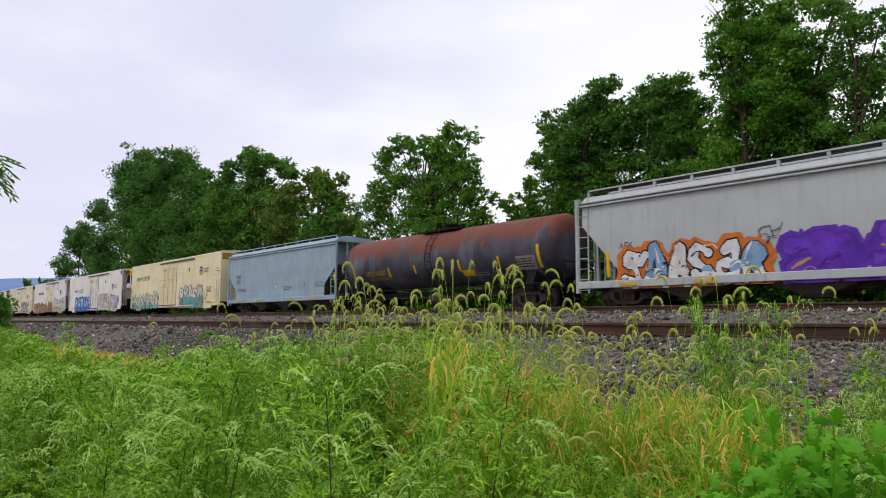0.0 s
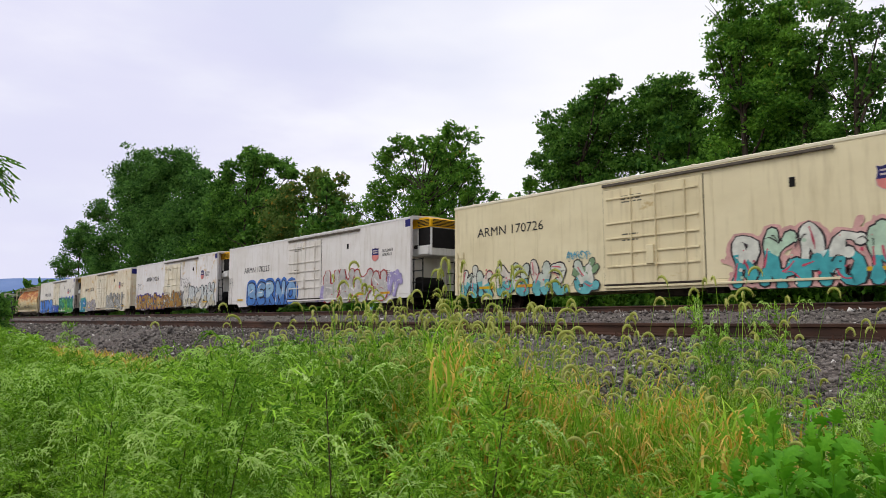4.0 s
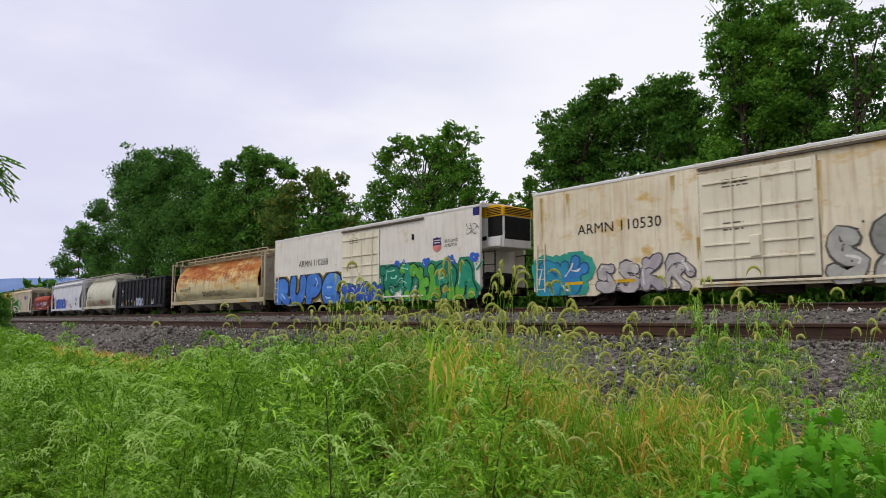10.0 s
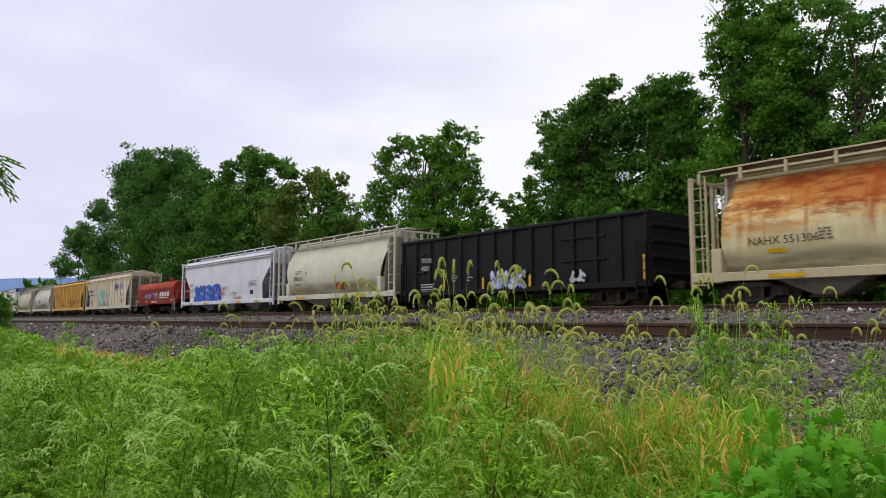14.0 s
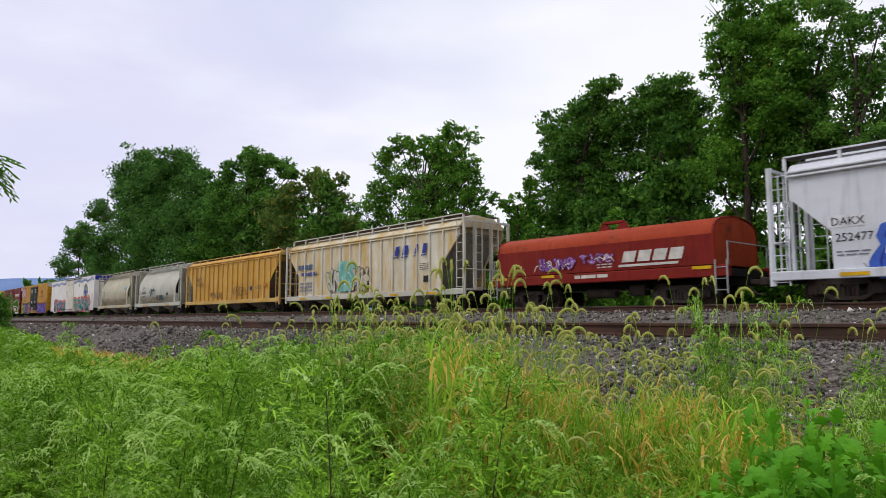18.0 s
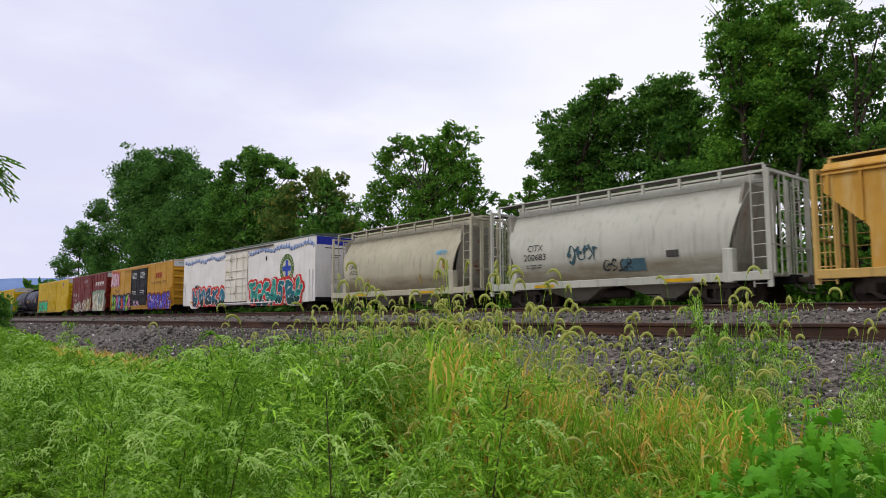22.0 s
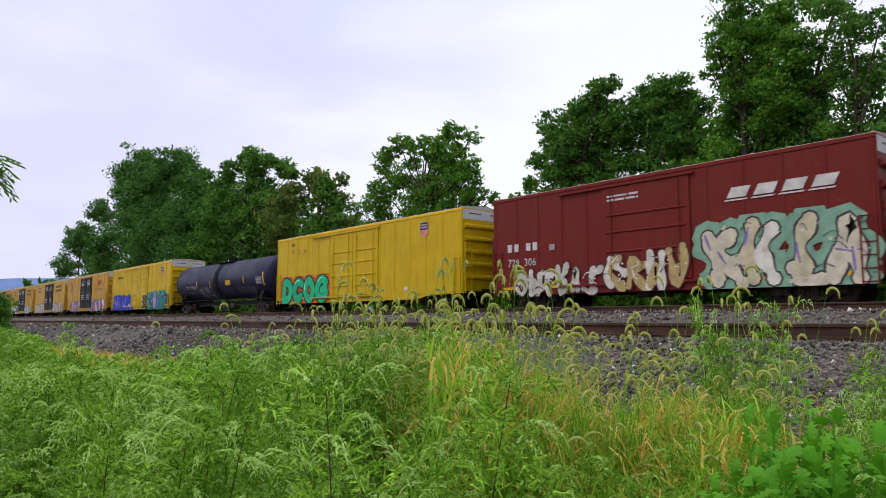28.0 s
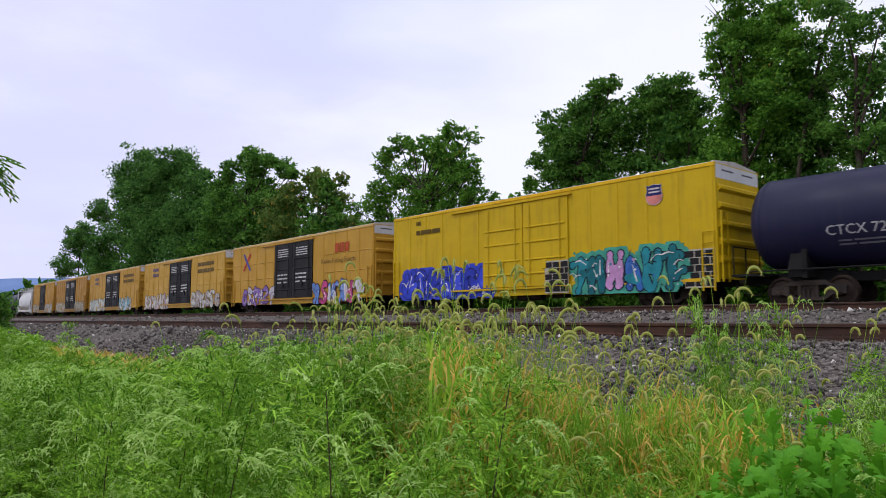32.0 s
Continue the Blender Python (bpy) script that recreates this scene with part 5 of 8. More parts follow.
def reach(n):
    i = [o[0] for o in ORDER].index(n)
    a, b = SPAN[n]
    g = []
    if i > 0:
        g.append(ORDER[i - 1][1] - b)
    if i < len(ORDER) - 1:
        g.append(a - ORDER[i + 1][2])
    return (b - a) / 2 + max(0.25, min(g) / 2 + 0.1)


W_BLACK, W_WHITE = "26262a", "dcdad6"



def slab_letters(car, spans, z0, z1, colour, yside, lean=0.25, off=0.03, under=0.0):
    """A company's name, as plain slanted blocks of its colour; under: the thickness of a bar below them."""
    m = Mesh()
    for a, b in spans:
        d = lean * (z1 - z0)
        m.add([(a, yside(z0) - off, z0), (b, yside(z0) - off, z0), (b + d, yside(z1) - off, z1), (a + d, yside(z1) - off, z1)], [(0, 1, 2, 3)])
        if under:
            m.add([(a - 0.1, yside(z0) - off, z0 - 2 * under), (b + 0.02, yside(z0) - off, z0 - 2 * under), (b + 0.06, yside(z0) - off, z0 - under), (a - 0.06, yside(z0) - off, z0 - under)], [(0, 1, 2, 3)])
    return part("company_mark", m, spray(colour), car, "plain slanted blocks of a company mark")


def disc(m, x, z, r, yside, off, slot, n=24, r0=0.0):
    ring = [(x + r * math.cos(2 * math.pi * i / n), z + r * math.sin(2 * math.pi * i / n)) for i in range(n)]
    m.add([(a, yside(b) - off, b) for a, b in ring], [tuple(range(n))], slot)


def red_disc(car, x, z, r, yside):
    m = Mesh()
    disc(m, x, z, r, yside, 0.014, 0)
    disc(m, x, z, r * 0.72, yside, 0.018, 1)
    m.add([(x + a * r, yside(z) - 0.022, z + b * r) for a, b in ((-0.5, -0.4), (-0.4, -0.5), (0.5, 0.4), (0.4, 0.5))], [(0, 1, 2, 3)], 0)
    return part("round_sign", m, [spray("b0343a"), spray("d8d8d8")], car, "small red and white round sign")


def reefer_marks(car, text, tx, tz, tw, sx, sz, bx, bz):
    """Number, shield and slogan of a refrigerator car."""
    letters(car, text, tx, tz, 0.42, W_BLACK, flat_side, wide=tw)
    shield(car, sx, sz, 0.62, 0.72, flat_side)
    letters(car, "BUILDING\nAMERICA", bx, bz + 0.02, 0.16, "45433f", flat_side, shear=0.15)


# pale grey hopper with the purple piece
car, ys = hopper_flat("covered_hopper", "pale grey covered hopper with sprayed orange and purple pieces", size("aex"), reach("aex"), "adb1b3", shift=1, curved=0.05, slope=1.9, zlo=1.5, zhi=3.3, top_in=0.25)
place(car, "aex")
letters(car, "AEX", -6.74, 2.26, 0.24, "3a4450", ys)
bars(car, -6.74, 1.9, 1.0, 1, "4a5058", ys, 0.2)
bars(car, -6.7, 1.55, 0.9, 4, "70767a", ys)
graffiti(car, -6.56, -1.0, 0.76, 2.2, ("d8dadc", "7f9fc0", "d8d4cf", "8fabc6"), "1c1e24", "d0702a", ys, 3, 6, thick=0.30, under="e0ddd8", fade=0.3, glow=2.4)
graffiti(car, -0.5, 7.6, 0.74, 2.15, ("6a38b8", "5e30a8", "7442c0"), "5a2c9c", "6434ac", ys, 4, 5, thick=0.62, spots="b8944a", glow=1.7)
tag_scrawl(car, -1.4, -0.6, 2.1, 2.6, "5b5e60", ys, 5)
patch(car, -7.35, -7.2, 1.2, 2.2, M_YELLOWTAPE, ys, 0.012, "yellow_mark")

# rusty tank car
k = Mat("rusted_tank_paint", 0.6, 0, 0.2)
h = k.height()
streak = k.noise(1.0, (1.3, 1, 0.6), 7, 0.65, 2.0)
drip = k.noise(1.1, (1.4, 0.6, 0.12), 4, 0.6, 6.0)
c = k.mix(k.ramp(k.noise(0.7, (1, 1, 1), 5), 0.35, 0.7), lin("35333c"), lin("575560"))
c = k.mix(k.ramp(drip, 0.52, 0.72, 0, 0.55), c, lin("7d7f8e"))
n1 = k.nt.nodes.new("ShaderNodeMath")
n1.operation = "ADD"
k.link(k.ramp(h, 2.0, 3.9), n1.inputs[0])
k.link(k.ramp(streak, 0.3, 0.75, -0.4, 0.4), n1.inputs[1])
c = k.mix(k.ramp(n1.outputs[0], 0.42, 0.74, 0, 0.92), c, lin("6e3a2a"))
k.base(k.mix(k.ramp(k.noise(2.2, (1, 1, 1), 8, 0.7), 0.55, 0.7, 0, 0.5), c, lin("3a241e")))
k.bump(k.noise(25), 0.15, 0.01)
M_RUSTTANK = k.m
car, ys = tank_car("tank_car", "dark grey tank car with a broad rust-brown top", size("utlx"), reach("utlx"), M_RUSTTANK)
place(car, "utlx")
letters(car, "UTLX 64567", -5.75, 2.0, 0.26, "b8931e", ys, 0.02, bold=0.004)
for x0, x1, z0, z1 in ((-7.0, -6.85, 1.5, 2.6), (-3.61, -3.45, 1.9, 2.35), (-1.32, -1.18, 1.95, 2.4), (2.12, 2.27, 1.9, 2.45), (2.29, 3.12, 1.66, 1.95), (4.84, 4.96, 1.9, 2.45), (7.25, 7.42, 1.8, 2.8)):
    patch(car, x0, x1, z0, z1, M_YELLOWTAPE, ys, 0.02, "yellow_mark", n=4)
patch(car, 6.0, 7.1, 1.75, 2.35, spray("8f8d88"), ys, 0.02, "placard", n=4)
bars(car, 6.05, 2.2, 0.95, 4, "3a3a3e", ys, 0.05, 0.06, 0.035)
patch(car, 5.17, 5.69, 1.58, 1.9, spray("c6c6c4"), ys, 0.02, "placard", n=3)
patch(car, 5.24, 5.62, 1.64, 1.84, spray("54545a"), ys, 0.03, "placard_field", n=3)
bars(car, -5.6, 1.85, 2.2, 2, "8a7430", ys, 0.04, 0.05, 0.02, 4)
bars(car, 3.2, 1.75, 0.9, 2, "8a8a8c", ys, 0.05, 0.05, 0.02, 5)

# pale blue-grey hopper
car, ys = hopper_flat("covered_hopper", "pale blue-grey covered hopper with dark end openings", size("tgsx"), reach("tgsx"), "93a8b6", shift=2, peak=4.65, eave=4.3, slope=1.35, top_in=0.12, zlo=1.75, zhi=2.75, dirty=0.4)
place(car, "tgsx")
letters(car, "TGSX", -6.4, 2.62, 0.27, W_BLACK, ys)
letters(car, "1072", -6.35, 2.26, 0.27, W_BLACK, ys)
for x, z in ((-3.8, 1.82), (0.1, 1.84), (3.9, 1.87)):
    red_disc(car, x, z, 0.17, ys)
bars(car, -5.95, 1.8, 1.4, 3, "566068", ys)
bars(car, 1.2, 1.75, 1.1, 3, "566068", ys, seed=4)
bars(car, 5.3, 1.9, 1.1, 5, "7c868c", ys, 0.035, 0.04, seed=5)
tag_scrawl(car, 1.0, 1.5, 2.15, 2.35, "7d8a94", ys, 6, wid=0.02)

# refrigerator cars
car = place(reefer("refrigerator_car", "cream refrigerator car with an ochre end band", size("r726"), reach("r726"), "e2d6b0", shift=3, end="panel", panel="a97f2c", door=(-2.42, 1.54), cap="e0d8bc", door_colour="e0d3ac"), "r726")
reefer_marks(car, "ARMN 170726", -9.68, 3.38, 1.15, 7.3, 3.25, 7.9, 3.65)
graffiti(car, -10.7, -3.0, 0.62, 1.95, ("d8d8c8", "c8d0c0", "dcd4c4"), "3a3436", "", flat_side, 11, 7, thick=0.26, under="6ab4b6", spots="cf6a74")
graffiti(car, 2.6, 7.7, 0.6, 2.35, ("dfe0d2", "bcd8bc", "cfe0d6"), "3a3436", "d8a8a0", flat_side, 12, 5, thick=0.34, spots="c8566a", under="4aaaae", fade=0.5, glow=1.9)
graffiti(car, -4.1, -3.0, 1.2, 1.9, ("7d9a72",), "4a4a44", "", flat_side, 13, 1)
tag_scrawl(car, 10.2, 11.1, 3.05, 3.7, "3d3b36", flat_side, 14)
tag_scrawl(car, 8.3, 8.9, 1.2, 1.9, "3d3b36", flat_side, 15)
tag_scrawl(car, 10.0, 10.8, 1.3, 1.9, "7fa08c", flat_side, 16, wid=0.05)
tag_scrawl(car, -4.4, -3.2, 2.0, 2.3, "63aac0", flat_side, 17, wid=0.05)

car = place(reefer("refrigerator_car", "white refrigerator car with blue and grey-red sprayed pieces", size("r225"), reach("r225"), "e2ded9", shift=4, end="unit", door=(-1.71, 2.28), door_colour="dfdad2"), "r225")
reefer_marks(car, "ARMN 170225", -8.64, 2.95, 1.15, 8.2, 2.82, 8.85, 3.25)
graffiti(car, -7.85, -0.6, 0.62, 2.2, ("8fb4d4", "7ea4cc", "9abcd6"), "231f38", "3f72c0", flat_side, 21, 5, "BERNO", thick=0.27, under="4a7ec4", fade=0.35, glow=2.1, off=0.06)
graffiti(car, 2.8, 9.6, 0.62, 2.3, ("c2beb8", "cbc6bf", "b8b4ae"), "a83a3a", "", flat_side, 22, 4, thick=0.36)
graffiti(car, 1.7, 3.0, 0.7, 1.5, ("a79cc8",), "b2a6d0", "", flat_side, 23, 2, thick=0.4)
graffiti(car, 9.0, 10.6, 0.85, 2.1, ("a79cc8",), "a79cc8", "", flat_side, 24, 2, thick=0.4)
tag_scrawl(car, -11.2, -10.5, 2.1, 2.7, "44444a", flat_side, 25)

car = place(reefer("refrigerator_car", "white refrigerator car with ochre and white sprayed pieces", size("r219"), reach("r219"), "e4e1de", shift=5, end="unit", door=(-1.68, 2.08), rust=0.12), "r219")
reefer_marks(car, "ARMN 110219", -6.9, 3.24, 1.0, 7.2, 2.92, 7.7, 3.32)
graffiti(car, -10.0, -1.7, 0.58, 1.9, ("b8893a", "c79a4c", "a87a34"), "2c3a4c", "5c4a90", flat_side, 31, 9, thick=0.30, spots="7fc0d4", glow=2.0)
graffiti(car, -1.5, 2.9, 0.7, 1.95, ("b08238", "a2762f", "c09a50"), "4a4458", "", flat_side, 32, 5, off=0.12, thick=0.30, spots="7fc0d4")
graffiti(car, 3.15, 9.7, 0.62, 2.45, ("d9d4c8", "cdd2d0"), "3a3e44", "", flat_side, 33, 5, thick=0.36, under="c6bda4")
for x, z, ln, sd in ((2.75, 4.6, 1.5, 1), (3.1, 4.62, 0.8, 2), (5.9, 4.6, 2.0, 3), (2.2, 2.2, 0.9, 4), (-1.9, 2.6, 1.2, 5)):
    rust_runs(car, x, z, ln, flat_side, sd, 0.2)
tag_scrawl(car, 2.3, 4.6, 2.4, 3.1, "4a4a4c", flat_side, 34)
tag_scrawl(car, -9.6, -8.3, 2.5, 3.1, "50505a", flat_side, 35)

car = place(reefer("refrigerator_car", "stained cream refrigerator car with grey sprayed piece, blue end band", size("r530"), reach("r530"), "e6dcc2", shift=6, end="panel", rust=0.36, door=(-2.29, 1.38), dirty=0.45), "r530")
reefer_marks(car, "ARMN 110530", -7.7, 2.95, 1.08, 6.4, 2.92, 7.0, 3.3)
graffiti(car, -9.9, -7.4, 0.6, 2.05, ("2f8fae", "3f86c4"), "2a5a8a", "3aa08e", flat_side, 41, 2, thick=0.5)
graffiti(car, -6.7, -2.8, 0.62, 1.75, ("b3aaae", "c0b8b4"), "54505c", "", flat_side, 42, 4, thick=0.34)
graffiti(car, 1.6, 8.0, 0.66, 2.4, ("a8a7a0", "b4b2aa", "96958e"), "55554f", "", flat_side, 43, 5, thick=0.42)
bars(car, 7.6, 1.15, 0.5, 3, "33405c", flat_side, 0.08, 0.05)
for x, z, ln, sd in ((-9.6, 4.7, 2.6, 1), (-8.2, 4.7, 1.3, 2), (-3.4, 4.7, 0.9, 3), (-2.45, 2.4, 1.4, 4), (1.5, 4.4, 3.2, 5), (4.2, 4.6, 1.2, 6), (8.6, 4.7, 1.6, 7)):
    rust_runs(car, x, z, ln, flat_side, sd, 0.24)

car = place(reefer("refrigerator_car", "white refrigerator car with blue and green sprayed pieces", size("r288"), reach("r288"), "e4e0d6", shift=7, end="unit", door=(-1.53, 2.09), rust=0.1), "r288")
reefer_marks(car, "ARMN 110288", -6.85, 2.93, 1.02, 7.15, 2.94, 7.7, 3.32)
graffiti(car, -9.9, -1.75, 0.6, 2.2, ("4a86da", "5692e2", "467ed2"), "141a26", "8a7c34", flat_side, 57, 4, "RUPE", thick=0.46, spots="a8ccf0", glow=1.75, under="3f74c8", fade=0.3)
graffiti(car, 2.5, 10.15, 0.6, 2.3, ("1f8468", "2a9678", "67b43c"), "12342e", "2c8a6a", flat_side, 52, 5, thick=0.42, spots="9fe0c0", under="67b43c", fade=0.3, glow=1.9)
graffiti(car, -1.4, 2.4, 0.62, 1.5, ("3c62c4", "2f54b4"), "2a4494", "2c7a5c", flat_side, 53, 4, off=0.12, thick=0.42, glow=1.7)
tag_scrawl(car, 9.3, 10.1, 3.6, 4.1, "3a3a3c", flat_side, 54)
for i, x in enumerate((3.6, 4.2, 6.1, 7.9, 9.6)):
    graffiti(car, x, x + 0.5, 2.25, 2.6, ("3b66c8",), "3b66c8", "", flat_side, 55 + i, 1, thick=0.6)

# rust-streaked barrel hopper
k = Mat("rust_streaked_cream", 0.6, 0, 0.15)
h = k.height()
c = k.mix(k.ramp(k.noise(0.6, (0.5, 1, 2.0), 5), 0.35, 0.7), lin("dccfa2"), lin("c2b890"))
cloud = k.noise(0.8, (0.42, 0.8, 1.9), 8, 0.68, 4.0)
n1 = k.nt.nodes.new("ShaderNodeMath")
n1.operation = "ADD"
k.link(k.ramp(h, 1.5, 3.3), n1.inputs[0])
k.link(k.ramp(cloud, 0.32, 0.68, -0.5, 0.5), n1.inputs[1])
c = k.mix(k.ramp(n1.outputs[0], 0.40, 0.85, 0, 0.75), c, lin("d09a3e"))
c = k.mix(k.ramp(n1.outputs[0], 0.76, 1.1, 0, 0.8), c, lin("aa5c18"))
blots = k.noise(1.0, (0.6, 1, 1.8), 9, 0.72, 6.0)
c = k.mix(k.times(k.ramp(blots, 0.47, 0.58, 0, 0.9), k.ramp(h, 2.2, 3.0)), c, lin("8a3a0c"))
c = k.mix(k.times(k.ramp(k.noise(1.0, (2.4, 1, 0.16), 5, 0.6, 8.0), 0.52, 0.64, 0, 0.75), k.ramp(h, 1.7, 2.8)), c, lin("9c4812"))
c = k.mix(k.times(k.ramp(k.noise(1.4, (1.8, 1, 0.3), 6, 0.6, 2.0), 0.56, 0.66, 0, 0.5), k.ramp(h, 3.4, 2.2)), c, lin("e2d6aa"))
c = k.mix(k.times(k.ramp(k.noise(0.9, (0.4, 1, 2.4), 6, 0.6, 12.0), 0.36, 0.6, 0.2, 0.85), k.ramp(h, 2.0, 1.5)), c, lin("78725a"))
k.base(c)
k.bump(k.noise(30), 0.12, 0.01)
car, ys = hopper_round("covered_hopper", "cream barrel-sided hopper streaked with orange rust", size("nahx"), reach("nahx"), "cfc39a", shift=8, bays=4, rail_colour="bcae8c", slope=1.05, top_in=1.15, body=k.m, eave=4.3, peak=4.6,
                       bulge=0.72)
place(car, "nahx")
letters(car, "NAHX 551306", -7.2, 1.97, 0.26, "55503f", ys, 0.02)
bars(car, -5.0, 2.3, 0.4, 4, "7a745f", ys, 0.05, 0.05, 0.02)
tag_scrawl(car, -2.3, 2.6, 1.5, 1.85, "57503c", ys, 61, 0.03, 0.06)
patch(car, 8.0, 8.4, 1.5, 2.05, M_YELLOWTAPE, ys, 0.02, "yellow_mark", n=3)
patch(car, 4.4, 5.0, 1.85, 2.0, M_YELLOWTAPE, ys, 0.02, "yellow_mark")
patch(car, -6.6, -6.0, 1.7, 1.82, M_YELLOWTAPE, ys, 0.02, "yellow_mark")

# gondola
car = place(gondola("gondola", "black high-sided gondola car with white stencils", size("gon"), reach("gon")), "gon")
letters(car, "TFOX", -5.8, 2.43, 0.24, W_WHITE, flat_side, 0.01)
letters(car, "4521", -5.78, 2.04, 0.24, W_WHITE, flat_side, 0.01)
bars(car, -5.8, 1.3, 1.0, 4, "b9b8b6", flat_side, 0.06, 0.06)
for x0, z0, z1 in ((-4.05, 1.05, 1.55), (-1.3, 1.0, 1.5), (7.28, 1.05, 1.98), (1.6, 1.0, 1.5)):
    patch(car, x0, x0 + 0.13, z0, z1, M_YELLOWTAPE, flat_side, 0.014, "reflective_strip")
graffiti(car, -0.7, 1.45, 0.95, 1.7, ("c8cbe0", "9aa6d0"), "6a78b0", "", flat_side, 71, 4, thick=0.3)
graffiti(car, 3.85, 4.6, 1.05, 1.5, ("b4bcb8",), "7c8a90", "", flat_side, 72, 2, thick=0.26)
tag_scrawl(car, -3.4, -3.0, 1.4, 1.7, "b8c0d4", flat_side, 73)
tag_scrawl(car, -2.4, -2.0, 1.4, 1.7, "b8c0d4", flat_side, 74)

# cream two-bay hopper, then the white one with the blue piece
car, ys = hopper_round("covered_hopper", "cream barrel-sided two-bay hopper", size("c681"), reach("c681"), "c8c5b0", shift=9)
place(car, "c681")
letters(car, "CITX", -4.3, 2.47, 0.28, W_BLACK, ys, 0.02)
letters(car, "200681", -4.5, 2.08, 0.28, W_BLACK, ys, 0.02, wide=1.1)
bars(car, -4.45, 1.85, 0.9, 2, "7c7a70", ys, 0.05, 0.05, 0.02)
patch(car, -3.0, -2.75, 2.4, 2.6, spray("a9a79a"), ys, 0.02)
graffiti(car, 0.6, 1.5, 1.35, 1.75, ("b4483c",), "a03a34", "", ys, 81, 3, thick=0.25)
bars(car, -4.8, 1.4, 1.4, 1, "b9922c", ys, 0.12, 0.1, 0.02)

car, ys = hopper_flat("covered_hopper", "white covered hopper with a blue sprayed piece", size("dakx"), reach("dakx"), "d2d4da", shift=10, curved=0.06, eave=4.15, peak=4.65, slope=1.8, top_in=0.62, zlo=2.2, zhi=3.35, under="a0a1a6")
place(car, "dakx")
patch(car, -6.9, -5.9, 2.3, 2.66, spray("dcdcde"), ys, 0.012, "name_field")
letters(car, "DAKX", -6.82, 2.36, 0.24, W_BLACK, ys, 0.02)
letters(car, "252477", -6.72, 1.88, 0.25, W_BLACK, ys, 0.014)
bars(car, -6.7, 1.55, 0.9, 2, "80828a", ys)
graffiti(car, -5.4, -0.5, 0.78, 2.15, ("3c5cc0", "4a72d0", "5f8ad8"), "2c3a90", "4468c4", ys, 91, 5, thick=0.44)
for i, (a, b, z0, z1) in enumerate(((-0.6, 0.9, 1.85, 2.15), (-0.6, 0.6, 1.45, 1.75), (2.0, 3.4, 1.1, 1.3))):
    tag_scrawl(car, a, b, z0, z1, "c4564e", ys, 92 + i, wid=0.05)
bars(car, 4.7, 2.35, 1.3, 5, "6e7076", ys, 0.04, 0.05, seed=9)
patch(car, 4.94, 5.42, 1.42, 1.74, spray("2c2c30"), ys)
bars(car, 1.4, 1.6, 1.3, 3, "7c7e84", ys, 0.04, 0.05, seed=8)

# coil car
car, ys = coil_car("coil_car", "rust-red coil car with a rounded hood", size("coil"), reach("coil"))
place(car, "coil")
slab_letters(car, ((1.45, 2.0), (2.12, 2.65), (2.77, 3.3), (3.42, 3.95)), 1.72, 2.13, "d6cfc6", flat_side, 0.3)
slab_letters(car, ((1.3, 3.8),), 1.55, 1.64, "d6cfc6", flat_side, 0.3)
graffiti(car, -2.7, -0.8, 1.55, 2.05, ("9c6ab8", "8a5aa4"), "6a3a6c", "", flat_side, 95, 5, thick=0.22)
graffiti(car, -0.5, 1.0, 1.75, 2.1, ("a878bc",), "7a4478", "", flat_side, 96, 4, thick=0.22)
bars(car, 0.3, 1.68, 0.7, 2, "c8c0b8", flat_side, 0.05, 0.06)
bars(car, -0.8, 1.2, 1.6, 1, "d6cfc6", flat_side, 0.13, 0.1, 0.03)
tape(car, (-4.9, -2.2, 4.7), 1.3, flat_side, 0.11, 0.7)

# stained hopper with blue letters
k = Mat("rust_washed_white", 0.6, 0, 0.15)
c = k.mix(k.ramp(k.noise(0.5, (1, 1, 1), 5), 0.35, 0.7), lin("d8d3c2"), lin("bdb8a6"))
run = k.noise(1.3, (1.0, 1, 0.22), 6, 0.66, 3.0)
c = k.mix(k.ramp(run, 0.38, 0.62, 0, 0.85), c, lin("c09a48"))
k.base(k.mix(k.ramp(k.noise(2.0, (1.2, 1, 0.35), 6, 0.7, 5.0), 0.6, 0.74, 0, 0.6), c, lin("8f6228")))
k.bump(k.noise(30), 0.12, 0.01)
car, ys = hopper_flat("covered_hopper", "pale ribbed covered hopper washed with yellow rust", size("dme"), reach("dme"), "c4c0b2", shift=11, ribs=17, slope=1.65, top_in=0.35, zlo=2.35, zhi=3.65, eave=4.1, peak=4.65, body=k.m, under="8f8c80", posts=paint("washed_white_posts", "d6d2c6", "9a8a60", 0.35, 0.05, 0.55, 3.0, "b08a44"))
place(car, "dme")
slab_letters(car, ((3.35, 3.7), (4.02, 4.45), (5.08, 5.28), (5.71, 6.0)), 2.95, 3.45, "2c3c96", flat_side, 0.25, 0.03, 0.06)
graffiti(car, -2.1, -0.85, 1.25, 2.8, ("6fb0a4", "85bfae"), "7aa89c", "8cc0b0", flat_side, 101, 1, thick=0.4)
graffiti(car, -3.6, -2.0, 1.25, 2.6, ("c4bfae",), "4c4a48", "", flat_side, 102, 2, thick=0.3)
graffiti(car, -0.8, 0.9, 1.2, 2.5, ("c0b496",), "55504a", "", flat_side, 103, 2, thick=0.3)
patch(car, 5.82, 6.25, 1.48, 1.8, spray("2c2c30"), flat_side, 0.012)
bars(car, 5.5, 2.4, 0.8, 4, "7a766c", flat_side)
bars(car, -7.1, 2.75, 1.9, 1, "56667c", flat_side, 0.3, 0.1, 0.03)
bars(car, -6.7, 2.35, 1.9, 1, "4a5488", flat_side, 0.2, 0.3, 0.03, 4)
bars(car, -6.9, 1.8, 1.6, 3, "8a8a94", flat_side, 0.12, 0.1, 0.03, 7)

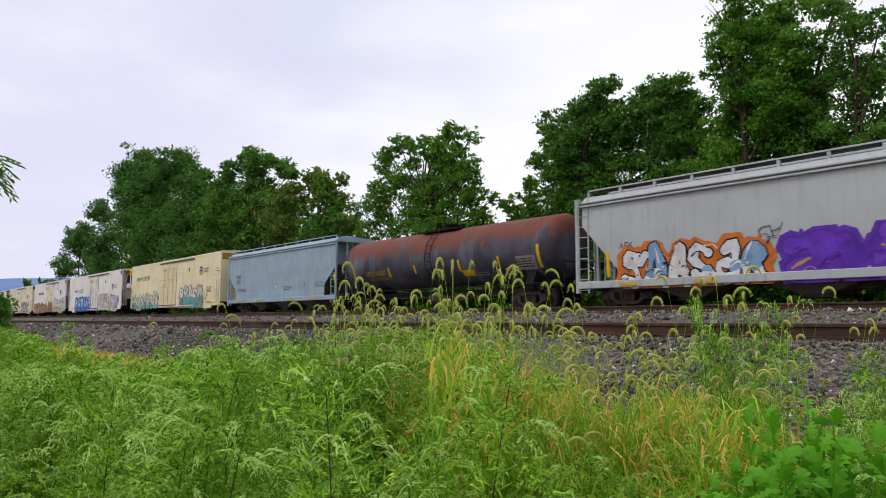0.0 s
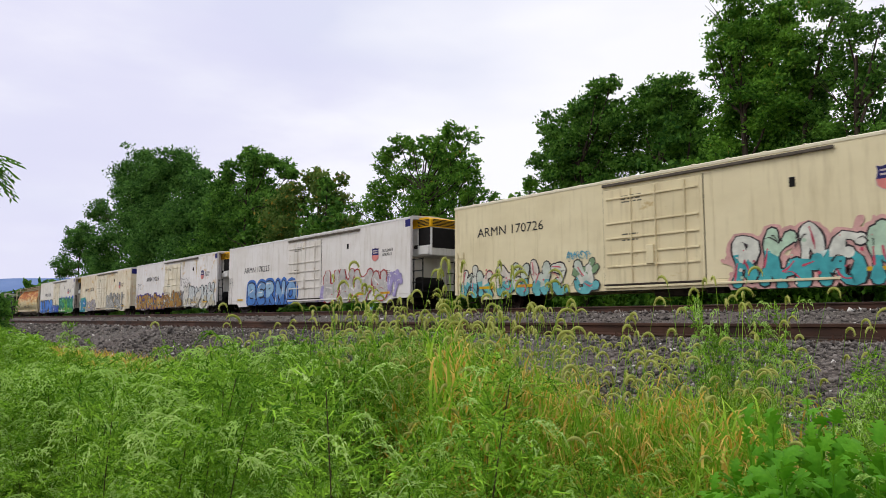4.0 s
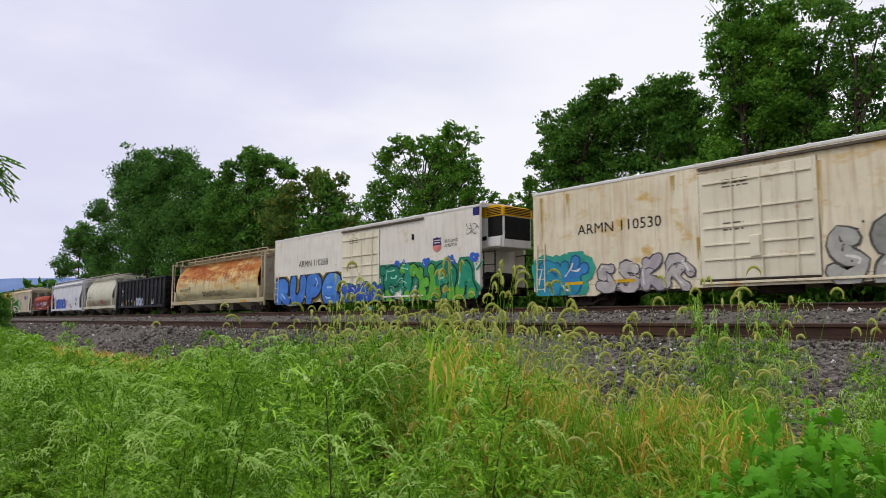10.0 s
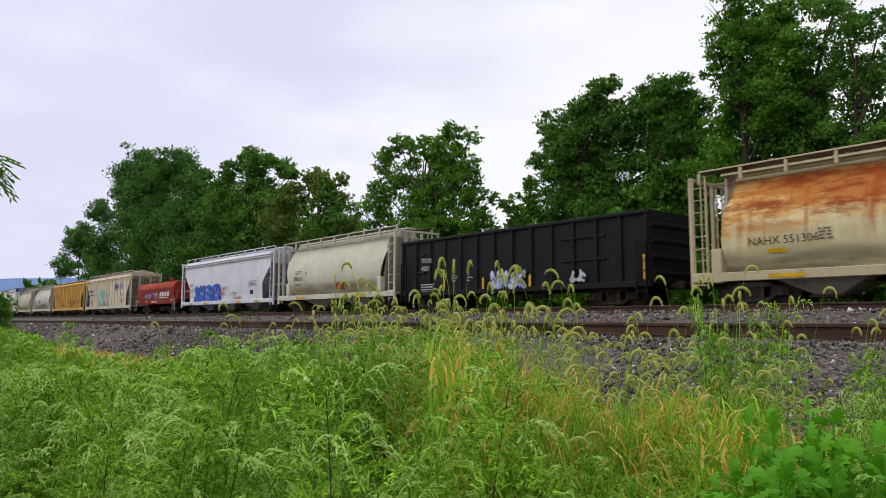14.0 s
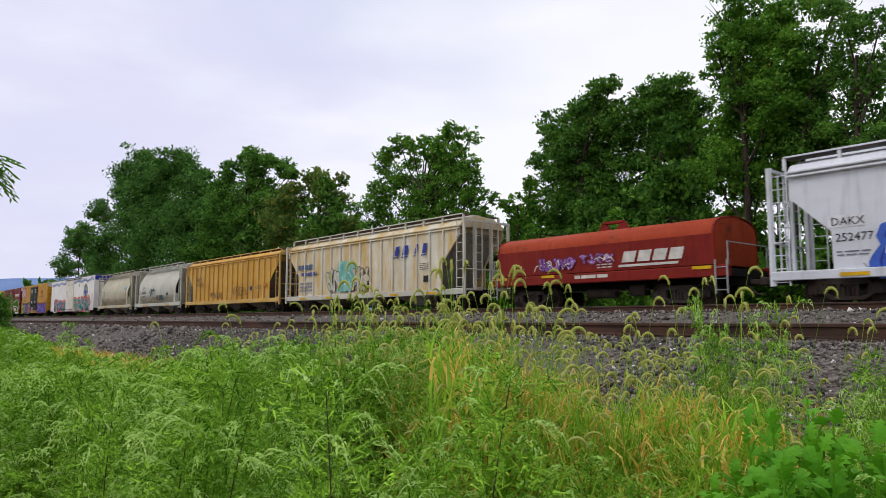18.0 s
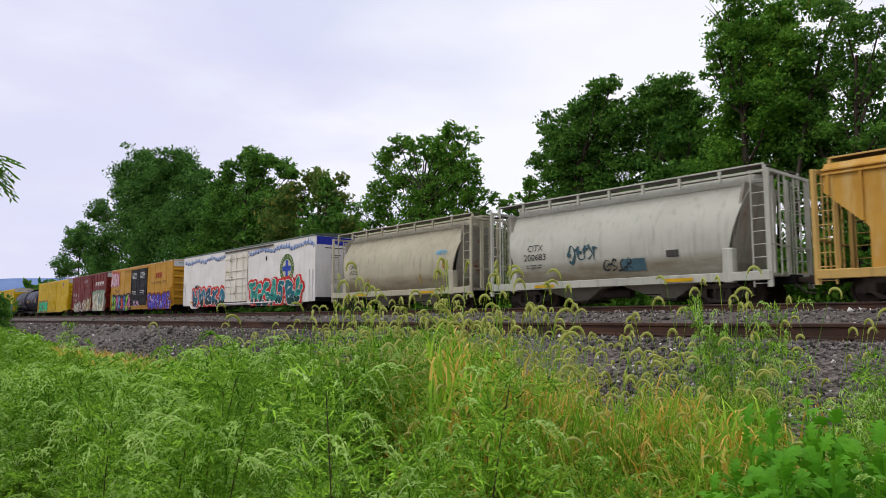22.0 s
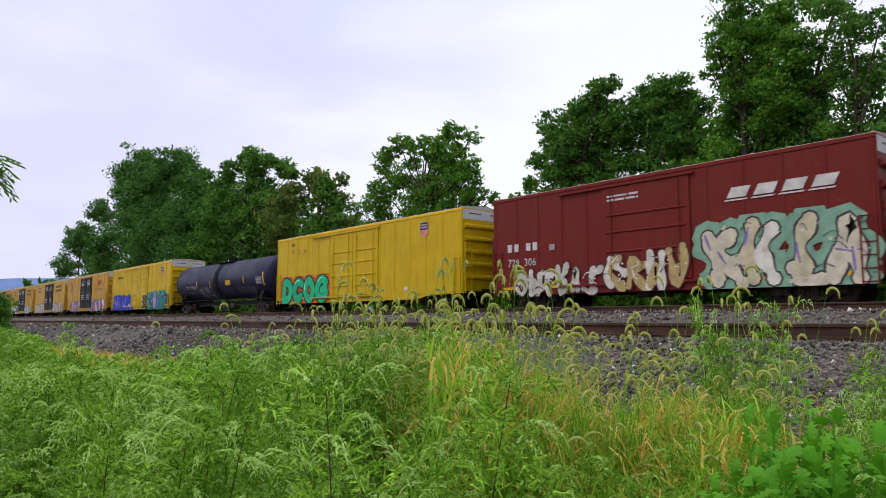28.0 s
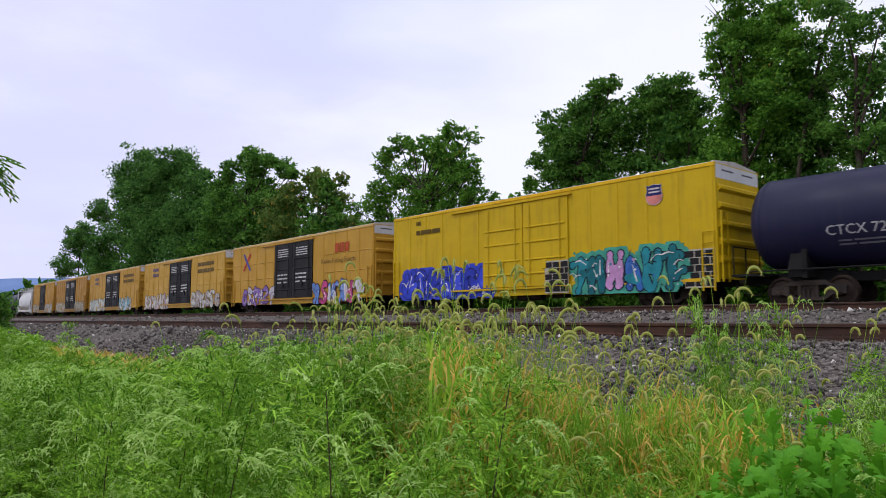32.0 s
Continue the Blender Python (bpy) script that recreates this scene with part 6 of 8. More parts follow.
# ochre hopper
k = Mat("washed_ochre", 0.6, 0, 0.15)
c = k.mix(k.ramp(k.noise(0.5, (1, 1, 1), 5), 0.35, 0.7), lin("c89a45"), lin("b28236"))
run = k.noise(1.6, (1.4, 1, 0.16), 6, 0.66, 3.0)
c = k.mix(k.ramp(run, 0.5, 0.7, 0, 0.6), c, lin("d2bd8e"))
k.base(k.mix(k.ramp(k.noise(2.0, (1.6, 1, 0.2), 6, 0.7, 5.0), 0.55, 0.72, 0, 0.6), c, lin("8a5424")))
k.bump(k.noise(30), 0.12, 0.01)
car, ys = hopper_flat("covered_hopper", "ochre ribbed covered hopper with black scrawls", size("grpx"), reach("grpx"), "c8a35c", shift=12, ribs=19, slope=1.5, top_in=0.3, zlo=2.25, zhi=3.4, eave=4.05, peak=4.4, body=k.m)
place(car, "grpx")
letters(car, "GR PX", -6.25, 2.72, 0.32, "4c4636", flat_side, 0.04)
letters(car, "94 4288", -6.2, 2.3, 0.32, "4c4636", flat_side, 0.04)
tag_scrawl(car, -3.1, -0.7, 1.3, 1.7, "4a4234", flat_side, 111, 0.045, 0.05)
tag_scrawl(car, 1.3, 3.8, 1.4, 2.0, "3c3830", flat_side, 112, 0.045, 0.055)
patch(car, 4.12, 4.5, 1.7, 1.98, spray("2f3a5c"), flat_side, 0.045)
patch(car, 6.3, 6.8, 1.9, 2.15, spray("c07a1e"), flat_side, 0.045)
bars(car, 5.0, 1.95, 1.0, 3, "8a7448", flat_side, 0.04, 0.05, 0.045)

# two pale two-bay hoppers
car, ys = hopper_round("covered_hopper", "pale grey barrel-sided two-bay hopper", size("c683"), reach("c683"), "bcbbad", shift=13)
place(car, "c683")
letters(car, "CITX", -4.1, 2.47, 0.28, W_BLACK, ys, 0.02)
letters(car, "200683", -4.3, 2.08, 0.28, W_BLACK, ys, 0.02, wide=1.1)
bars(car, -4.2, 1.85, 0.9, 2, "77756c", ys, 0.05, 0.05, 0.02)
tag_scrawl(car, -1.9, -0.5, 1.9, 2.5, "3c5a62", ys, 115, 0.03, 0.11)
tag_scrawl(car, -0.2, 1.2, 1.45, 1.85, "33383a", ys, 116, 0.034, 0.07)
patch(car, 0.7, 1.7, 1.4, 1.85, spray("54747e"), ys, 0.025, "sprayed_block", n=3)
patch(car, 2.6, 3.1, 1.8, 2.05, spray("55544e"), ys, 0.02, n=2)
car, ys = hopper_round("covered_hopper", "dusty cream barrel-sided two-bay hopper", size("gbrx"), reach("gbrx"), "b8b199", shift=14, dirty=0.5)
place(car, "gbrx")
letters(car, "GBRX", -4.3, 2.48, 0.24, "3b3a34", ys, 0.02)
letters(car, "65035", -4.26, 2.14, 0.24, "3b3a34", ys, 0.02)
bars(car, -4.2, 1.95, 0.8, 2, "8c8672", ys, 0.04, 0.05, 0.02)
tag_scrawl(car, 3.6, 4.4, 2.78, 3.0, "79b2cc", ys, 118, 0.03, 0.07)
patch(car, 4.1, 4.26, 2.1, 2.52, spray("b87a34"), ys, 0.02, "rust_mark", n=3)
for i, x in enumerate((-2.5, 2.2)):
    patch(car, x, x + 0.14, 1.45, 1.9, spray("b09448"), ys, 0.02, "yellow_mark", n=3)

# white refrigerator car with the round emblem
car = place(reefer("refrigerator_car", "white refrigerator car with red-teal pieces and round emblem", size("bnr"), reach("bnr"), "e6e2de", shift=15, end="panel", panel="2c38a8", cap="56645c", door=(-2.32, 1.44), door_colour="e2ddd0"), "bnr")
slab_letters(car, ((-8.6, -8.4), (-8.33, -8.1), (-8.03, -7.83), (-7.76, -7.6)), 2.14, 2.42, W_BLACK, flat_side, 0.0, 0.012)
m = Mesh()
disc(m, 7.55, 2.97, 0.98, flat_side, 0.010, 0, 40)
disc(m, 7.55, 2.97, 0.62, flat_side, 0.014, 1, 40)
for a, b, c, d in ((-0.17, 0.17, -0.58, 0.58), (-0.58, 0.58, -0.17, 0.17)):
    m.add([(7.55 + u, -HALF - (0.018 if a > -0.3 else 0.0195), 2.97 + v) for u, v in ((a, c), (b, c), (b, d), (a, d))], [(0, 1, 2, 3)], 2)
for i in range(26):
    if i % 7 == 0:
        continue
    t = 2 * math.pi * i / 26
    q = [(0.72, -0.05), (0.90, -0.06), (0.90, 0.03), (0.72, 0.02)]
    m.add([(7.55 + r * math.cos(t + e), -HALF - 0.018, 2.97 + r * math.sin(t + e)) for r, e in q], [(0, 1, 2, 3)], 1)
part("emblem", m, [spray("4a6a2e"), spray("c9c6a8"), spray("2f4cb8")], car, "round green emblem with a blue cross")
rnd = random.Random(9)
for a, b in ((-11.0, -2.5), (1.7, 11.0)):
    m = Mesh()
    x = a
    i = 0
    while x < b:
        w = rnd.uniform(0.16, 0.34)
        z = 4.42 + 0.10 * math.sin(x * 2.1) + rnd.uniform(-0.06, 0.06)
        hgt = rnd.uniform(0.08, 0.32)
        i += 1
        o = 0.01 + 0.0004 * (i % 9)
        m.add([(x, -HALF - o, z), (x + w * 0.5, -HALF - o, z - 0.16), (x + w, -HALF - o, z), (x + w * 0.6, -HALF - o, z + hgt), (x + w * 0.3, -HALF - o, z + 0.12)], [(0, 1, 2, 3, 4)], i % 2)
        m.add([(x, -HALF - o - 0.005, z - 0.02), (x + w * 0.5, -HALF - o - 0.005, z - 0.20), (x + w, -HALF - o - 0.005, z - 0.02), (x + w * 0.5, -HALF - o - 0.005, z - 0.11)], [(0, 1, 2, 3)], 2)
        x += w * 0.8
    part("graffiti_border", m, [spray("7f98c8"), spray("b4c0dc"), spray("34406a")], car, "blue icicle border sprayed along the top")
graffiti(car, -9.0, -2.2, 0.66, 2.05, ("2b6680", "357a90", "24566e"), "e2e0dc", "d23828", flat_side, 121, 5, thick=0.28, spots="1f2428", under="1f3038", fade=0.25, glow=2.15)
graffiti(car, 1.9, 9.6, 0.58, 2.25, ("1f8a82", "2f9c8a", "1d6f7a"), "e2e0dc", "d23828", flat_side, 122, 7, thick=0.26, under="17433f", fade=0.28, spots="1f2428", glow=2.2)

# box cars
car = place(boxcar("box_car", "ochre box car with black doors and bright pieces", size("tbox"), reach("tbox"), "bb8a26", "17171b", shift=16, posts=13), "tbox")
graffiti(car, -9.4, -6.5, 3.15, 4.65, ("d8b8c4", "e0d4d4", "c6a0b4"), "b04444", "c05a50", flat_side, 151, 4, off=0.035, thick=0.4)
letters(car, "TB OX", -7.9, 2.42, 0.36, "3c3020", flat_side, 0.035)
bars(car, -8.2, 2.0, 2.9, 1, "55401c", flat_side, 0.2, 0.1, 0.035)
letters(car, "any\nroad", -5.98, 3.7, 0.15, "4a3a1a", flat_side, 0.035)
graffiti(car, -9.1, -2.4, 0.56, 2.1, ("4a6ad0", "8cc832", "b4508a", "4a9ad0", "c43c2c"), "17171b", "1c1c22", flat_side, 152, 8, off=0.035, thick=0.4)
slab_letters(car, ((5.0, 5.5), (5.6, 6.1), (6.2, 6.7)), 3.5, 4.0, "a8481c", flat_side, 0.1, 0.036)
letters(car, "RAILCAR POOLING EXPERTS", 3.7, 2.95, 0.26, "5c451c", flat_side, 0.036, wide=0.95)
graffiti(car, 2.9, 9.2, 0.6, 1.95, ("4c3cb0", "3c58c8", "6444b8"), "2a2650", "8a4420", flat_side, 153, 7, off=0.035, thick=0.36)
bars(car, -1.9, 4.2, 1.5, 5, "c9c7c4", flat_side, 0.06, 0.06, 0.085)
bars(car, 0.6, 4.2, 1.6, 5, "c9c7c4", flat_side, 0.06, 0.06, 0.085, 3)
bars(car, -1.9, 2.4, 1.5, 3, "c9c7c4", flat_side, 0.07, 0.09, 0.085, 5)
bars(car, 0.6, 2.4, 1.5, 3, "c9c7c4", flat_side, 0.07, 0.09, 0.085, 6)
graffiti(car, -1.2, 0.6, 0.9, 1.5, ("c8a0b8",), "5a4a6a", "", flat_side, 154, 4, off=0.12, thick=0.2)

car = place(boxcar("box_car", "oxide-red box car with pale sprayed pieces", size("brown"), reach("brown"), "6c1815", "6c1815", shift=17, posts=13, doors=((-1.73, 1.95),), roof="a89088", rust=0.05), "brown")
slab_letters(car, ((3.3, 3.95), (4.2, 4.85), (5.1, 5.75), (6.0, 6.65)), 3.6, 3.95, "d2ccc6", flat_side, 0.5, 0.035, 0.05)
slab_letters(car, ((-6.9, -6.65), (-6.5, -6.25), (-5.8, -5.55), (-5.42, -5.17)), 2.52, 2.86, "cfc9c4", flat_side, 0.0, 0.035)
letters(car, "729  306", -6.9, 1.88, 0.34, "cfc9c4", flat_side, 0.035)
patch(car, -4.5, -4.2, 2.45, 2.7, spray("a89c96"), flat_side, 0.035)
bars(car, -1.5, 4.25, 1.4, 2, "c9c2bc", flat_side, 0.08, 0.07, 0.085)
graffiti(car, 2.5, 7.75, 0.64, 2.75, ("d5cab2", "dcd6ca", "cbbf9e"), "4a4248", "84ac92", flat_side, 161, 4, off=0.035, thick=0.42, spots="8a76b0")
graffiti(car, -1.6, 1.9, 0.66, 2.1, ("d6d0c4", "b8a06a"), "5a3a3c", "", flat_side, 162, 4, off=0.12, thick=0.36)
graffiti(car, -6.4, -2.0, 0.55, 1.75, ("d2cdc2", "c4bfb2"), "4a2c2a", "", flat_side, 163, 6, off=0.035, thick=0.3)

car = place(boxcar("box_car", "bright yellow box car with a green and orange piece", size("yel1"), reach("yel1"), "c8a602", "c8a602", shift=18, posts=15, doors=((-2.45, -0.02), (0.03, 2.5)), cap="dcb00a"), "yel1")
shield(car, 6.55, 3.8, 0.62, 0.74, flat_side, 0.035)
bars(car, -7.4, 4.35, 0.4, 1, "5c4a10", flat_side, 0.2, 0.1, 0.035)
for x, word in ((-7.4, "70"), (-6.62, "12"), (-5.84, "19")):
    letters(car, word, x, 3.8, 0.27, "5c4a10", flat_side, 0.035)
graffiti(car, -8.5, -2.8, 0.66, 2.15, ("2bb882", "27ac7c"), "123c30", "d0601c", flat_side, 171, 4, "DCOG", off=0.035, thick=0.36, spots="a0f0d0", glow=2.1)
patch(car, 4.9, 5.2, 1.1, 1.3, spray("d6d4d0"), flat_side, 0.035)
patch(car, -1.2, -0.9, 2.5, 2.65, spray("d6d4d0"), flat_side, 0.085)

M_DARKTANK = paint("dark_tank_paint", "20203c", "34323e", 0.4, 0, 0.45)
car, ys = tank_car("tank_car", "blue-black tank car with yellow marks", size("ctcx"), reach("ctcx"), M_DARKTANK, 1.52, 2.72, True)
place(car, "ctcx")
letters(car, "CTCX 729842", -6.6, 2.1, 0.30, "c6c4c6", ys, 0.02)
bars(car, -6.3, 1.9, 2.2, 2, "77757e", ys, 0.05, 0.06, 0.02)
graffiti(car, -3.8, -1.1, 1.3, 2.1, ("2a2a48",), "a9a7b4", "", ys, 181, 4, thick=0.3, off=0.025)
for x0, x1, z0, z1 in ((-4.05, -3.9, 2.25, 2.75), (-1.3, -1.15, 1.65, 2.7), (1.8, 2.7, 2.22, 2.6), (5.0, 5.13, 2.25, 2.75), (8.2, 8.38, 2.0, 2.95)):
    patch(car, x0, x1, z0, z1, M_YELLOWTAPE, ys, 0.02, "yellow_mark", n=4)
patch(car, 7.1, 8.1, 2.12, 2.66, spray("6f6e78"), ys, 0.02, "placard", n=4)
bars(car, 7.15, 2.5, 0.9, 4, "b4b2b8", ys, 0.05, 0.06, 0.035)
bars(car, 3.6, 1.9, 3.2, 3, "55535e", ys, 0.09, 0.05, 0.02, 3)

car = place(boxcar("box_car", "bright yellow box car with blue and teal pieces", size("yel2"), reach("yel2"), "c8a602", "c8a602", shift=19, posts=15, doors=((-2.2, 0.28), (0.33, 2.8)), cap="dcb00a"), "yel2")
shield(car, 6.82, 3.75, 0.62, 0.74, flat_side, 0.035)
bars(car, -7.2, 4.4, 0.4, 1, "5c4a10", flat_side, 0.2, 0.1, 0.035)
bars(car, -7.2, 3.9, 1.9, 1, "5c4a10", flat_side, 0.22, 0.1, 0.035)
graffiti(car, -8.2, -1.6, 0.6, 1.95, ("3848c8", "4a5ae0", "2f3cb0"), "23285c", "3a48c4", flat_side, 191, 7, off=0.035, thick=0.36)
graffiti(car, 2.95, 7.9, 0.6, 2.1, ("2a8894", "1f6c74", "c894c4", "3c6cb8"), "1c2430", "4aa08a", flat_side, 192, 6, off=0.035, thick=0.42)
for x0, x1 in ((1.6, 2.85), (7.95, 9.1)):
    m = Mesh()
    m.add([(x0, -HALF - 0.036, 0.66), (x1, -HALF - 0.036, 0.66), (x1, -HALF - 0.036, 2.0), (x0, -HALF - 0.036, 2.0)], [(0, 1, 2, 3)], 0)
    for r in range(5):
        for q in range(3):
            a = x0 + 0.02 + (q + 0.5 * (r % 2)) * (x1 - x0) / 3
            b = min(x1 - 0.02, a + (x1 - x0) / 3 - 0.04)
            if b > a:
                z = 0.72 + r * 0.25
                m.add([(a, -HALF - 0.041, z), (b, -HALF - 0.041, z), (b, -HALF - 0.041, z + 0.225), (a, -HALF - 0.041, z + 0.225)], [(0, 1, 2, 3)], 1)
    ob = part("graffiti_bricks", m, [spray("b8b0a0"), spray("1f1c1e")], car, "sprayed brick pattern")
    if x0 < 3:
        ob.location.y = -0.09

PIECES = {
    "b24": ((-7.4, -2.4, ("8a6ab0", "c8c0cc"), "3a2440"), (2.7, 8.4, ("6a8ac8", "c04a80", "d0c8d0"), "3a2030"), "purple sprayed pieces"),
    "b25": ((-9.2, -2.6, ("cfc9c0", "b8a0a0"), "5a4a44"), (3.0, 9.0, ("c8c4bc", "b0a4a0"), "55504c"), "pale sprayed pieces"),
    "b26": ((-9.0, -2.2, ("cfd0c8", "b8c0b8"), "4a5048"), (2.9, 7.2, ("7fb4c4", "c8ccc8"), "3c4c50"), "white and pale blue pieces"),
    "b27": ((-7.6, -2.5, ("a89a80", "c0b8a8"), "4a4438"), (2.7, 7.4, ("b0a890", "9a948a"), "4a4438"), "dull grey pieces"),
    "b28": ((-6.6, -2.2, ("b8b0a0",), "3a342c"), (1.6, 6.4, ("c0bab0",), "3a342c"), "dull white pieces"),
}
for i, (n, (pa, pb, words)) in enumerate(PIECES.items()):
    s = size(n) / 2
    car = place(boxcar("box_car", "ochre box car with black doors and " + words, size(n), reach(n), ("bb8f30", "c09636", "ba8e32", "a87c2c", "b08430")[i], "17171b", shift=20 + i, posts=15,
                       doors=((-2.4, 0.08), (0.12, 2.7)) if i < 4 else ((-1.9, 1.4),), cap="c9a860"), n)
    for j, (a, b, fills, line) in enumerate((pa, pb)):
        graffiti(car, a, b, 0.58, 1.85, fills, line, "", flat_side, 200 + 2 * i + j, 6, off=0.035, thick=0.36)
    if i == 0:
        slab_letters(car, ((5.3, 5.75), (5.85, 6.3), (6.4, 6.85)), 3.6, 4.15, "b04a20", flat_side, 0.1, 0.036)
        letters(car, "Railcar Pooling Experts", 3.75, 3.0, 0.3, "6a5320", flat_side, 0.036)
        m = Mesh()
        for q, sg in enumerate((1, -1)):
            m.add([(-6.8 + u, -HALF - 0.036 - 0.004 * q, 3.75 + sg * v) for u, v in ((-0.7, -0.62), (-0.4, -0.62), (0.7, 0.62), (0.4, 0.62))], [(0, 1, 2, 3)], q)
        part("cross_mark", m, [spray("c04438"), spray("4a4aa0")], car, "red and blue cross mark")
    elif i < 3:
        bars(car, 4.2, 4.0, 3.4, 2, "6a5320", flat_side, 0.3, 0.25, 0.036, 6 + i)
        bars(car, -7.0, 4.1, 1.6, 2, "6a5a70", flat_side, 0.3, 0.2, 0.036, 6 + i)
    for x, sd in ((-1.9, 7), (0.6, 8)):
        if i < 4:
            bars(car, x, 4.2, 1.5, 4, "c9c7c4", flat_side, 0.07, 0.08, 0.085, sd)
            bars(car, x, 2.5, 1.4, 3, "c9c7c4", flat_side, 0.1, 0.15, 0.085, sd + 2)
car, ys = hopper_round("covered_hopper", "white barrel-sided hopper near the train's end", size("h29"), reach("h29"), "d0d0d0", shift=26)
place(car, "h29")
car, ys = tank_car("tank_car", "dark tank car near the train's end", size("t30"), reach("t30"), M_DARKTANK)
place(car, "t30")
# ---- bearings from the standpoint ----
AHEAD = Vector((-math.cos(radians(40.3)), math.sin(radians(40.3)), 0))
ASIDE = Vector((math.sin(radians(40.3)), math.cos(radians(40.3)), 0))


def plot(bearing, ahead):
    """A place on the ground by its distance ahead of the eye and the tangent of its bearing to the right."""
    p = AHEAD * ahead + ASIDE * (ahead * bearing)
    return p.x, p.y


# ---- trees ----
def leaf_material(name, dark, light, yellow=0.0):
    k = Mat(name, 0.6, 0, 0.1)
    isl = k.island()
    c = k.mix(isl, lin(dark), lin(light))
    big = k.noise(0.35, (1, 1, 1), 3)
    c = k.mix(k.ramp(big, 0.4, 0.7, 0, 0.5), c, lin(dark))
    tuft = k.noise(1.0, (1, 1, 1.4), 3, 0.6, 5.0)
    c = k.mix(k.ramp(tuft, 0.48, 0.66, 0, 0.6), c, lin(light))
    c = k.mix(k.ramp(tuft, 0.48, 0.32, 0, 0.6), c, lin(dark))
    if yellow:
        c = k.mix(k.ramp(isl, 1 - yellow, 1 - yellow + 0.01), c, lin("9a8a3a"))
    k.base(c)
    tr = k.nt.nodes.new("ShaderNodeBsdfTranslucent")
    k.link(c, tr.inputs["Color"])
    mx = k.nt.nodes.new("ShaderNodeMixShader")
    mx.inputs[0].default_value = 0.42
    out = k.nt.nodes["Material Output"]
    k.link(k.b.outputs[0], mx.inputs[1])
    k.link(tr.outputs[0], mx.inputs[2])
    k.link(mx.outputs[0], out.inputs["Surface"])
    return k.m


M_LEAF = leaf_material("broad_leaves", "2c5a1c", "7cae3c", 0.01)
M_LEAF_DARK = leaf_material("shaded_broad_leaves", "26501e", "74a440")
M_LEAF_FAR = leaf_material("deep_green_leaves", "284e22", "6c9c46")
M_LEAF_BROWN = leaf_material("browning_leaves", "44642a", "80964a", 0.07)
k = Mat("bark", 0.95, 0, 0.1)
k.base(k.mix(k.ramp(k.noise(3, (3, 3, 0.5), 6), 0.35, 0.7), lin("2c2620"), lin("4e463c")))
k.bump(k.noise(8, (3, 3, 0.4), 5), 0.7, 0.05)
M_BARK = k.m


def leaf_cloud(rng, lumps, size, density, gap=0.5):
    """Corner points of leaf quads: each lump (x, y, z, r) is a crowd of smaller sprays, each spray a crowd of leaves."""
    out = []
    for x, y, z, r in lumps:
        ns = max(6, int(30 * density))
        d = rng.normal(size=(ns, 3))
        d /= np.linalg.norm(d, axis=1)[:, None]
        reach_out = r * (0.35 + 0.65 * rng.random((ns, 1)) ** 0.6)
        # a few thin sprays stand out of the mass and make its edge ragged
        loose = rng.random(ns) < (0.10 if size > 0.15 else 0.18)
        reach_out[loose] = r * rng.uniform(1.0, 1.28, (int(loose.sum()), 1))
        sprays = np.array((x, y, z)) + d * reach_out * np.array((1, 0.9, 0.95))
        per = max(10, int(22 * density * (r / size) ** 2 / ns))
        full = per
        for s, out_of in zip(sprays, loose):
            sr = r * rng.uniform(0.22, 0.42) * (0.55 if out_of else 1.0)
            per = max(8, full // 3) if out_of else full
            p = s + np.clip(rng.normal(size=(per, 3)), -2.2, 2.2) * sr * np.array((0.72, 0.72, 0.40))
            a = rng.normal(size=(per, 3))
            a /= np.linalg.norm(a, axis=1)[:, None]
            b = np.cross(a, rng.normal(size=(per, 3)))
            b /= np.linalg.norm(b, axis=1)[:, None]
            ln = size * (0.6 + 0.8 * rng.random((per, 1)))
            a, b = a * ln, b * ln * 0.55
            out.append(np.stack([p - a, p - 0.1 * a + b, p + a, p - 0.1 * a - b], 1))
    return np.concatenate(out).reshape(-1, 3)


def limb(m, pts, r0, r1, n=7):
    for i in range(len(pts) - 1):
        a, b = r0 + (r1 - r0) * i / (len(pts) - 1), r0 + (r1 - r0) * (i + 1) / (len(pts) - 1)
        m.tube(pts[i], pts[i + 1], a, b, n)


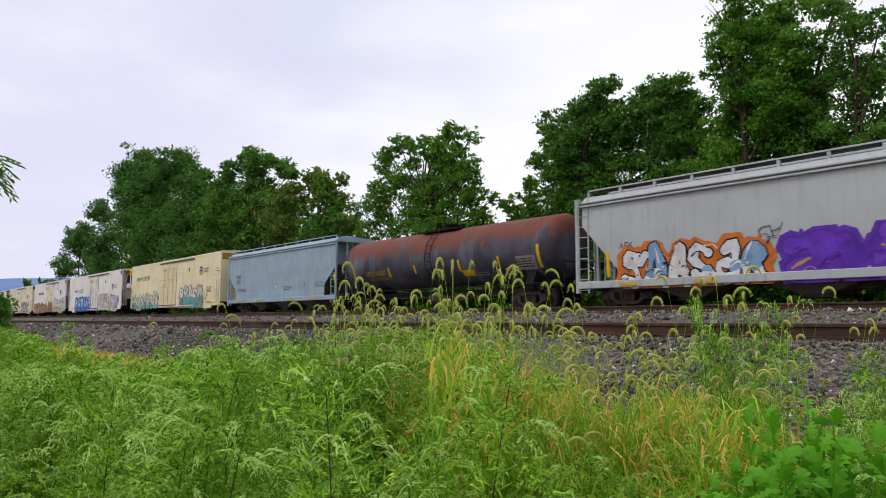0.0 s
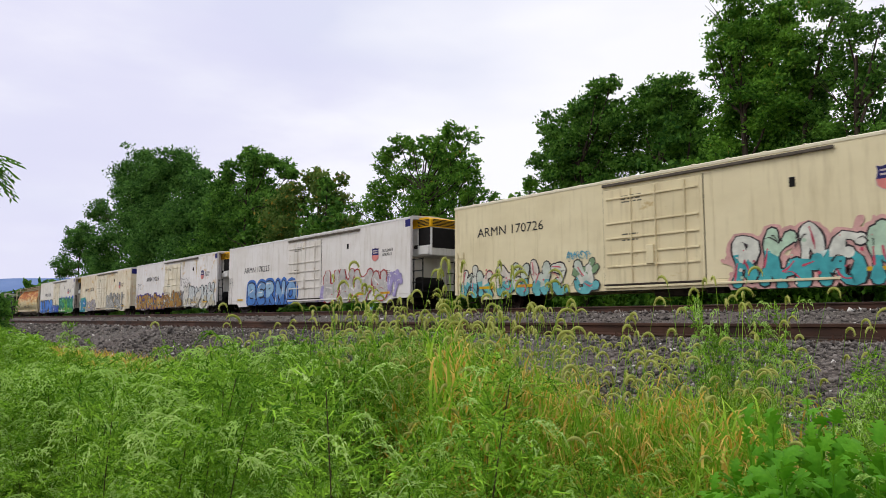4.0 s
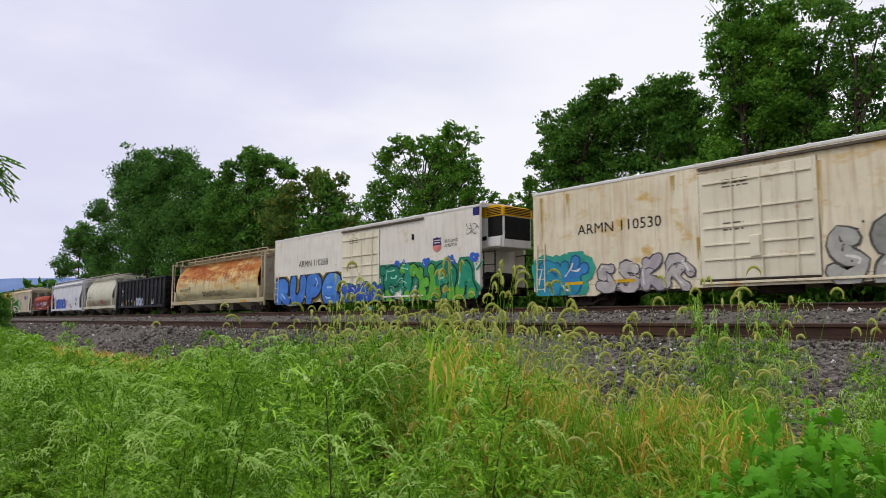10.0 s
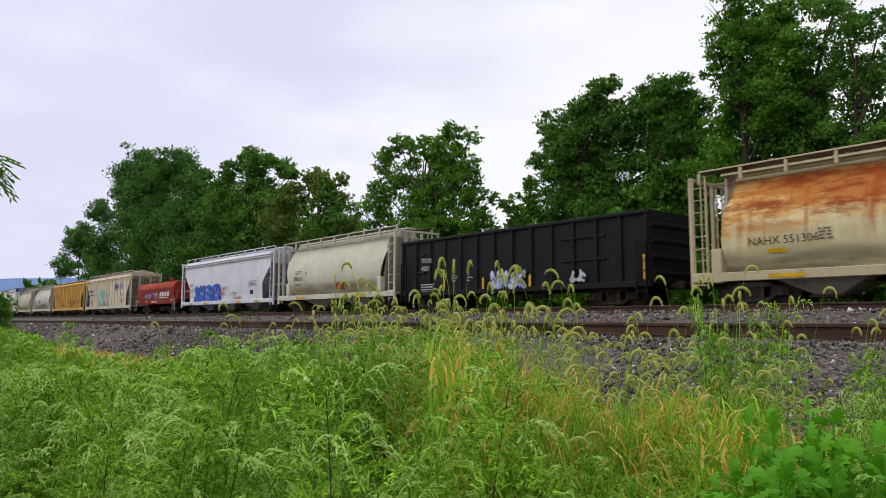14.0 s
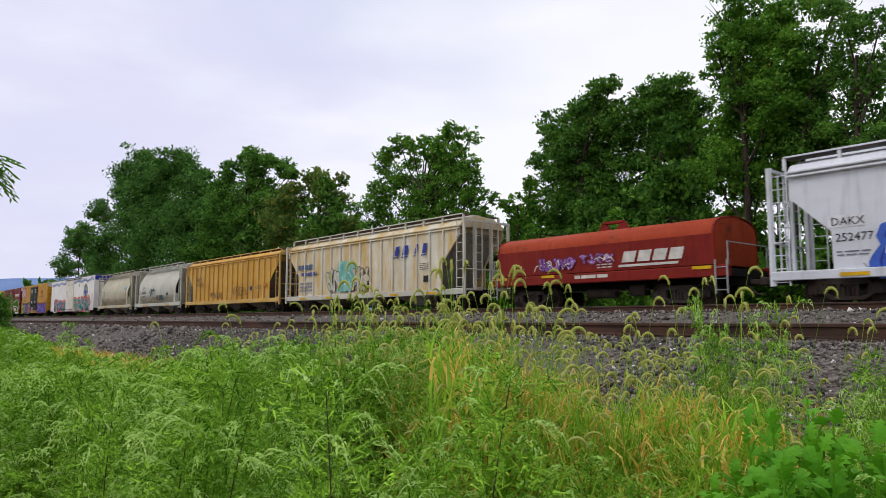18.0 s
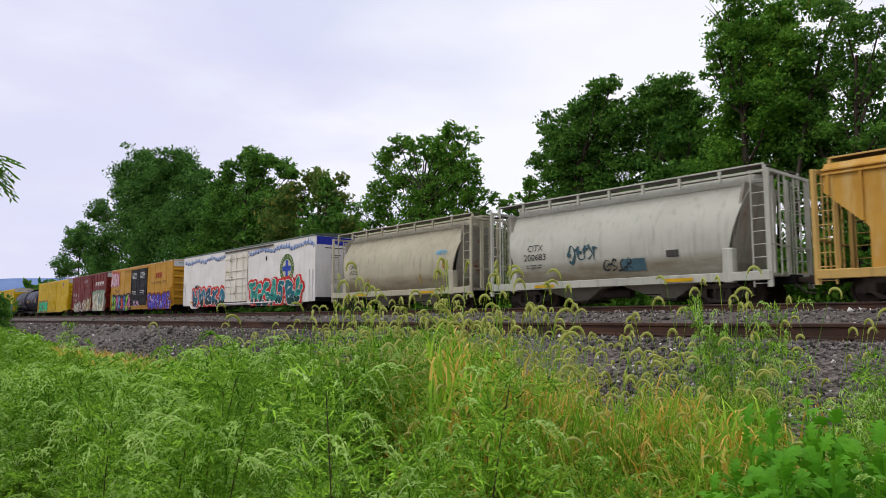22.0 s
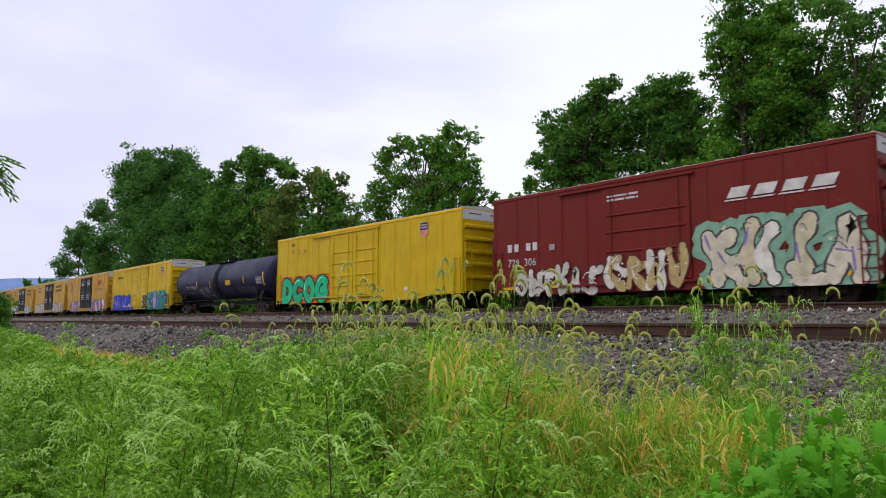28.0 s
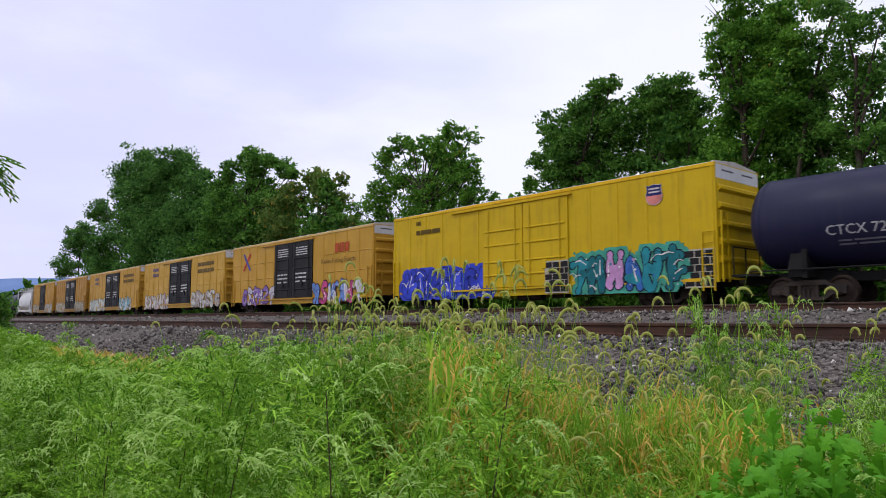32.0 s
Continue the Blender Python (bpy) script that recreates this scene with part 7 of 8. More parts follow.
def tree(label, foot, lumps, size, density, mat, seed, trunk=0.25, lean=0.0, full=False):
    """foot: (x, y, z); lumps: (dx, height, radius, depth) of the crown's masses."""
    rng = np.random.default_rng(seed)
    rnd = random.Random(seed)
    t = tagged(new("tree"), label, "tree")
    t.matrix_basis = pose(*foot)
    m = Mesh()
    top = max(h for _, h, _, _ in lumps)
    mean = sum(dx for dx, _, _, _ in lumps) / len(lumps)
    stem = [(0, 0, -0.3)]
    for i in range(1, 7):
        f = i / 6
        stem.append((mean * f + lean * f + rnd.uniform(-0.15, 0.15), rnd.uniform(-0.15, 0.15), top * 0.86 * f))
    limb(m, stem, trunk, trunk * 0.2, 9)
    for dx, h, r, dy in lumps:
        f = min(0.8, max(0.15, (h - r * 1.6) / top))
        a = Vector((mean * f + lean * f, 0, top * 0.86 * f))
        b = Vector((dx, dy, h))
        mid = a.lerp(b, 0.5) + Vector((rnd.uniform(-0.2, 0.2), rnd.uniform(-0.2, 0.2), -0.1 * (b - a).length))
        limb(m, [a, mid, b], trunk * 0.34, trunk * 0.08, 6)
        for _ in range(3):
            c = b + Vector((rnd.uniform(-1, 1), rnd.uniform(-1, 1), rnd.uniform(-0.3, 1))) * r * 0.8
            limb(m, [mid.lerp(b, 0.7), c], trunk * 0.10, trunk * 0.03, 5)
    part("trunk", m, M_BARK, t, smooth=60)
    first = list(lumps)
    lumps = list(lumps)
    if full:
        # lesser masses close the crown between neighbouring ones
        for i, (ax, ah, ar, ad) in enumerate(first):
            for bx, bh, br, bd in first[i + 1:]:
                far = math.hypot(ax - bx, ah - bh)
                if far < (ar + br) * 1.35:
                    lumps.append(((ax + bx) / 2, (ah + bh) / 2, min(ar, br) * 0.8, (ad + bd) / 2 + 0.4))
    pts = leaf_cloud(rng, [(dx, dy, h, r) for dx, h, r, dy in lumps], size, density)
    part("crown", quads("crown", pts, 4, [mat]), mat, t)
    return t


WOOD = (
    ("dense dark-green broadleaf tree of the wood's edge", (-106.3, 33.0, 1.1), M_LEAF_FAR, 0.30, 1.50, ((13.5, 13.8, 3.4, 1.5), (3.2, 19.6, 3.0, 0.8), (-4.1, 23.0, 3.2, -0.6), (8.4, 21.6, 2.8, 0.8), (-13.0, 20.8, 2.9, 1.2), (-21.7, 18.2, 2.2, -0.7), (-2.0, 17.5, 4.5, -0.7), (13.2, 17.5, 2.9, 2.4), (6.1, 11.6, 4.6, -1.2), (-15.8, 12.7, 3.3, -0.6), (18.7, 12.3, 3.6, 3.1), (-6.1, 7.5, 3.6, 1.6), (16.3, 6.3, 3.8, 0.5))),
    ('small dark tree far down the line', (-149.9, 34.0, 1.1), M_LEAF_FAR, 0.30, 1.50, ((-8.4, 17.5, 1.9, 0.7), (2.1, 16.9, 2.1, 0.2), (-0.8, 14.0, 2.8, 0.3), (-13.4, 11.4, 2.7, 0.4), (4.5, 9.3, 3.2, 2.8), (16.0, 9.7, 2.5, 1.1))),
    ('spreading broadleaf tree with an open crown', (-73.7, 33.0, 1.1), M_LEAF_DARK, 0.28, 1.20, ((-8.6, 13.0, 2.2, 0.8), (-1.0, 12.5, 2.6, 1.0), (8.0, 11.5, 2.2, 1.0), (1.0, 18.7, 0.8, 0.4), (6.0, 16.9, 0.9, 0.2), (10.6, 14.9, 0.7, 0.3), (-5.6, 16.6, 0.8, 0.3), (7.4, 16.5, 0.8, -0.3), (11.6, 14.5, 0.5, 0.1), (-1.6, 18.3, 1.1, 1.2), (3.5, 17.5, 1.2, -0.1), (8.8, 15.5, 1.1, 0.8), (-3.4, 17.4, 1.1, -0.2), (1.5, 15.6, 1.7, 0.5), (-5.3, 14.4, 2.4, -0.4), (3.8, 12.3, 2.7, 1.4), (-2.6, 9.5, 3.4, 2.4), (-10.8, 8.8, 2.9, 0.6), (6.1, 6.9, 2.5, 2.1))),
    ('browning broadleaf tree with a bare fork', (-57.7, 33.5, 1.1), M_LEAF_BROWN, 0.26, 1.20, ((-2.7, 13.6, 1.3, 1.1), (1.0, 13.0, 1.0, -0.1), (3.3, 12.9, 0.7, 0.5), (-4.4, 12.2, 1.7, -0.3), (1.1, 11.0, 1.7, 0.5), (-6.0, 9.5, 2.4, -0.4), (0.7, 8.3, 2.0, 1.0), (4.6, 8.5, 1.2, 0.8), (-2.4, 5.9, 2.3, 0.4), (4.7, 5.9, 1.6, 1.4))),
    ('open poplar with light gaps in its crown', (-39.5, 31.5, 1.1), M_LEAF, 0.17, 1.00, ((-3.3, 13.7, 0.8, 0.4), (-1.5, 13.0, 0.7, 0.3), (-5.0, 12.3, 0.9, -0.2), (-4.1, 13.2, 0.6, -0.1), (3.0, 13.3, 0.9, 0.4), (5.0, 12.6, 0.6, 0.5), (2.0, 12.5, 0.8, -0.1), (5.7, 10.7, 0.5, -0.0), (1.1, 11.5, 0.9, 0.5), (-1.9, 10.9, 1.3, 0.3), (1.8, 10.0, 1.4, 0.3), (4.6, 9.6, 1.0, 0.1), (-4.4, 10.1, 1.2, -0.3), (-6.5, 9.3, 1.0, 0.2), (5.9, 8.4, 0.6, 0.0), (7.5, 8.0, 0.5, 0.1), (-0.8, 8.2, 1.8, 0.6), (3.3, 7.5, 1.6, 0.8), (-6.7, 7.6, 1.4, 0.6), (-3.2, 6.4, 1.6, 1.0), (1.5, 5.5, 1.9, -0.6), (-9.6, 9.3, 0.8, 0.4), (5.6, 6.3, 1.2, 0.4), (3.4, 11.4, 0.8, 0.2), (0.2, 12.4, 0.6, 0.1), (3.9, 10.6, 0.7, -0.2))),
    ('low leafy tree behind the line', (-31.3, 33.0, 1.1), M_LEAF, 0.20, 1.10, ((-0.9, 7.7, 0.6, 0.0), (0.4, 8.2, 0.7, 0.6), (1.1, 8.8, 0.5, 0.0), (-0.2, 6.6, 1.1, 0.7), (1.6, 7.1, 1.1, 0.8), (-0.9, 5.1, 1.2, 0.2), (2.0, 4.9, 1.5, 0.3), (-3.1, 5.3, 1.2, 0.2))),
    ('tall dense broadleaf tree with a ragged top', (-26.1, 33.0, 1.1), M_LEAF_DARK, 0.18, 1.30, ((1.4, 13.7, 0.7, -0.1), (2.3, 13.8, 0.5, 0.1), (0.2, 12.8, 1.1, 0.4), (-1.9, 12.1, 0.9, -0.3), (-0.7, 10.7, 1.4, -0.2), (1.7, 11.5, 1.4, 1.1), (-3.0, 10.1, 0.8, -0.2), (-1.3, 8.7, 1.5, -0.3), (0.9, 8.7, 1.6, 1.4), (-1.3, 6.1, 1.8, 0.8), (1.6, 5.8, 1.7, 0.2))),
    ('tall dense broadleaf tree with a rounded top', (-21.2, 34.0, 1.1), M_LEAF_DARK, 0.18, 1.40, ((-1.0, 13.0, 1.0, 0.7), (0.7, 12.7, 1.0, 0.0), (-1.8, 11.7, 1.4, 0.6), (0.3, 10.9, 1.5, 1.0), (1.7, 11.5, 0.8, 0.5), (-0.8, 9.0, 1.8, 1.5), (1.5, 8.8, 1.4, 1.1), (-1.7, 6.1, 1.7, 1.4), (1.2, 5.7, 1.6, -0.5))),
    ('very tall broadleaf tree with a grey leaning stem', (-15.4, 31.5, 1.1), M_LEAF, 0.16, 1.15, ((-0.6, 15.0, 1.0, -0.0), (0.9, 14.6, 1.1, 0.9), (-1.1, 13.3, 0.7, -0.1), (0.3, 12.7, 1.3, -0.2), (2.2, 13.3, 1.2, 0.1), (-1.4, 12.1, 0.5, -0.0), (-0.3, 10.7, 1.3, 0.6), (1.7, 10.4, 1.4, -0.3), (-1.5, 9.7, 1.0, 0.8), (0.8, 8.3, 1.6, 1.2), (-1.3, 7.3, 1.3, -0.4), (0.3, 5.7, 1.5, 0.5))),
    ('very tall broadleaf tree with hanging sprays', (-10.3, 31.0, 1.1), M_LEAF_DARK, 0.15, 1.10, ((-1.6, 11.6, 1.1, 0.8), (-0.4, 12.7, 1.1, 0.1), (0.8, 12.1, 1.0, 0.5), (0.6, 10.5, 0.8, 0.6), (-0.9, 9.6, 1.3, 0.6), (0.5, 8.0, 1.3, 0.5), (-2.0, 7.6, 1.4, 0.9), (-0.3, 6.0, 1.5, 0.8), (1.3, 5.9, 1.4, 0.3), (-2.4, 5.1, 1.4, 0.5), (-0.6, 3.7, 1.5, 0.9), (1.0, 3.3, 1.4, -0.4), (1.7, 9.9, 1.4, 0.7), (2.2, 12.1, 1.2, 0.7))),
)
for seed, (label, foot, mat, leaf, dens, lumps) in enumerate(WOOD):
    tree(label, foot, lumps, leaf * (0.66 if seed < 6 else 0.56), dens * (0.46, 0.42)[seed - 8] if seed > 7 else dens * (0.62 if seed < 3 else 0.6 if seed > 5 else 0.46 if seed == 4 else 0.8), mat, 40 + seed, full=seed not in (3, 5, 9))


def leaning_tree():
    """A thin grey stem that leans out over the others, with a few open sprays along it."""
    t = tagged(new("tree"), "slender grey leaning tree with open hanging sprays", "tree")
    x, y = plot(0.506, 30.2)
    t.matrix_basis = pose(x, y, 1.1)
    rnd = random.Random(31)
    rng = np.random.default_rng(31)
    top = Vector(ASIDE) * 3.3 + Vector((0, 0, 16.4))
    pts = [Vector((0, 0, -0.2)).lerp(top, f) - Vector(ASIDE) * (1.1 * math.sin(math.pi * f)) for f in (0, 0.2, 0.4, 0.6, 0.8, 1.0)]
    m = Mesh()
    limb(m, pts, 0.13, 0.06, 9)
    lumps = []
    for f, side in ((0.5, 1), (0.58, -1), (0.66, 1), (0.74, -1), (0.8, 1), (0.88, -1), (0.95, 1), (1.0, 0.3)):
        a = Vector((0, 0, 0)).lerp(top, f) - Vector(ASIDE) * (1.1 * math.sin(math.pi * f))
        b = a + Vector(ASIDE) * side * rnd.uniform(1.0, 2.0) + Vector(AHEAD) * rnd.uniform(-0.8, 0.8) + Vector((0, 0, rnd.uniform(-0.1, 0.9)))
        limb(m, [a, a.lerp(b, 0.5) + Vector((0, 0, 0.2)), b], 0.05, 0.015, 6)
        for g in (0.55, 0.8, 1.05):
            c = a.lerp(b, g)
            lumps.append((c.x + rnd.uniform(-0.3, 0.3), c.y, c.z - rnd.uniform(0, 0.3), rnd.uniform(0.3, 0.55)))
    part("trunk", m, M_BARK, t, smooth=60)
    part("crown", quads("crown", leaf_cloud(rng, lumps, 0.075, 0.5), 4, [M_LEAF]), M_LEAF, t)


def undergrowth():
    """The shrubs and vines that close the wood's edge behind the train."""
    rng = np.random.default_rng(5)
    for leaf, xa, xb, count, ya, yb, low, tall, mat in ((0.15, -40, 16, 200, 28.6, 31.5, 0.9, 6.2, M_LEAF), (0.2, -42, 18, 205, 33, 38, 1.0, 8.5, M_LEAF_DARK), (0.36, -175, -38, 240, 29, 36, 0.9, 6.5, M_LEAF_DARK),
                                                       (0.9, -420, -170, 120, 29, 40, 0.9, 9, M_LEAF_DARK)):
        lumps = []
        for _ in range(count):
            x = rng.uniform(xa, xb)
            y = rng.uniform(ya, yb)
            top = tall * (0.72 + 0.3 * math.sin(x * 0.35) * math.sin(x * 0.13 + 1))
            r = rng.uniform(0.6, 1.3) * (1.0 if leaf < 0.2 else 1.6 if leaf < 0.4 else 3)
            lumps.append((x, y, 0.9 + (top - 0.9) * rng.random() ** 1.1, r))
        pts = leaf_cloud(rng, lumps, leaf, 0.42)
        ob = new("undergrowth", quads("undergrowth", pts, 4, [mat]))
        tagged(ob, "tangled green shrubs and vines along the wood's edge", "shrubs", kind="stuff")


leaning_tree()
undergrowth()


def wood_stems():
    """Thin grey stems seen in the shade of the wood."""
    rnd = random.Random(12)
    for i in range(26):
        x = rnd.uniform(-30, 12) if i < 18 else rnd.uniform(-110, -30)
        y = rnd.uniform(32, 36)
        m = Mesh()
        h = rnd.uniform(7, 13)
        a = rnd.uniform(-0.12, 0.12)
        pts = [(0, 0, -0.2), (a * h * 0.3, 0.1, h * 0.35), (a * h * 0.7, -0.1, h * 0.7), (a * h * 1.2, 0.1, h)]
        limb(m, pts, rnd.uniform(0.08, 0.16), 0.04, 7)
        t = tagged(new("sapling_tree"), "slender grey-barked sapling in the wood", "tree", "saplings in the wood")
        t.matrix_basis = pose(x, y, 1.05)
        part("trunk", m, M_BARK, t, smooth=60)
        rng = np.random.default_rng(100 + i)
        lumps = [(a * h * f + rng.uniform(-0.8, 0.8), rng.uniform(-0.8, 0.8), h * f, rng.uniform(0.7, 1.1)) for f in (0.55, 0.7, 0.82, 0.95, 1.02)]
        part("crown", quads("crown", leaf_cloud(rng, lumps, 0.16 if i < 18 else 0.26, 0.45), 4, [M_LEAF_DARK]), M_LEAF_DARK, t)


wood_stems()
tree("bushy tree on the near side of the line, far off", (-38.4, 5.1, 0.0), ((-0.3, 1.5, 0.7, 0), (-1.0, 2.0, 0.8, 0.2), (0.3, 0.8, 0.6, -0.2), (-1.2, 1.0, 0.8, 0.1), (-2.6, 1.4, 1.0, 0.2), (-3.2, 2.4, 1.0, -0.2)), 0.09, 0.8, M_LEAF_DARK, 77, 0.08)
# ---- weeds before the tracks ----
def weed_material(name, dark, light, tip=None, shine=0.25, through=0.35):
    k = Mat(name, 0.55, 0, shine)
    c = k.mix(k.island(), lin(dark), lin(light))
    c = k.mix(k.times(k.chance(), 0.5), c, lin(dark))
    c = k.mix(k.ramp(k.noise(8.0, (1, 1, 1), 3, 0.6), 0.42, 0.60, 0.35, 0.0), c, lin(dark))
    c = k.mix(k.ramp(k.noise(1.3), 0.45, 0.75, 0, 0.4), c, lin(light))
    k.base(c)
    tr = k.nt.nodes.new("ShaderNodeBsdfTranslucent")
    k.link(c, tr.inputs["Color"])
    mx = k.nt.nodes.new("ShaderNodeMixShader")
    mx.inputs[0].default_value = through
    k.link(k.b.outputs[0], mx.inputs[1])
    k.link(tr.outputs[0], mx.inputs[2])
    k.link(mx.outputs[0], k.nt.nodes["Material Output"].inputs["Surface"])
    return k.m


M_MUG = weed_material("feathery_weed_leaf", "2c620e", "c4f456", None, 0.05, 0.38)
M_MUGTIP = weed_material("pale_flower_spikes", "a8d060", "dcf0a4", None, 0.08)
M_STEM = plain("weed_stem", "463c26", 0.7, 0, 0.4, 8.0, 0.1)
M_GRASS = weed_material("green_grass_blade", "62a01e", "c6e454", None, 0.1, 0.45)
M_DRY = weed_material("dry_straw", "cc9c30", "f6e084", None, 0.1)
M_HEAD = weed_material("foxtail_seed_head", "a8ae50", "e6e49c", None, 0.08)
M_BROAD = weed_material("broad_weed_leaf", "3c8414", "7cb82c", None, 0.15)


def leaf_quads(base, tip, width, rng, fold=0.0):
    """Narrow diamond leaves from base points to tip points."""
    d = tip - base
    side = np.cross(d, rng.normal(size=d.shape))
    side /= (np.linalg.norm(side, axis=1)[:, None] + 1e-9)
    w = np.asarray(width).reshape(-1, 1)
    mid = base + 0.45 * d
    return np.stack([base, mid + side * w, tip, mid - side * w], 1).reshape(-1, 3)


def thin_leaves(base, tip, width, rng):
    """Narrow three-cornered leaves from base points to tip points."""
    d = tip - base
    side = np.cross(d, rng.normal(size=d.shape))
    side /= (np.linalg.norm(side, axis=1)[:, None] + 1e-9)
    w = np.asarray(width).reshape(-1, 1)
    return np.stack([base + 0.25 * d - side * w, base + 0.25 * d + side * w, tip], 1).reshape(-1, 3)


def mugwort(seed, h, rich=1.0, bold=1.0):
    """A feathery weed: a stem, side sprays of fine lobed leaves, and in its upper half sprays of pale drooping flower spikes. Returns its two meshes."""
    rng = np.random.default_rng(seed)
    m = Mesh()
    lean = rng.uniform(-0.16, 0.16, 2)
    stem = [Vector((lean[0] * h * f * f, lean[1] * h * f * f, h * f * 0.94)) for f in np.linspace(0, 1, 7)]
    m.loft([[p + Vector((math.cos(a), math.sin(a), 0)) * (0.0027 - 0.0003 * i) for a in (0, 1.257, 2.513, 3.77, 5.027)] for i, p in enumerate(stem)])

    def on_stem(f):
        i = min(5, int(f * 6))
        return stem[i].lerp(stem[i + 1], f * 6 - i)
    bases, tips, wid, slot = [], [], [], []

    def leaf(p, q, w, sl):
        bases.append(p)
        tips.append(q)
        wid.append(w * bold)
        slot.append(sl)
    nb = int(44 * rich ** 0.5)
    wind = Vector((0.75, 0.3, 0)) if seed % 3 else Vector((-0.6, -0.4, 0))
    for i in range(nb):
        f = 0.14 + 0.85 * (i + rng.random() * 0.5) / nb
        az = i * 2.4 + rng.uniform(-0.4, 0.4)
        ln = h * (0.22 - 0.11 * f) * rng.uniform(0.6, 1.45)
        rise = rng.uniform(0.8, 1.9)
        o = on_stem(min(f, 0.99))
        flower = f > 0.42 and rng.random() < 0.66
        out = Vector((math.cos(az), math.sin(az), 0))
        if flower:
            out = (out + wind * rng.uniform(0.0, 0.9)).normalized()
        droop = rng.uniform(0.5, 1.5)
        pts = [o + out * (ln * s) + Vector((0, 0, ln * (rise * s - droop * s * s * s))) for s in np.linspace(0, 1, 7)]
        for a, c in zip(pts, pts[1:]):
            leaf(a, c, 0.0006, 0)

        def at(s):
            k = min(5, int(s * 6))
            return pts[k].lerp(pts[k + 1], s * 6 - k), (pts[k + 1] - pts[k]).normalized()
        for s in np.arange(0.10, 0.98 if not flower else 0.6, 0.10 / rich ** 0.5):
            p, along = at(s)
            for sd in (-1, 1):
                sv = Matrix.Rotation(rng.uniform(-1.3, 1.3), 3, along) @ along.cross(Vector((0, 0, 1))).normalized() * sd
                l2 = (0.052 if not flower else 0.034) * (1.2 - 0.7 * s) * rng.uniform(0.7, 1.3)
                q = p + sv * l2 * 0.85 + along * l2 * 0.6 + Vector((0, 0, l2 * rng.uniform(-0.4, 0.5)))
                leaf(p, q, 0.0025, 0)
                for u in (0.3, 0.6):
                    r = p.lerp(q, u)
                    e = l2 * 0.46 * (1.2 - 0.5 * u)
                    for sd2 in (-1, 1):
                        leaf(r, r + along * e * sd2 * 0.75 + sv * e * 0.75 + Vector((0, 0, e * rng.uniform(-0.5, 0.6))), 0.0022, 0)
        if not flower:
            continue
        # the outer half of each flower spray is strung with pale knobbed spikes that rise and curl over
        pale = rng.random() < 0.8
        for u in np.linspace(0.5, 0.97, 7):
            p, along = at(u)
            leaf(p - along * 0.008, p + along * 0.016, 0.0021, 1 if pale else 0)
        for k in range(rng.integers(6, 11)):
            p, along = at(rng.uniform(0.4, 0.99))
            sl = rng.uniform(0.020, 0.048)
            d = (out * 0.6 + wind * rng.uniform(0.2, 0.9) + Vector(rng.normal(size=3)) * 0.35)
            d.z = 0
            d.normalize()
            sag = rng.uniform(1.1, 2.2)
            q = [p + d * (sl * u) + Vector((0, 0, sl * (1.0 * u - sag * u * u))) for u in np.linspace(0, 1, 7)]
            for n, (a, c) in enumerate(zip(q, q[1:])):
                w = 0.0025 * (1.05 - 0.12 * n)
                leaf(a - (c - a) * 0.35, c + (c - a) * 0.6, w, 1 if pale else 0)
                v = Vector(rng.normal(size=3)).normalized() * 0.006 + (c - a) * 0.3
                leaf(a, a + v, 0.0022, 1 if pale and rng.random() < 0.7 else 0)
    b = np.array([tuple(v) for v in bases])
    t = np.array([tuple(v) for v in tips])
    pts = thin_leaves(b, t, wid, rng)
    return m.data("stem", [M_STEM]), quads("foliage", pts, 3, [M_MUG, M_MUGTIP], slot)


def blade(out, foot, az, ln, w, arch, segs=4):
    """A curved grass blade as a strip of quads."""
    d = Vector((math.cos(az), math.sin(az), 0))
    side = Vector((-d.y, d.x, 0))
    prev = None
    for i in range(segs + 1):
        s = i / segs
        a = arch * s
        p = foot + d * (ln * (s * 0.18 + 0.62 * arch * s * s * 0.5)) + Vector((0, 0, ln * (s - 0.42 * arch * s * s)))
        ww = w * (1 - s ** 2.2) + 0.0004
        cur = (p - side * ww, p + side * ww)
        if prev:
            out += [prev[0], prev[1], cur[1], cur[0]]
        prev = cur


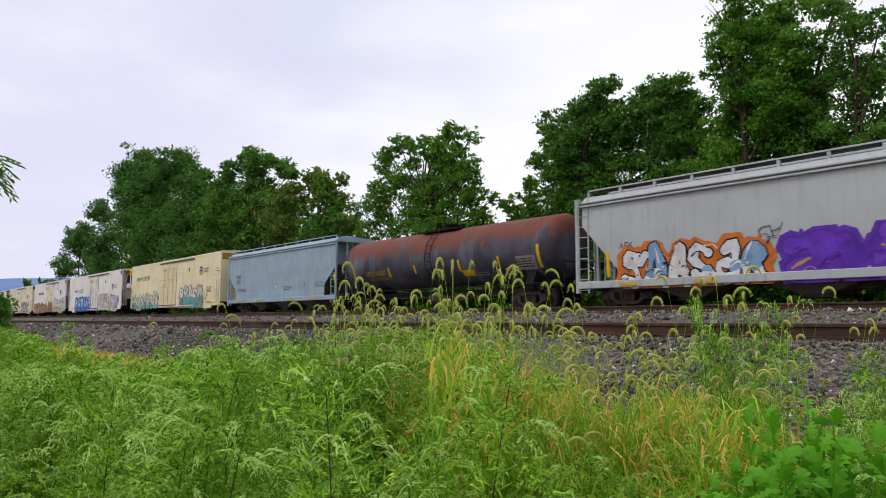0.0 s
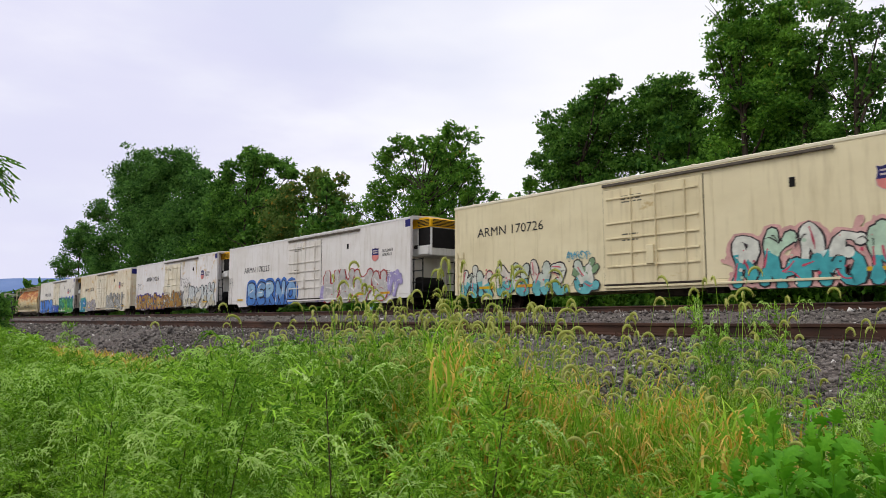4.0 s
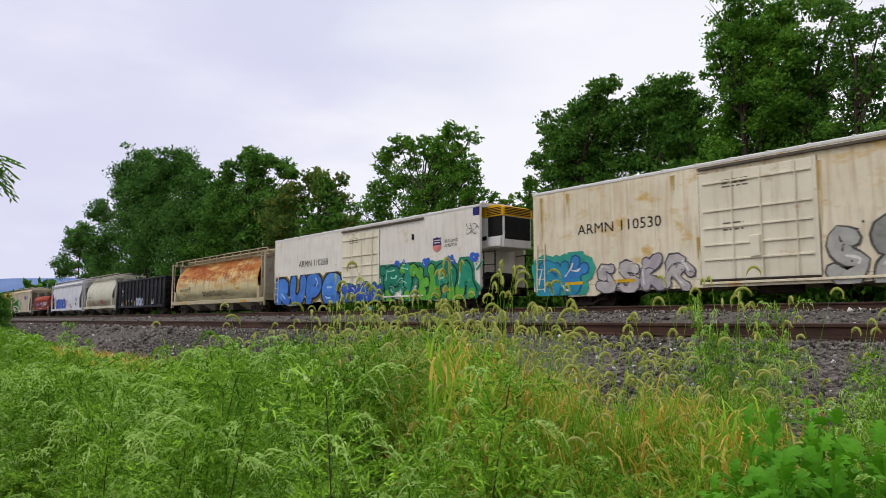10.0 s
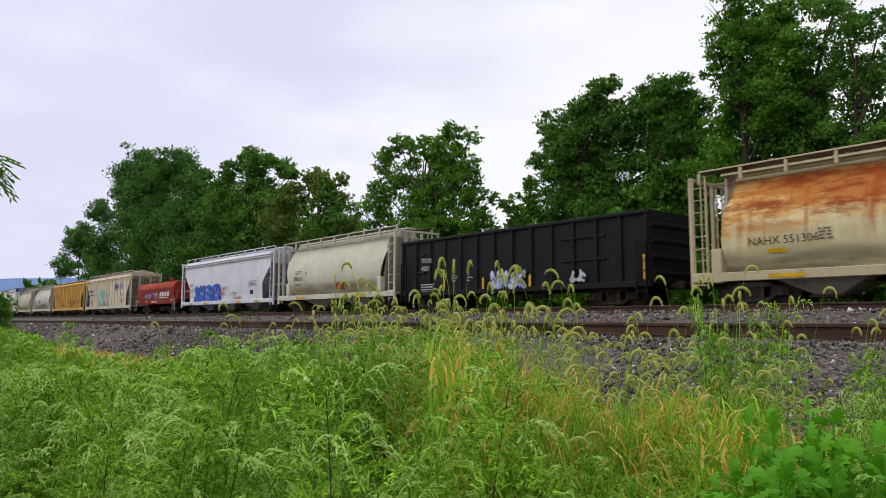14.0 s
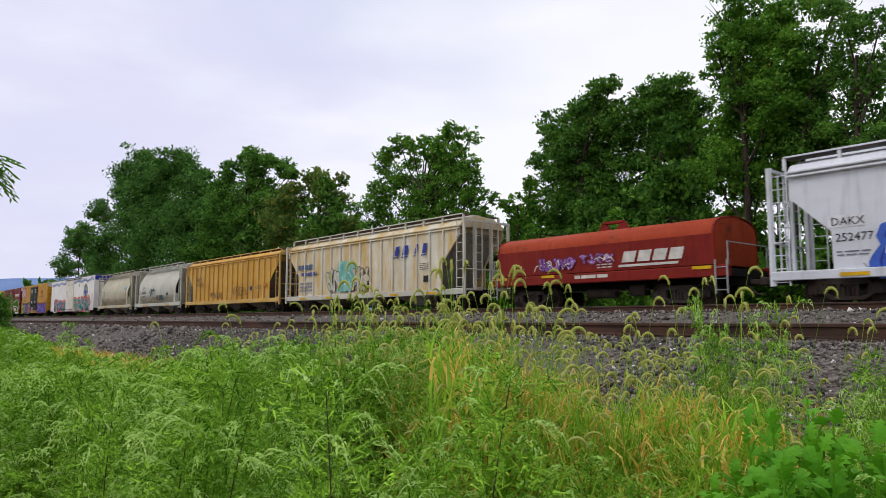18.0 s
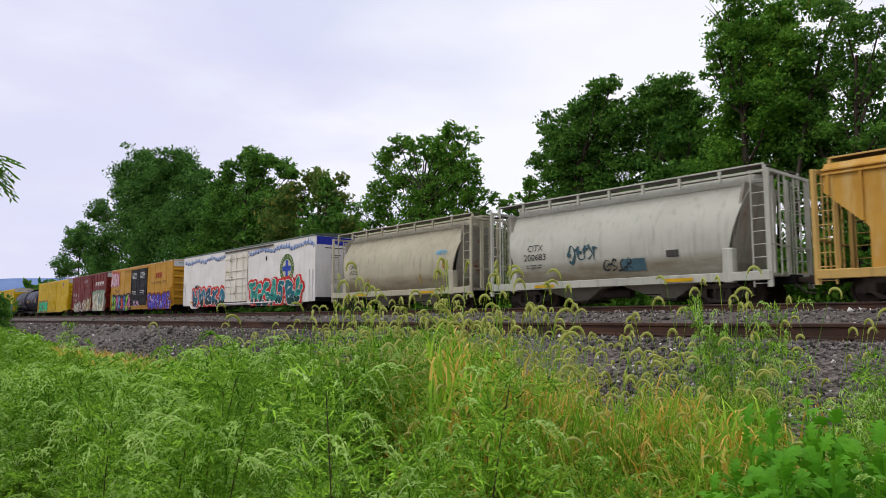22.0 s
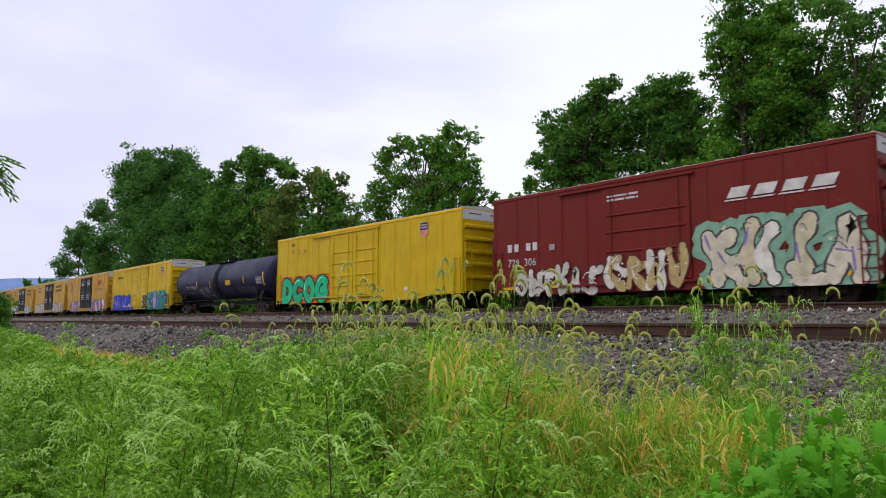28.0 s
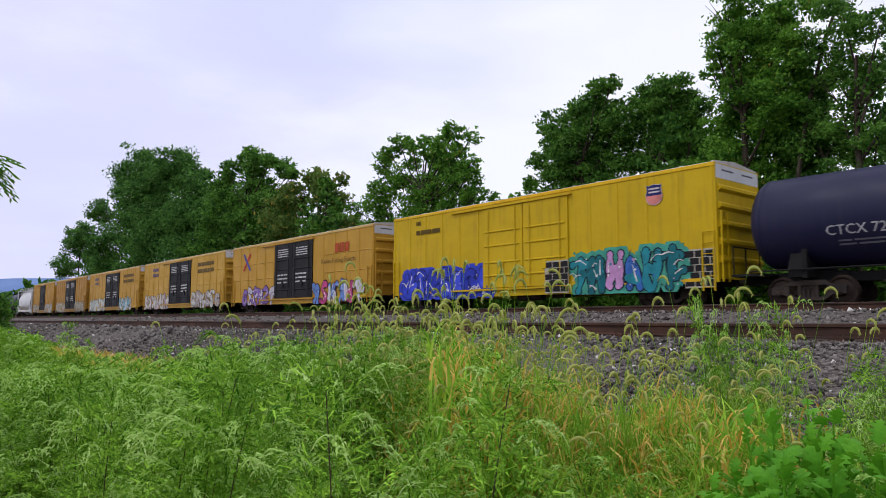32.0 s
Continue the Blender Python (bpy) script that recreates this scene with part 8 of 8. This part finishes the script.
def foxtail(seed, tall):
    """A tuft of foxtail grass with nodding bristly heads. Returns meshes of blades, stalks and each head."""
    rnd = random.Random(seed)
    green, dry = [], []
    for i in range(rnd.randint(40, 52)):
        foot = Vector((rnd.gauss(0, 0.055), rnd.gauss(0, 0.055), 0))
        z0 = rnd.random()
        dest = dry if rnd.random() < 0.34 else green
        blade(dest, foot + Vector((0, 0, tall * 0.52 * z0)), rnd.uniform(0, 6.28), tall * rnd.uniform(0.18, 0.42), rnd.uniform(0.0028, 0.0058), rnd.uniform(0.9, 2.5))
    stalks = Mesh()
    heads = []
    for i in range(rnd.randint(2, 5)):
        az = rnd.uniform(-0.9, 0.9) + (math.pi if rnd.random() < 0.25 else 0) + 0.7
        d = Vector((math.cos(az), math.sin(az), 0))
        h = tall * rnd.uniform(0.72, 1.05)
        f = Vector((rnd.gauss(0, 0.03), rnd.gauss(0, 0.03), 0))
        pts = [f, f + d * h * 0.05 + Vector((0, 0, h * 0.4)), f + d * h * 0.12 + Vector((0, 0, h * 0.75)), f + d * h * 0.2 + Vector((0, 0, h))]
        limb(stalks, pts, 0.0015, 0.0009, 4)
        hd = Mesh()
        ln = rnd.uniform(0.055, 0.10)
        bend = rnd.uniform(1.9, 3.5)
        p, ang = Vector(pts[-1]), 1.15
        rings, line = [], []
        for k in range(9):
            s = k / 8
            line.append((Vector(p), ang))
            r = 0.0046 * (math.sin(math.pi * min(1, 0.12 + s * 0.86)) ** 0.5) + 0.0006
            u = Vector((-d.y, d.x, 0))
            w = d * -math.sin(ang) + Vector((0, 0, math.cos(ang)))
            rings.append([p + r * (math.cos(t) * u + math.sin(t) * w) for t in (2 * math.pi * j / 7 for j in range(7))])
            p = p + (d * math.cos(ang) + Vector((0, 0, math.sin(ang)))) * ln / 8
            ang -= bend / 8
        hd.loft(rings)
        for k in range(110):
            q, a = line[rnd.randint(0, 8)]
            t = rnd.uniform(0, 6.28)
            u = Vector((-d.y, d.x, 0))
            w = d * -math.sin(a) + Vector((0, 0, math.cos(a)))
            fw = d * math.cos(a) + Vector((0, 0, math.sin(a)))
            o = (math.cos(t) * u + math.sin(t) * w)
            b = q + o * 0.005
            e = q + o * 0.0098 + fw * 0.008
            sd = fw.cross(o) * 0.0005
            hd.add([b - sd, b + sd, e], [(0, 1, 2)])
        heads.append(hd.data("seed_head", [M_HEAD], 60))
    n = len(green) // 4
    me = quads("blades", np.array([tuple(v) for v in green + dry]), 4, [M_GRASS, M_DRY], [0] * n + [1] * (len(dry) // 4))
    return me, stalks.data("stalks", [M_GRASS]), heads


MUGS = [mugwort(200 + i, 1.0, 1.0) for i in range(8)]
MUGS_MID = [mugwort(220 + i, 1.0, 0.7, 1.3) for i in range(5)]
MUGS_FAR = [mugwort(230 + i, 1.0, 0.3, 2.8) for i in range(3)]
FOXES = [foxtail(300 + i, 1.0) for i in range(10)]
SWAY = []


def plant_mug(x, y, z, h, rnd, kinds, wide=1.0):
    stem, leaf = rnd.choice(kinds)
    t = tagged(new("feathery_weed"), "feathery green weed with pale drooping flower spikes", "weed", "weeds before the tracks")
    t.matrix_basis = pose(x, y, z, rnd.uniform(-6, 6), rnd.uniform(-6, 6), rnd.uniform(0, 360)) @ Matrix.Diagonal((h * wide, h * wide, h, 1))
    part("stem", stem, M_STEM, t)
    part("foliage", leaf, M_MUG, t)
    return t


def plant_fox(x, y, z, h, rnd, sway=True):
    bl, st, heads = rnd.choice(FOXES)
    t = tagged(new("foxtail_grass"), "foxtail grass tuft with nodding pale seed heads", "grass", "foxtail tufts before the tracks")
    turn = rnd.uniform(-150, 150)
    t.matrix_basis = pose(x, y, z, 0, 0, turn) @ Matrix.Diagonal((1, 1, h, 1))
    part("blades", bl, M_GRASS, t)
    part("stalks", st, M_GRASS, t)
    for hd in heads:
        part("seed_head", hd, M_HEAD, t, "pale bristly nodding seed head")
    if sway:
        SWAY.append((t, x, y, z, turn, rnd.uniform(0, 6.28), rnd.uniform(0.3, 0.9)))
    return t


def crest(b):
    """How steeply the line of sight to the tops of the weeds falls below level, by bearing."""
    line = ((-0.70, 0.05), (-0.60, 0.055), (-0.57, 0.07), (-0.545, 0.07), (-0.52, 0.040), (-0.50, 0.036), (-0.475, 0.065), (-0.42, 0.066), (-0.37, 0.032), (-0.30, 0.026), (-0.22, 0.014), (-0.16, 0.002), (-0.09, -0.008), (-0.03, -0.014),
            (0.02, -0.008), (0.06, 0.012), (0.13, 0.03), (0.22, 0.05), (0.33, 0.07), (0.40, 0.07), (0.46, 0.075), (0.49, 0.11), (0.56, 0.13), (0.585, 0.07), (0.70, 0.06))
    for (a, va), (c, vc) in zip(line, line[1:]):
        if b <= c:
            return va + (vc - va) * max(0.0, b - a) / (c - a)
    return line[-1][1]


def weeds():
    rnd = random.Random(21)
    # the feathery mass
    n = 0
    for _ in range(4200):
        ahead = 1.42 + 4.0 * rnd.random() ** 0.75
        b = rnd.uniform(-0.72, 0.70)
        thick = 1.0 if b < 0.0 else max(0.0, 1 - b / 0.2) if ahead > 2.7 else max(0.0, 0.9 - 1.2 * b) if b < 0.42 else 0.0
        if b > 0.57 and ahead < 3.2:
            thick = 0.7
        if b < 0.0 and ahead > 3.6:
            thick *= 0.6
        if b < -0.42 and ahead < 2.7:
            thick *= 0.55
        # fewer further to the front, so that each patch of ground holds about as many
        if rnd.random() > thick * ahead / 5.5:
            continue
        x, y = plot(b, ahead)
        if y > 5.6:
            continue
        z = ground_height(x, y)
        top = 1.2 - crest(b) * ahead - rnd.uniform(-0.02, 0.10)
        h = min(rnd.uniform(0.78, 1.22), top - z) * (1.0 if b < 0.06 else 0.84)
        if h < 0.35:
            continue
        plant_mug(x, y, z - 0.02, h, rnd, MUGS if ahead < 2.5 else MUGS_MID, rnd.uniform(1.05, 1.45))
        n += 1
        if n >= 325:
            break
    # one tall plume among the grass, one far plume by the ballast
    for b, ahead, h in ((0.425, 3.4, 1.36), (0.448, 3.5, 1.20), (0.40, 3.6, 1.16), (0.415, 3.2, 1.08), (0.435, 3.1, 1.02), (0.432, 3.5, 1.30), (0.41, 3.4, 1.20), (0.45, 3.3, 1.12)):
        x, y = plot(b, ahead)
        plant_mug(x, y, ground_height(x, y), h, rnd, MUGS_MID, 0.62)
    # the feathery weeds at the edge of the stones
    for b, ahead, h in ((0.60, 2.6, 1.03), (0.625, 2.5, 1.05), (0.645, 2.7, 1.08), (0.61, 2.3, 0.95), (0.635, 2.2, 0.98), (0.66, 2.4, 1.06)):
        x, y = plot(b, ahead)
        plant_mug(x, y, ground_height(x, y), h, rnd, MUGS, 1.0)
    for b, ahead, h in ((-0.523, 9.0, 1.22), (-0.53, 9.4, 1.05), (-0.515, 8.8, 1.0), (-0.44, 8.0, 0.85), (-0.43, 8.2, 0.8)):
        x, y = plot(b, ahead)
        plant_mug(x, y, ground_height(x, y), h, rnd, MUGS_FAR, 0.8)
    # the bank of weeds far down the line, joined
    place = []
    for _ in range(100):
        b, ahead = rnd.uniform(-0.76, -0.555), rnd.uniform(6.2, 13)
        x, y = plot(b, ahead)
        if (b > -0.575 and ahead < 8) or y > 5.9:
            continue
        h = min(rnd.uniform(0.95, 1.25), 1.2 - (0.006 + 0.3 * max(0, b + 0.64)) * ahead)
        place.append((rnd.choice(MUGS_FAR)[1], pose(x, y, ground_height(x, y), 0, 0, rnd.uniform(0, 360)) @ Matrix.Diagonal((1.5 * h, 1.5 * h, h, 1))))
    pts, slots = [], []
    for me, mat in place:
        co = np.empty(len(me.vertices) * 3, np.float32)
        me.vertices.foreach_get("co", co)
        mm = np.array(mat)
        pts.append(co.reshape(-1, 3) @ mm[:3, :3].T + mm[:3, 3])
        ix = np.empty(len(me.polygons), np.int32)
        me.polygons.foreach_get("material_index", ix)
        slots.append(ix)
    ob = new("weed_bank", quads("weed_bank", np.concatenate(pts), 3, [M_MUG, M_MUGTIP], np.concatenate(slots).tolist()))
    tagged(ob, "thick bank of feathery green weeds beside the ballast", "weeds", kind="stuff")
    # foxtails
    n = 0
    for _ in range(3000):
        b = rnd.uniform(-0.26, 0.56)
        ahead = 2.3 + 3.2 * rnd.random() if b > 0.02 else 3.3 + 2.2 * rnd.random()
        thick = 0.4 if b < -0.18 else 1.0 if b < 0.16 else 0.36 if b < 0.45 else 0.25
        if 0.49 < b:
            thick = 0.16
        if rnd.random() > thick:
            continue
        x, y = plot(b, ahead)
        if y > 5.9:
            continue
        z = ground_height(x, y)
        rise = rnd.random()
        top = 1.2 - crest(b) * ahead + (0.26 * rise ** 1.6 if -0.2 < b < 0.16 else 0.2 * rise ** 3 if b < 0.46 else 0.08 * rise)
        h = min(rnd.uniform(0.8, 1.4), top - z)
        if h < 0.4:
            continue
        plant_fox(x, y, z, h, rnd)
        n += 1
        if n >= 270:
            break
    for b, ahead, h in ((0.05, 3.2, 1.39), (0.17, 3.2, 1.42), (0.225, 3.2, 1.42), (0.24, 3.3, 1.36), (0.30, 3.2, 1.40), (0.345, 3.2, 1.36), (0.38, 3.2, 1.33), (0.40, 3.2, 1.33), (0.45, 3.2, 1.29), (0.47, 3.2, 1.25),
                        (0.545, 3.2, 1.26), (0.06, 3.3, 1.36), (-0.06, 3.3, 1.38), (-0.345, 4.2, 1.12), (-0.35, 4.4, 1.08), (0.56, 3.4, 1.14), (-0.44, 5.0, 1.0), (-0.38, 4.6, 0.98), (-0.29, 4.2, 1.05),
                        (-0.10, 3.3, 1.36), (-0.13, 3.4, 1.32), (0.0, 3.2, 1.36), (0.02, 3.5, 1.40), (0.10, 3.3, 1.36), (0.12, 3.4, 1.34), (-0.03, 3.4, 1.36)):
        x, y = plot(b, ahead)
        plant_fox(x, y, ground_height(x, y), h, rnd)


weeds()


def sward():
    """Short blades over the whole ground: green below the weeds, straw-coloured towards the ballast."""
    rnd = random.Random(8)
    g, d = [], []
    for i in range(30000):
        b = rnd.uniform(-0.75, 0.72)
        ahead = 1.0 + 6.2 * rnd.random() ** 0.8
        x, y = plot(b, ahead)
        if y > 6.3 or (y > 5.5 and rnd.random() < (y - 5.4) / 0.9):
            continue
        if b < -0.36 and ahead < 3.0 and rnd.random() < 0.6:
            continue
        straw = 0.15 + (0.45 if ahead > 2.6 else 0.1) * min(1, max(0, (b + 0.05) / 0.2)) * (b < 0.5) + (0.55 if y > 4.4 else 0)
        foot = Vector((x, y, ground_height(x, y) - 0.01))
        ln = rnd.uniform(0.12, 0.42) * (1.3 if 0 < b < 0.45 else 1.0) * (0.55 if b > 0.49 and ahead > 2.2 else 1)
        blade(d if rnd.random() < straw else g, foot, rnd.uniform(0, 6.28), ln, rnd.uniform(0.0022, 0.0048), rnd.uniform(0.7, 2.4), 3)
    for i in range(17500):
        b, ahead = rnd.uniform(-0.02, 0.46), rnd.uniform(2.3, 4.7)
        x, y = plot(b, ahead)
        if y > 6.0:
            continue
        low = ground_height(x, y)
        room = 1.2 - (crest(b) - 0.004) * ahead - low
        clump = min(1.0, max(0.5, 0.8 + 0.5 * noise.noise((x * 2.2, y * 2.2, 3.0))))
        foot = Vector((x, y, low + max(0.0, (room - 0.16) * rnd.random() ** 0.7 * clump)))
        blade(d if rnd.random() < (0.08 if ahead < 2.5 or b < 0 else 0.27) + 0.2 * (clump > 0.85) * (b > 0) else g, foot, rnd.uniform(0, 6.28), rnd.uniform(0.16, 0.34), rnd.uniform(0.0022, 0.0046), rnd.uniform(1.0, 2.6), 4)
    for i in range(16000):
        x = -rnd.uniform(5, 48)
        y = rnd.uniform(3.2, 6.1)
        foot = Vector((x, y, ground_height(x, y) - 0.01))
        straw = 0.8 if y > 4.2 else 0.35
        blade(d if rnd.random() < straw else g, foot, rnd.uniform(0, 6.28), rnd.uniform(0.15, 0.45), rnd.uniform(0.006, 0.013), rnd.uniform(0.4, 1.6), 2)
    for i in range(9000):
        x = -rnd.uniform(6, 60)
        y = rnd.uniform(-1.0, 4.0) if x < -14 else rnd.uniform(0.0, 4.0)
        foot = Vector((x, y, ground_height(x, y) - 0.01))
        blade(g, foot, rnd.uniform(0, 6.28), rnd.uniform(0.4, 0.9), rnd.uniform(0.008, 0.016), rnd.uniform(0.4, 1.4), 3)
    # the plain sward round about
    for i in range(15000):
        x, y = rnd.uniform(-16, 16), rnd.uniform(-8, 5.7)
        if math.hypot(x, y) < 1.3:
            continue
        foot = Vector((x, y, ground_height(x, y) - 0.01))
        blade(d if rnd.random() < 0.25 else g, foot, rnd.uniform(0, 6.28), rnd.uniform(0.12, 0.4), rnd.uniform(0.004, 0.008), rnd.uniform(0.5, 2.0), 2)
    for nm, pts, mat, lab in (("green_grass", g, M_GRASS, "green grass blades among the weeds"), ("dry_grass", d, M_DRY, "straw-coloured dry grass by the ballast")):
        ob = new(nm, quads(nm, np.array([tuple(v) for v in pts]), 4, [mat]))
        tagged(ob, lab, "grass", kind="stuff")


sward()


def lobed_leaf(m, base, d, up, ln, lobes=3):
    """A broad leaf along d with rounded lobes and a folded midrib."""
    side = d.cross(up).normalized()
    up = side.cross(d).normalized()
    n = 19
    at = [i / (n - 1) for i in range(n)]
    wid = [0.40 * math.sin(math.pi * min(1.0, 0.04 + 0.96 * s) ** 0.8) ** 0.8 * (1 - 0.62 * (0.5 + 0.5 * math.cos(2 * math.pi * lobes * s))) + 0.006 for s in at]
    mid = [base + d * ln * s + up * ln * (0.16 * math.sin(2.6 * s) - 0.12 * s * s) for s in at]
    left = [p + side * ln * w + d * ln * 0.45 * w - up * ln * w * 0.22 for p, w in zip(mid, wid)]
    right = [p - side * ln * w + d * ln * 0.45 * w - up * ln * w * 0.22 for p, w in zip(mid, wid)]
    f = []
    for i in range(n - 1):
        f += [(i, i + 1, n + 1 + i, n + i), (i, 2 * n + i, 2 * n + 1 + i, i + 1)]
    m.add(mid + left + right, f)


def broadleaf(b, ahead, h, seed, spread=0.32):
    """A weed of several stems, each with stalked lobed leaves all the way up."""
    rnd = random.Random(seed)
    x, y = plot(b, ahead)
    t = tagged(new("broadleaf_weed"), "bright green broad-leaved weed with lobed leaves", "weed", "broad-leaved weeds")
    t.matrix_basis = pose(x, y, ground_height(x, y))
    for i in range(8):
        a = i * 0.785 + rnd.uniform(-0.4, 0.4)
        r = spread * rnd.uniform(0.15, 1.0)
        pts = [Vector((0, 0, 0)), Vector((r * 0.5 * math.cos(a), r * 0.5 * math.sin(a), h * 0.5)), Vector((r * math.cos(a), r * math.sin(a), h * rnd.uniform(0.74, 0.97)))]
        st = Mesh()
        limb(st, pts, 0.006, 0.003, 5)
        part("stem", st, M_BROAD, t)
        for j in range(20):
            f = 0.38 + 0.62 * (j + rnd.random()) / 20
            p = pts[0].lerp(pts[1], f * 2) if f < 0.5 else pts[1].lerp(pts[2], min(1.0, f * 2 - 1))
            ob = part("leaf", rnd.choice(LEAVES), M_BROAD, t)
            ob.matrix_basis = pose(p.x, p.y, p.z, rnd.uniform(-35, 35), rnd.uniform(-70, 20), j * 137.5 + rnd.uniform(-30, 30)) @ Matrix.Scale(rnd.uniform(0.06, 0.10) * (1.25 - 0.45 * f), 4)


def leaf_variant(seed):
    m = Mesh()
    lobed_leaf(m, Vector((0.12, 0, 0)), Vector((1, 0, 0.06 * seed)).normalized(), Vector((0, 0, 1)), 1.0, 3 + seed % 2)
    m.box(0.0, 0.14, -0.012, 0.012, -0.012, 0.012)
    return m.data("leaf", [M_BROAD], 80)


LEAVES = [leaf_variant(i) for i in range(4)]
for n, (b, ahead, h) in enumerate(((0.465, 2.1, 0.93), (0.525, 2.05, 1.00), (0.43, 1.95, 0.88), (0.495, 1.8, 0.90), (0.54, 1.85, 0.90), (0.455, 1.75, 0.84), (0.415, 1.7, 0.80), (0.48, 1.65, 0.82), (0.615, 1.85, 0.86),
                                   (0.65, 1.8, 0.88))):
    broadleaf(b, ahead, h, 5 + n, 0.17)


def overhang():
    """A young walnut just outside the view, one branch of which hangs into it."""
    t = tagged(new("walnut_tree"), "young tree with long compound leaves on a hanging branch", "tree")
    x, y = plot(-0.825, 6.0)
    t.matrix_basis = pose(x, y, 0)
    m = Mesh()
    limb(m, [(0, 0, -0.1), (0.05, 0, 1.5), (0.0, 0.1, 3.2), (0.1, 0.1, 4.6)], 0.07, 0.03, 8)
    br = [Vector((0.02, 0.05, 2.5)), Vector(ASIDE * 0.55) + Vector((0, 0, 2.75)), Vector(ASIDE * 1.0) + Vector((0, 0, 2.60))]
    limb(m, br, 0.02, 0.006, 6)
    for k in range(5):
        a = k * 1.3
        limb(m, [(0.05, 0.1, 3.0 + 0.3 * k), (0.6 * math.cos(a), 0.6 * math.sin(a), 3.5 + 0.35 * k)], 0.018, 0.005, 5)
    part("trunk", m, M_BARK, t)
    rng = np.random.default_rng(4)
    bases, tips, w = [], [], []
    anchors = [(br[1].lerp(br[2], 0.6 + 0.4 * f), Vector(ASIDE) * rng.uniform(0.2, 0.8) + Vector(AHEAD) * rng.uniform(-0.6, 0.6) + Vector((0, 0, rng.uniform(-1.3, 0.1)))) for f in np.linspace(0.0, 1.0, 20)]
    for k in range(40):
        a = rng.uniform(0, 6.28)
        anchors.append((Vector((0.4 * math.cos(a), 0.4 * math.sin(a), 3.3 + 1.7 * rng.random())), Vector((math.cos(a), math.sin(a), rng.uniform(-0.5, 0.3)))))
    for o, d in anchors:
        d = d.normalized()
        ln = rng.uniform(0.2, 0.34)
        for s in np.linspace(0.15, 1, 8):
            p = o + d * ln * s + Vector((0, 0, -0.25 * ln * s * s))
            sd = d.cross(Vector((0, 0, 1))).normalized()
            for q in (-1, 1):
                bases.append(tuple(p))
                tips.append(tuple(p + (sd * q * 0.8 + d * 0.6 + Vector((0, 0, -0.35))) * 0.075))
                w.append(0.011)
    pts = leaf_quads(np.array(bases), np.array(tips), w, rng)
    part("leaves", quads("leaves", pts, 4, [M_LEAF_DARK]), M_LEAF_DARK, t)


overhang()


# ---- what moves ----
def run_of_train(t):
    return SPEED * t + GAIN * t * t / 2


def motions():
    times = [i * 4.0 for i in range(9)]
    for car, x in TRAIN:
        walk(car, [(t, pose(x + run_of_train(t), TRACK_Y, TRACK_Z)) for t in times])
    # the wheels turn with the way that the train has gone
    steps = int(SECONDS * 20)
    for w, dx in WHEELSETS:
        walk(w, [(i / 20, pose(dx, 0, 0.4585, 0, math.degrees(run_of_train(i / 20) / 0.4585), 0)) for i in range(steps + 1)])
    # the foxtails nod in a light wind
    for t, x, y, z, turn, phase, reach_deg in SWAY:
        rows = []
        for i in range(33):
            a = math.sin(i * 0.9 + phase) * 0.6 + math.sin(i * 0.37 + 2 * phase) * 0.7
            rows.append((float(i), pose(x, y, z, a * reach_deg * 0.6, a * reach_deg, turn)))
        walk(t, rows)


motions()
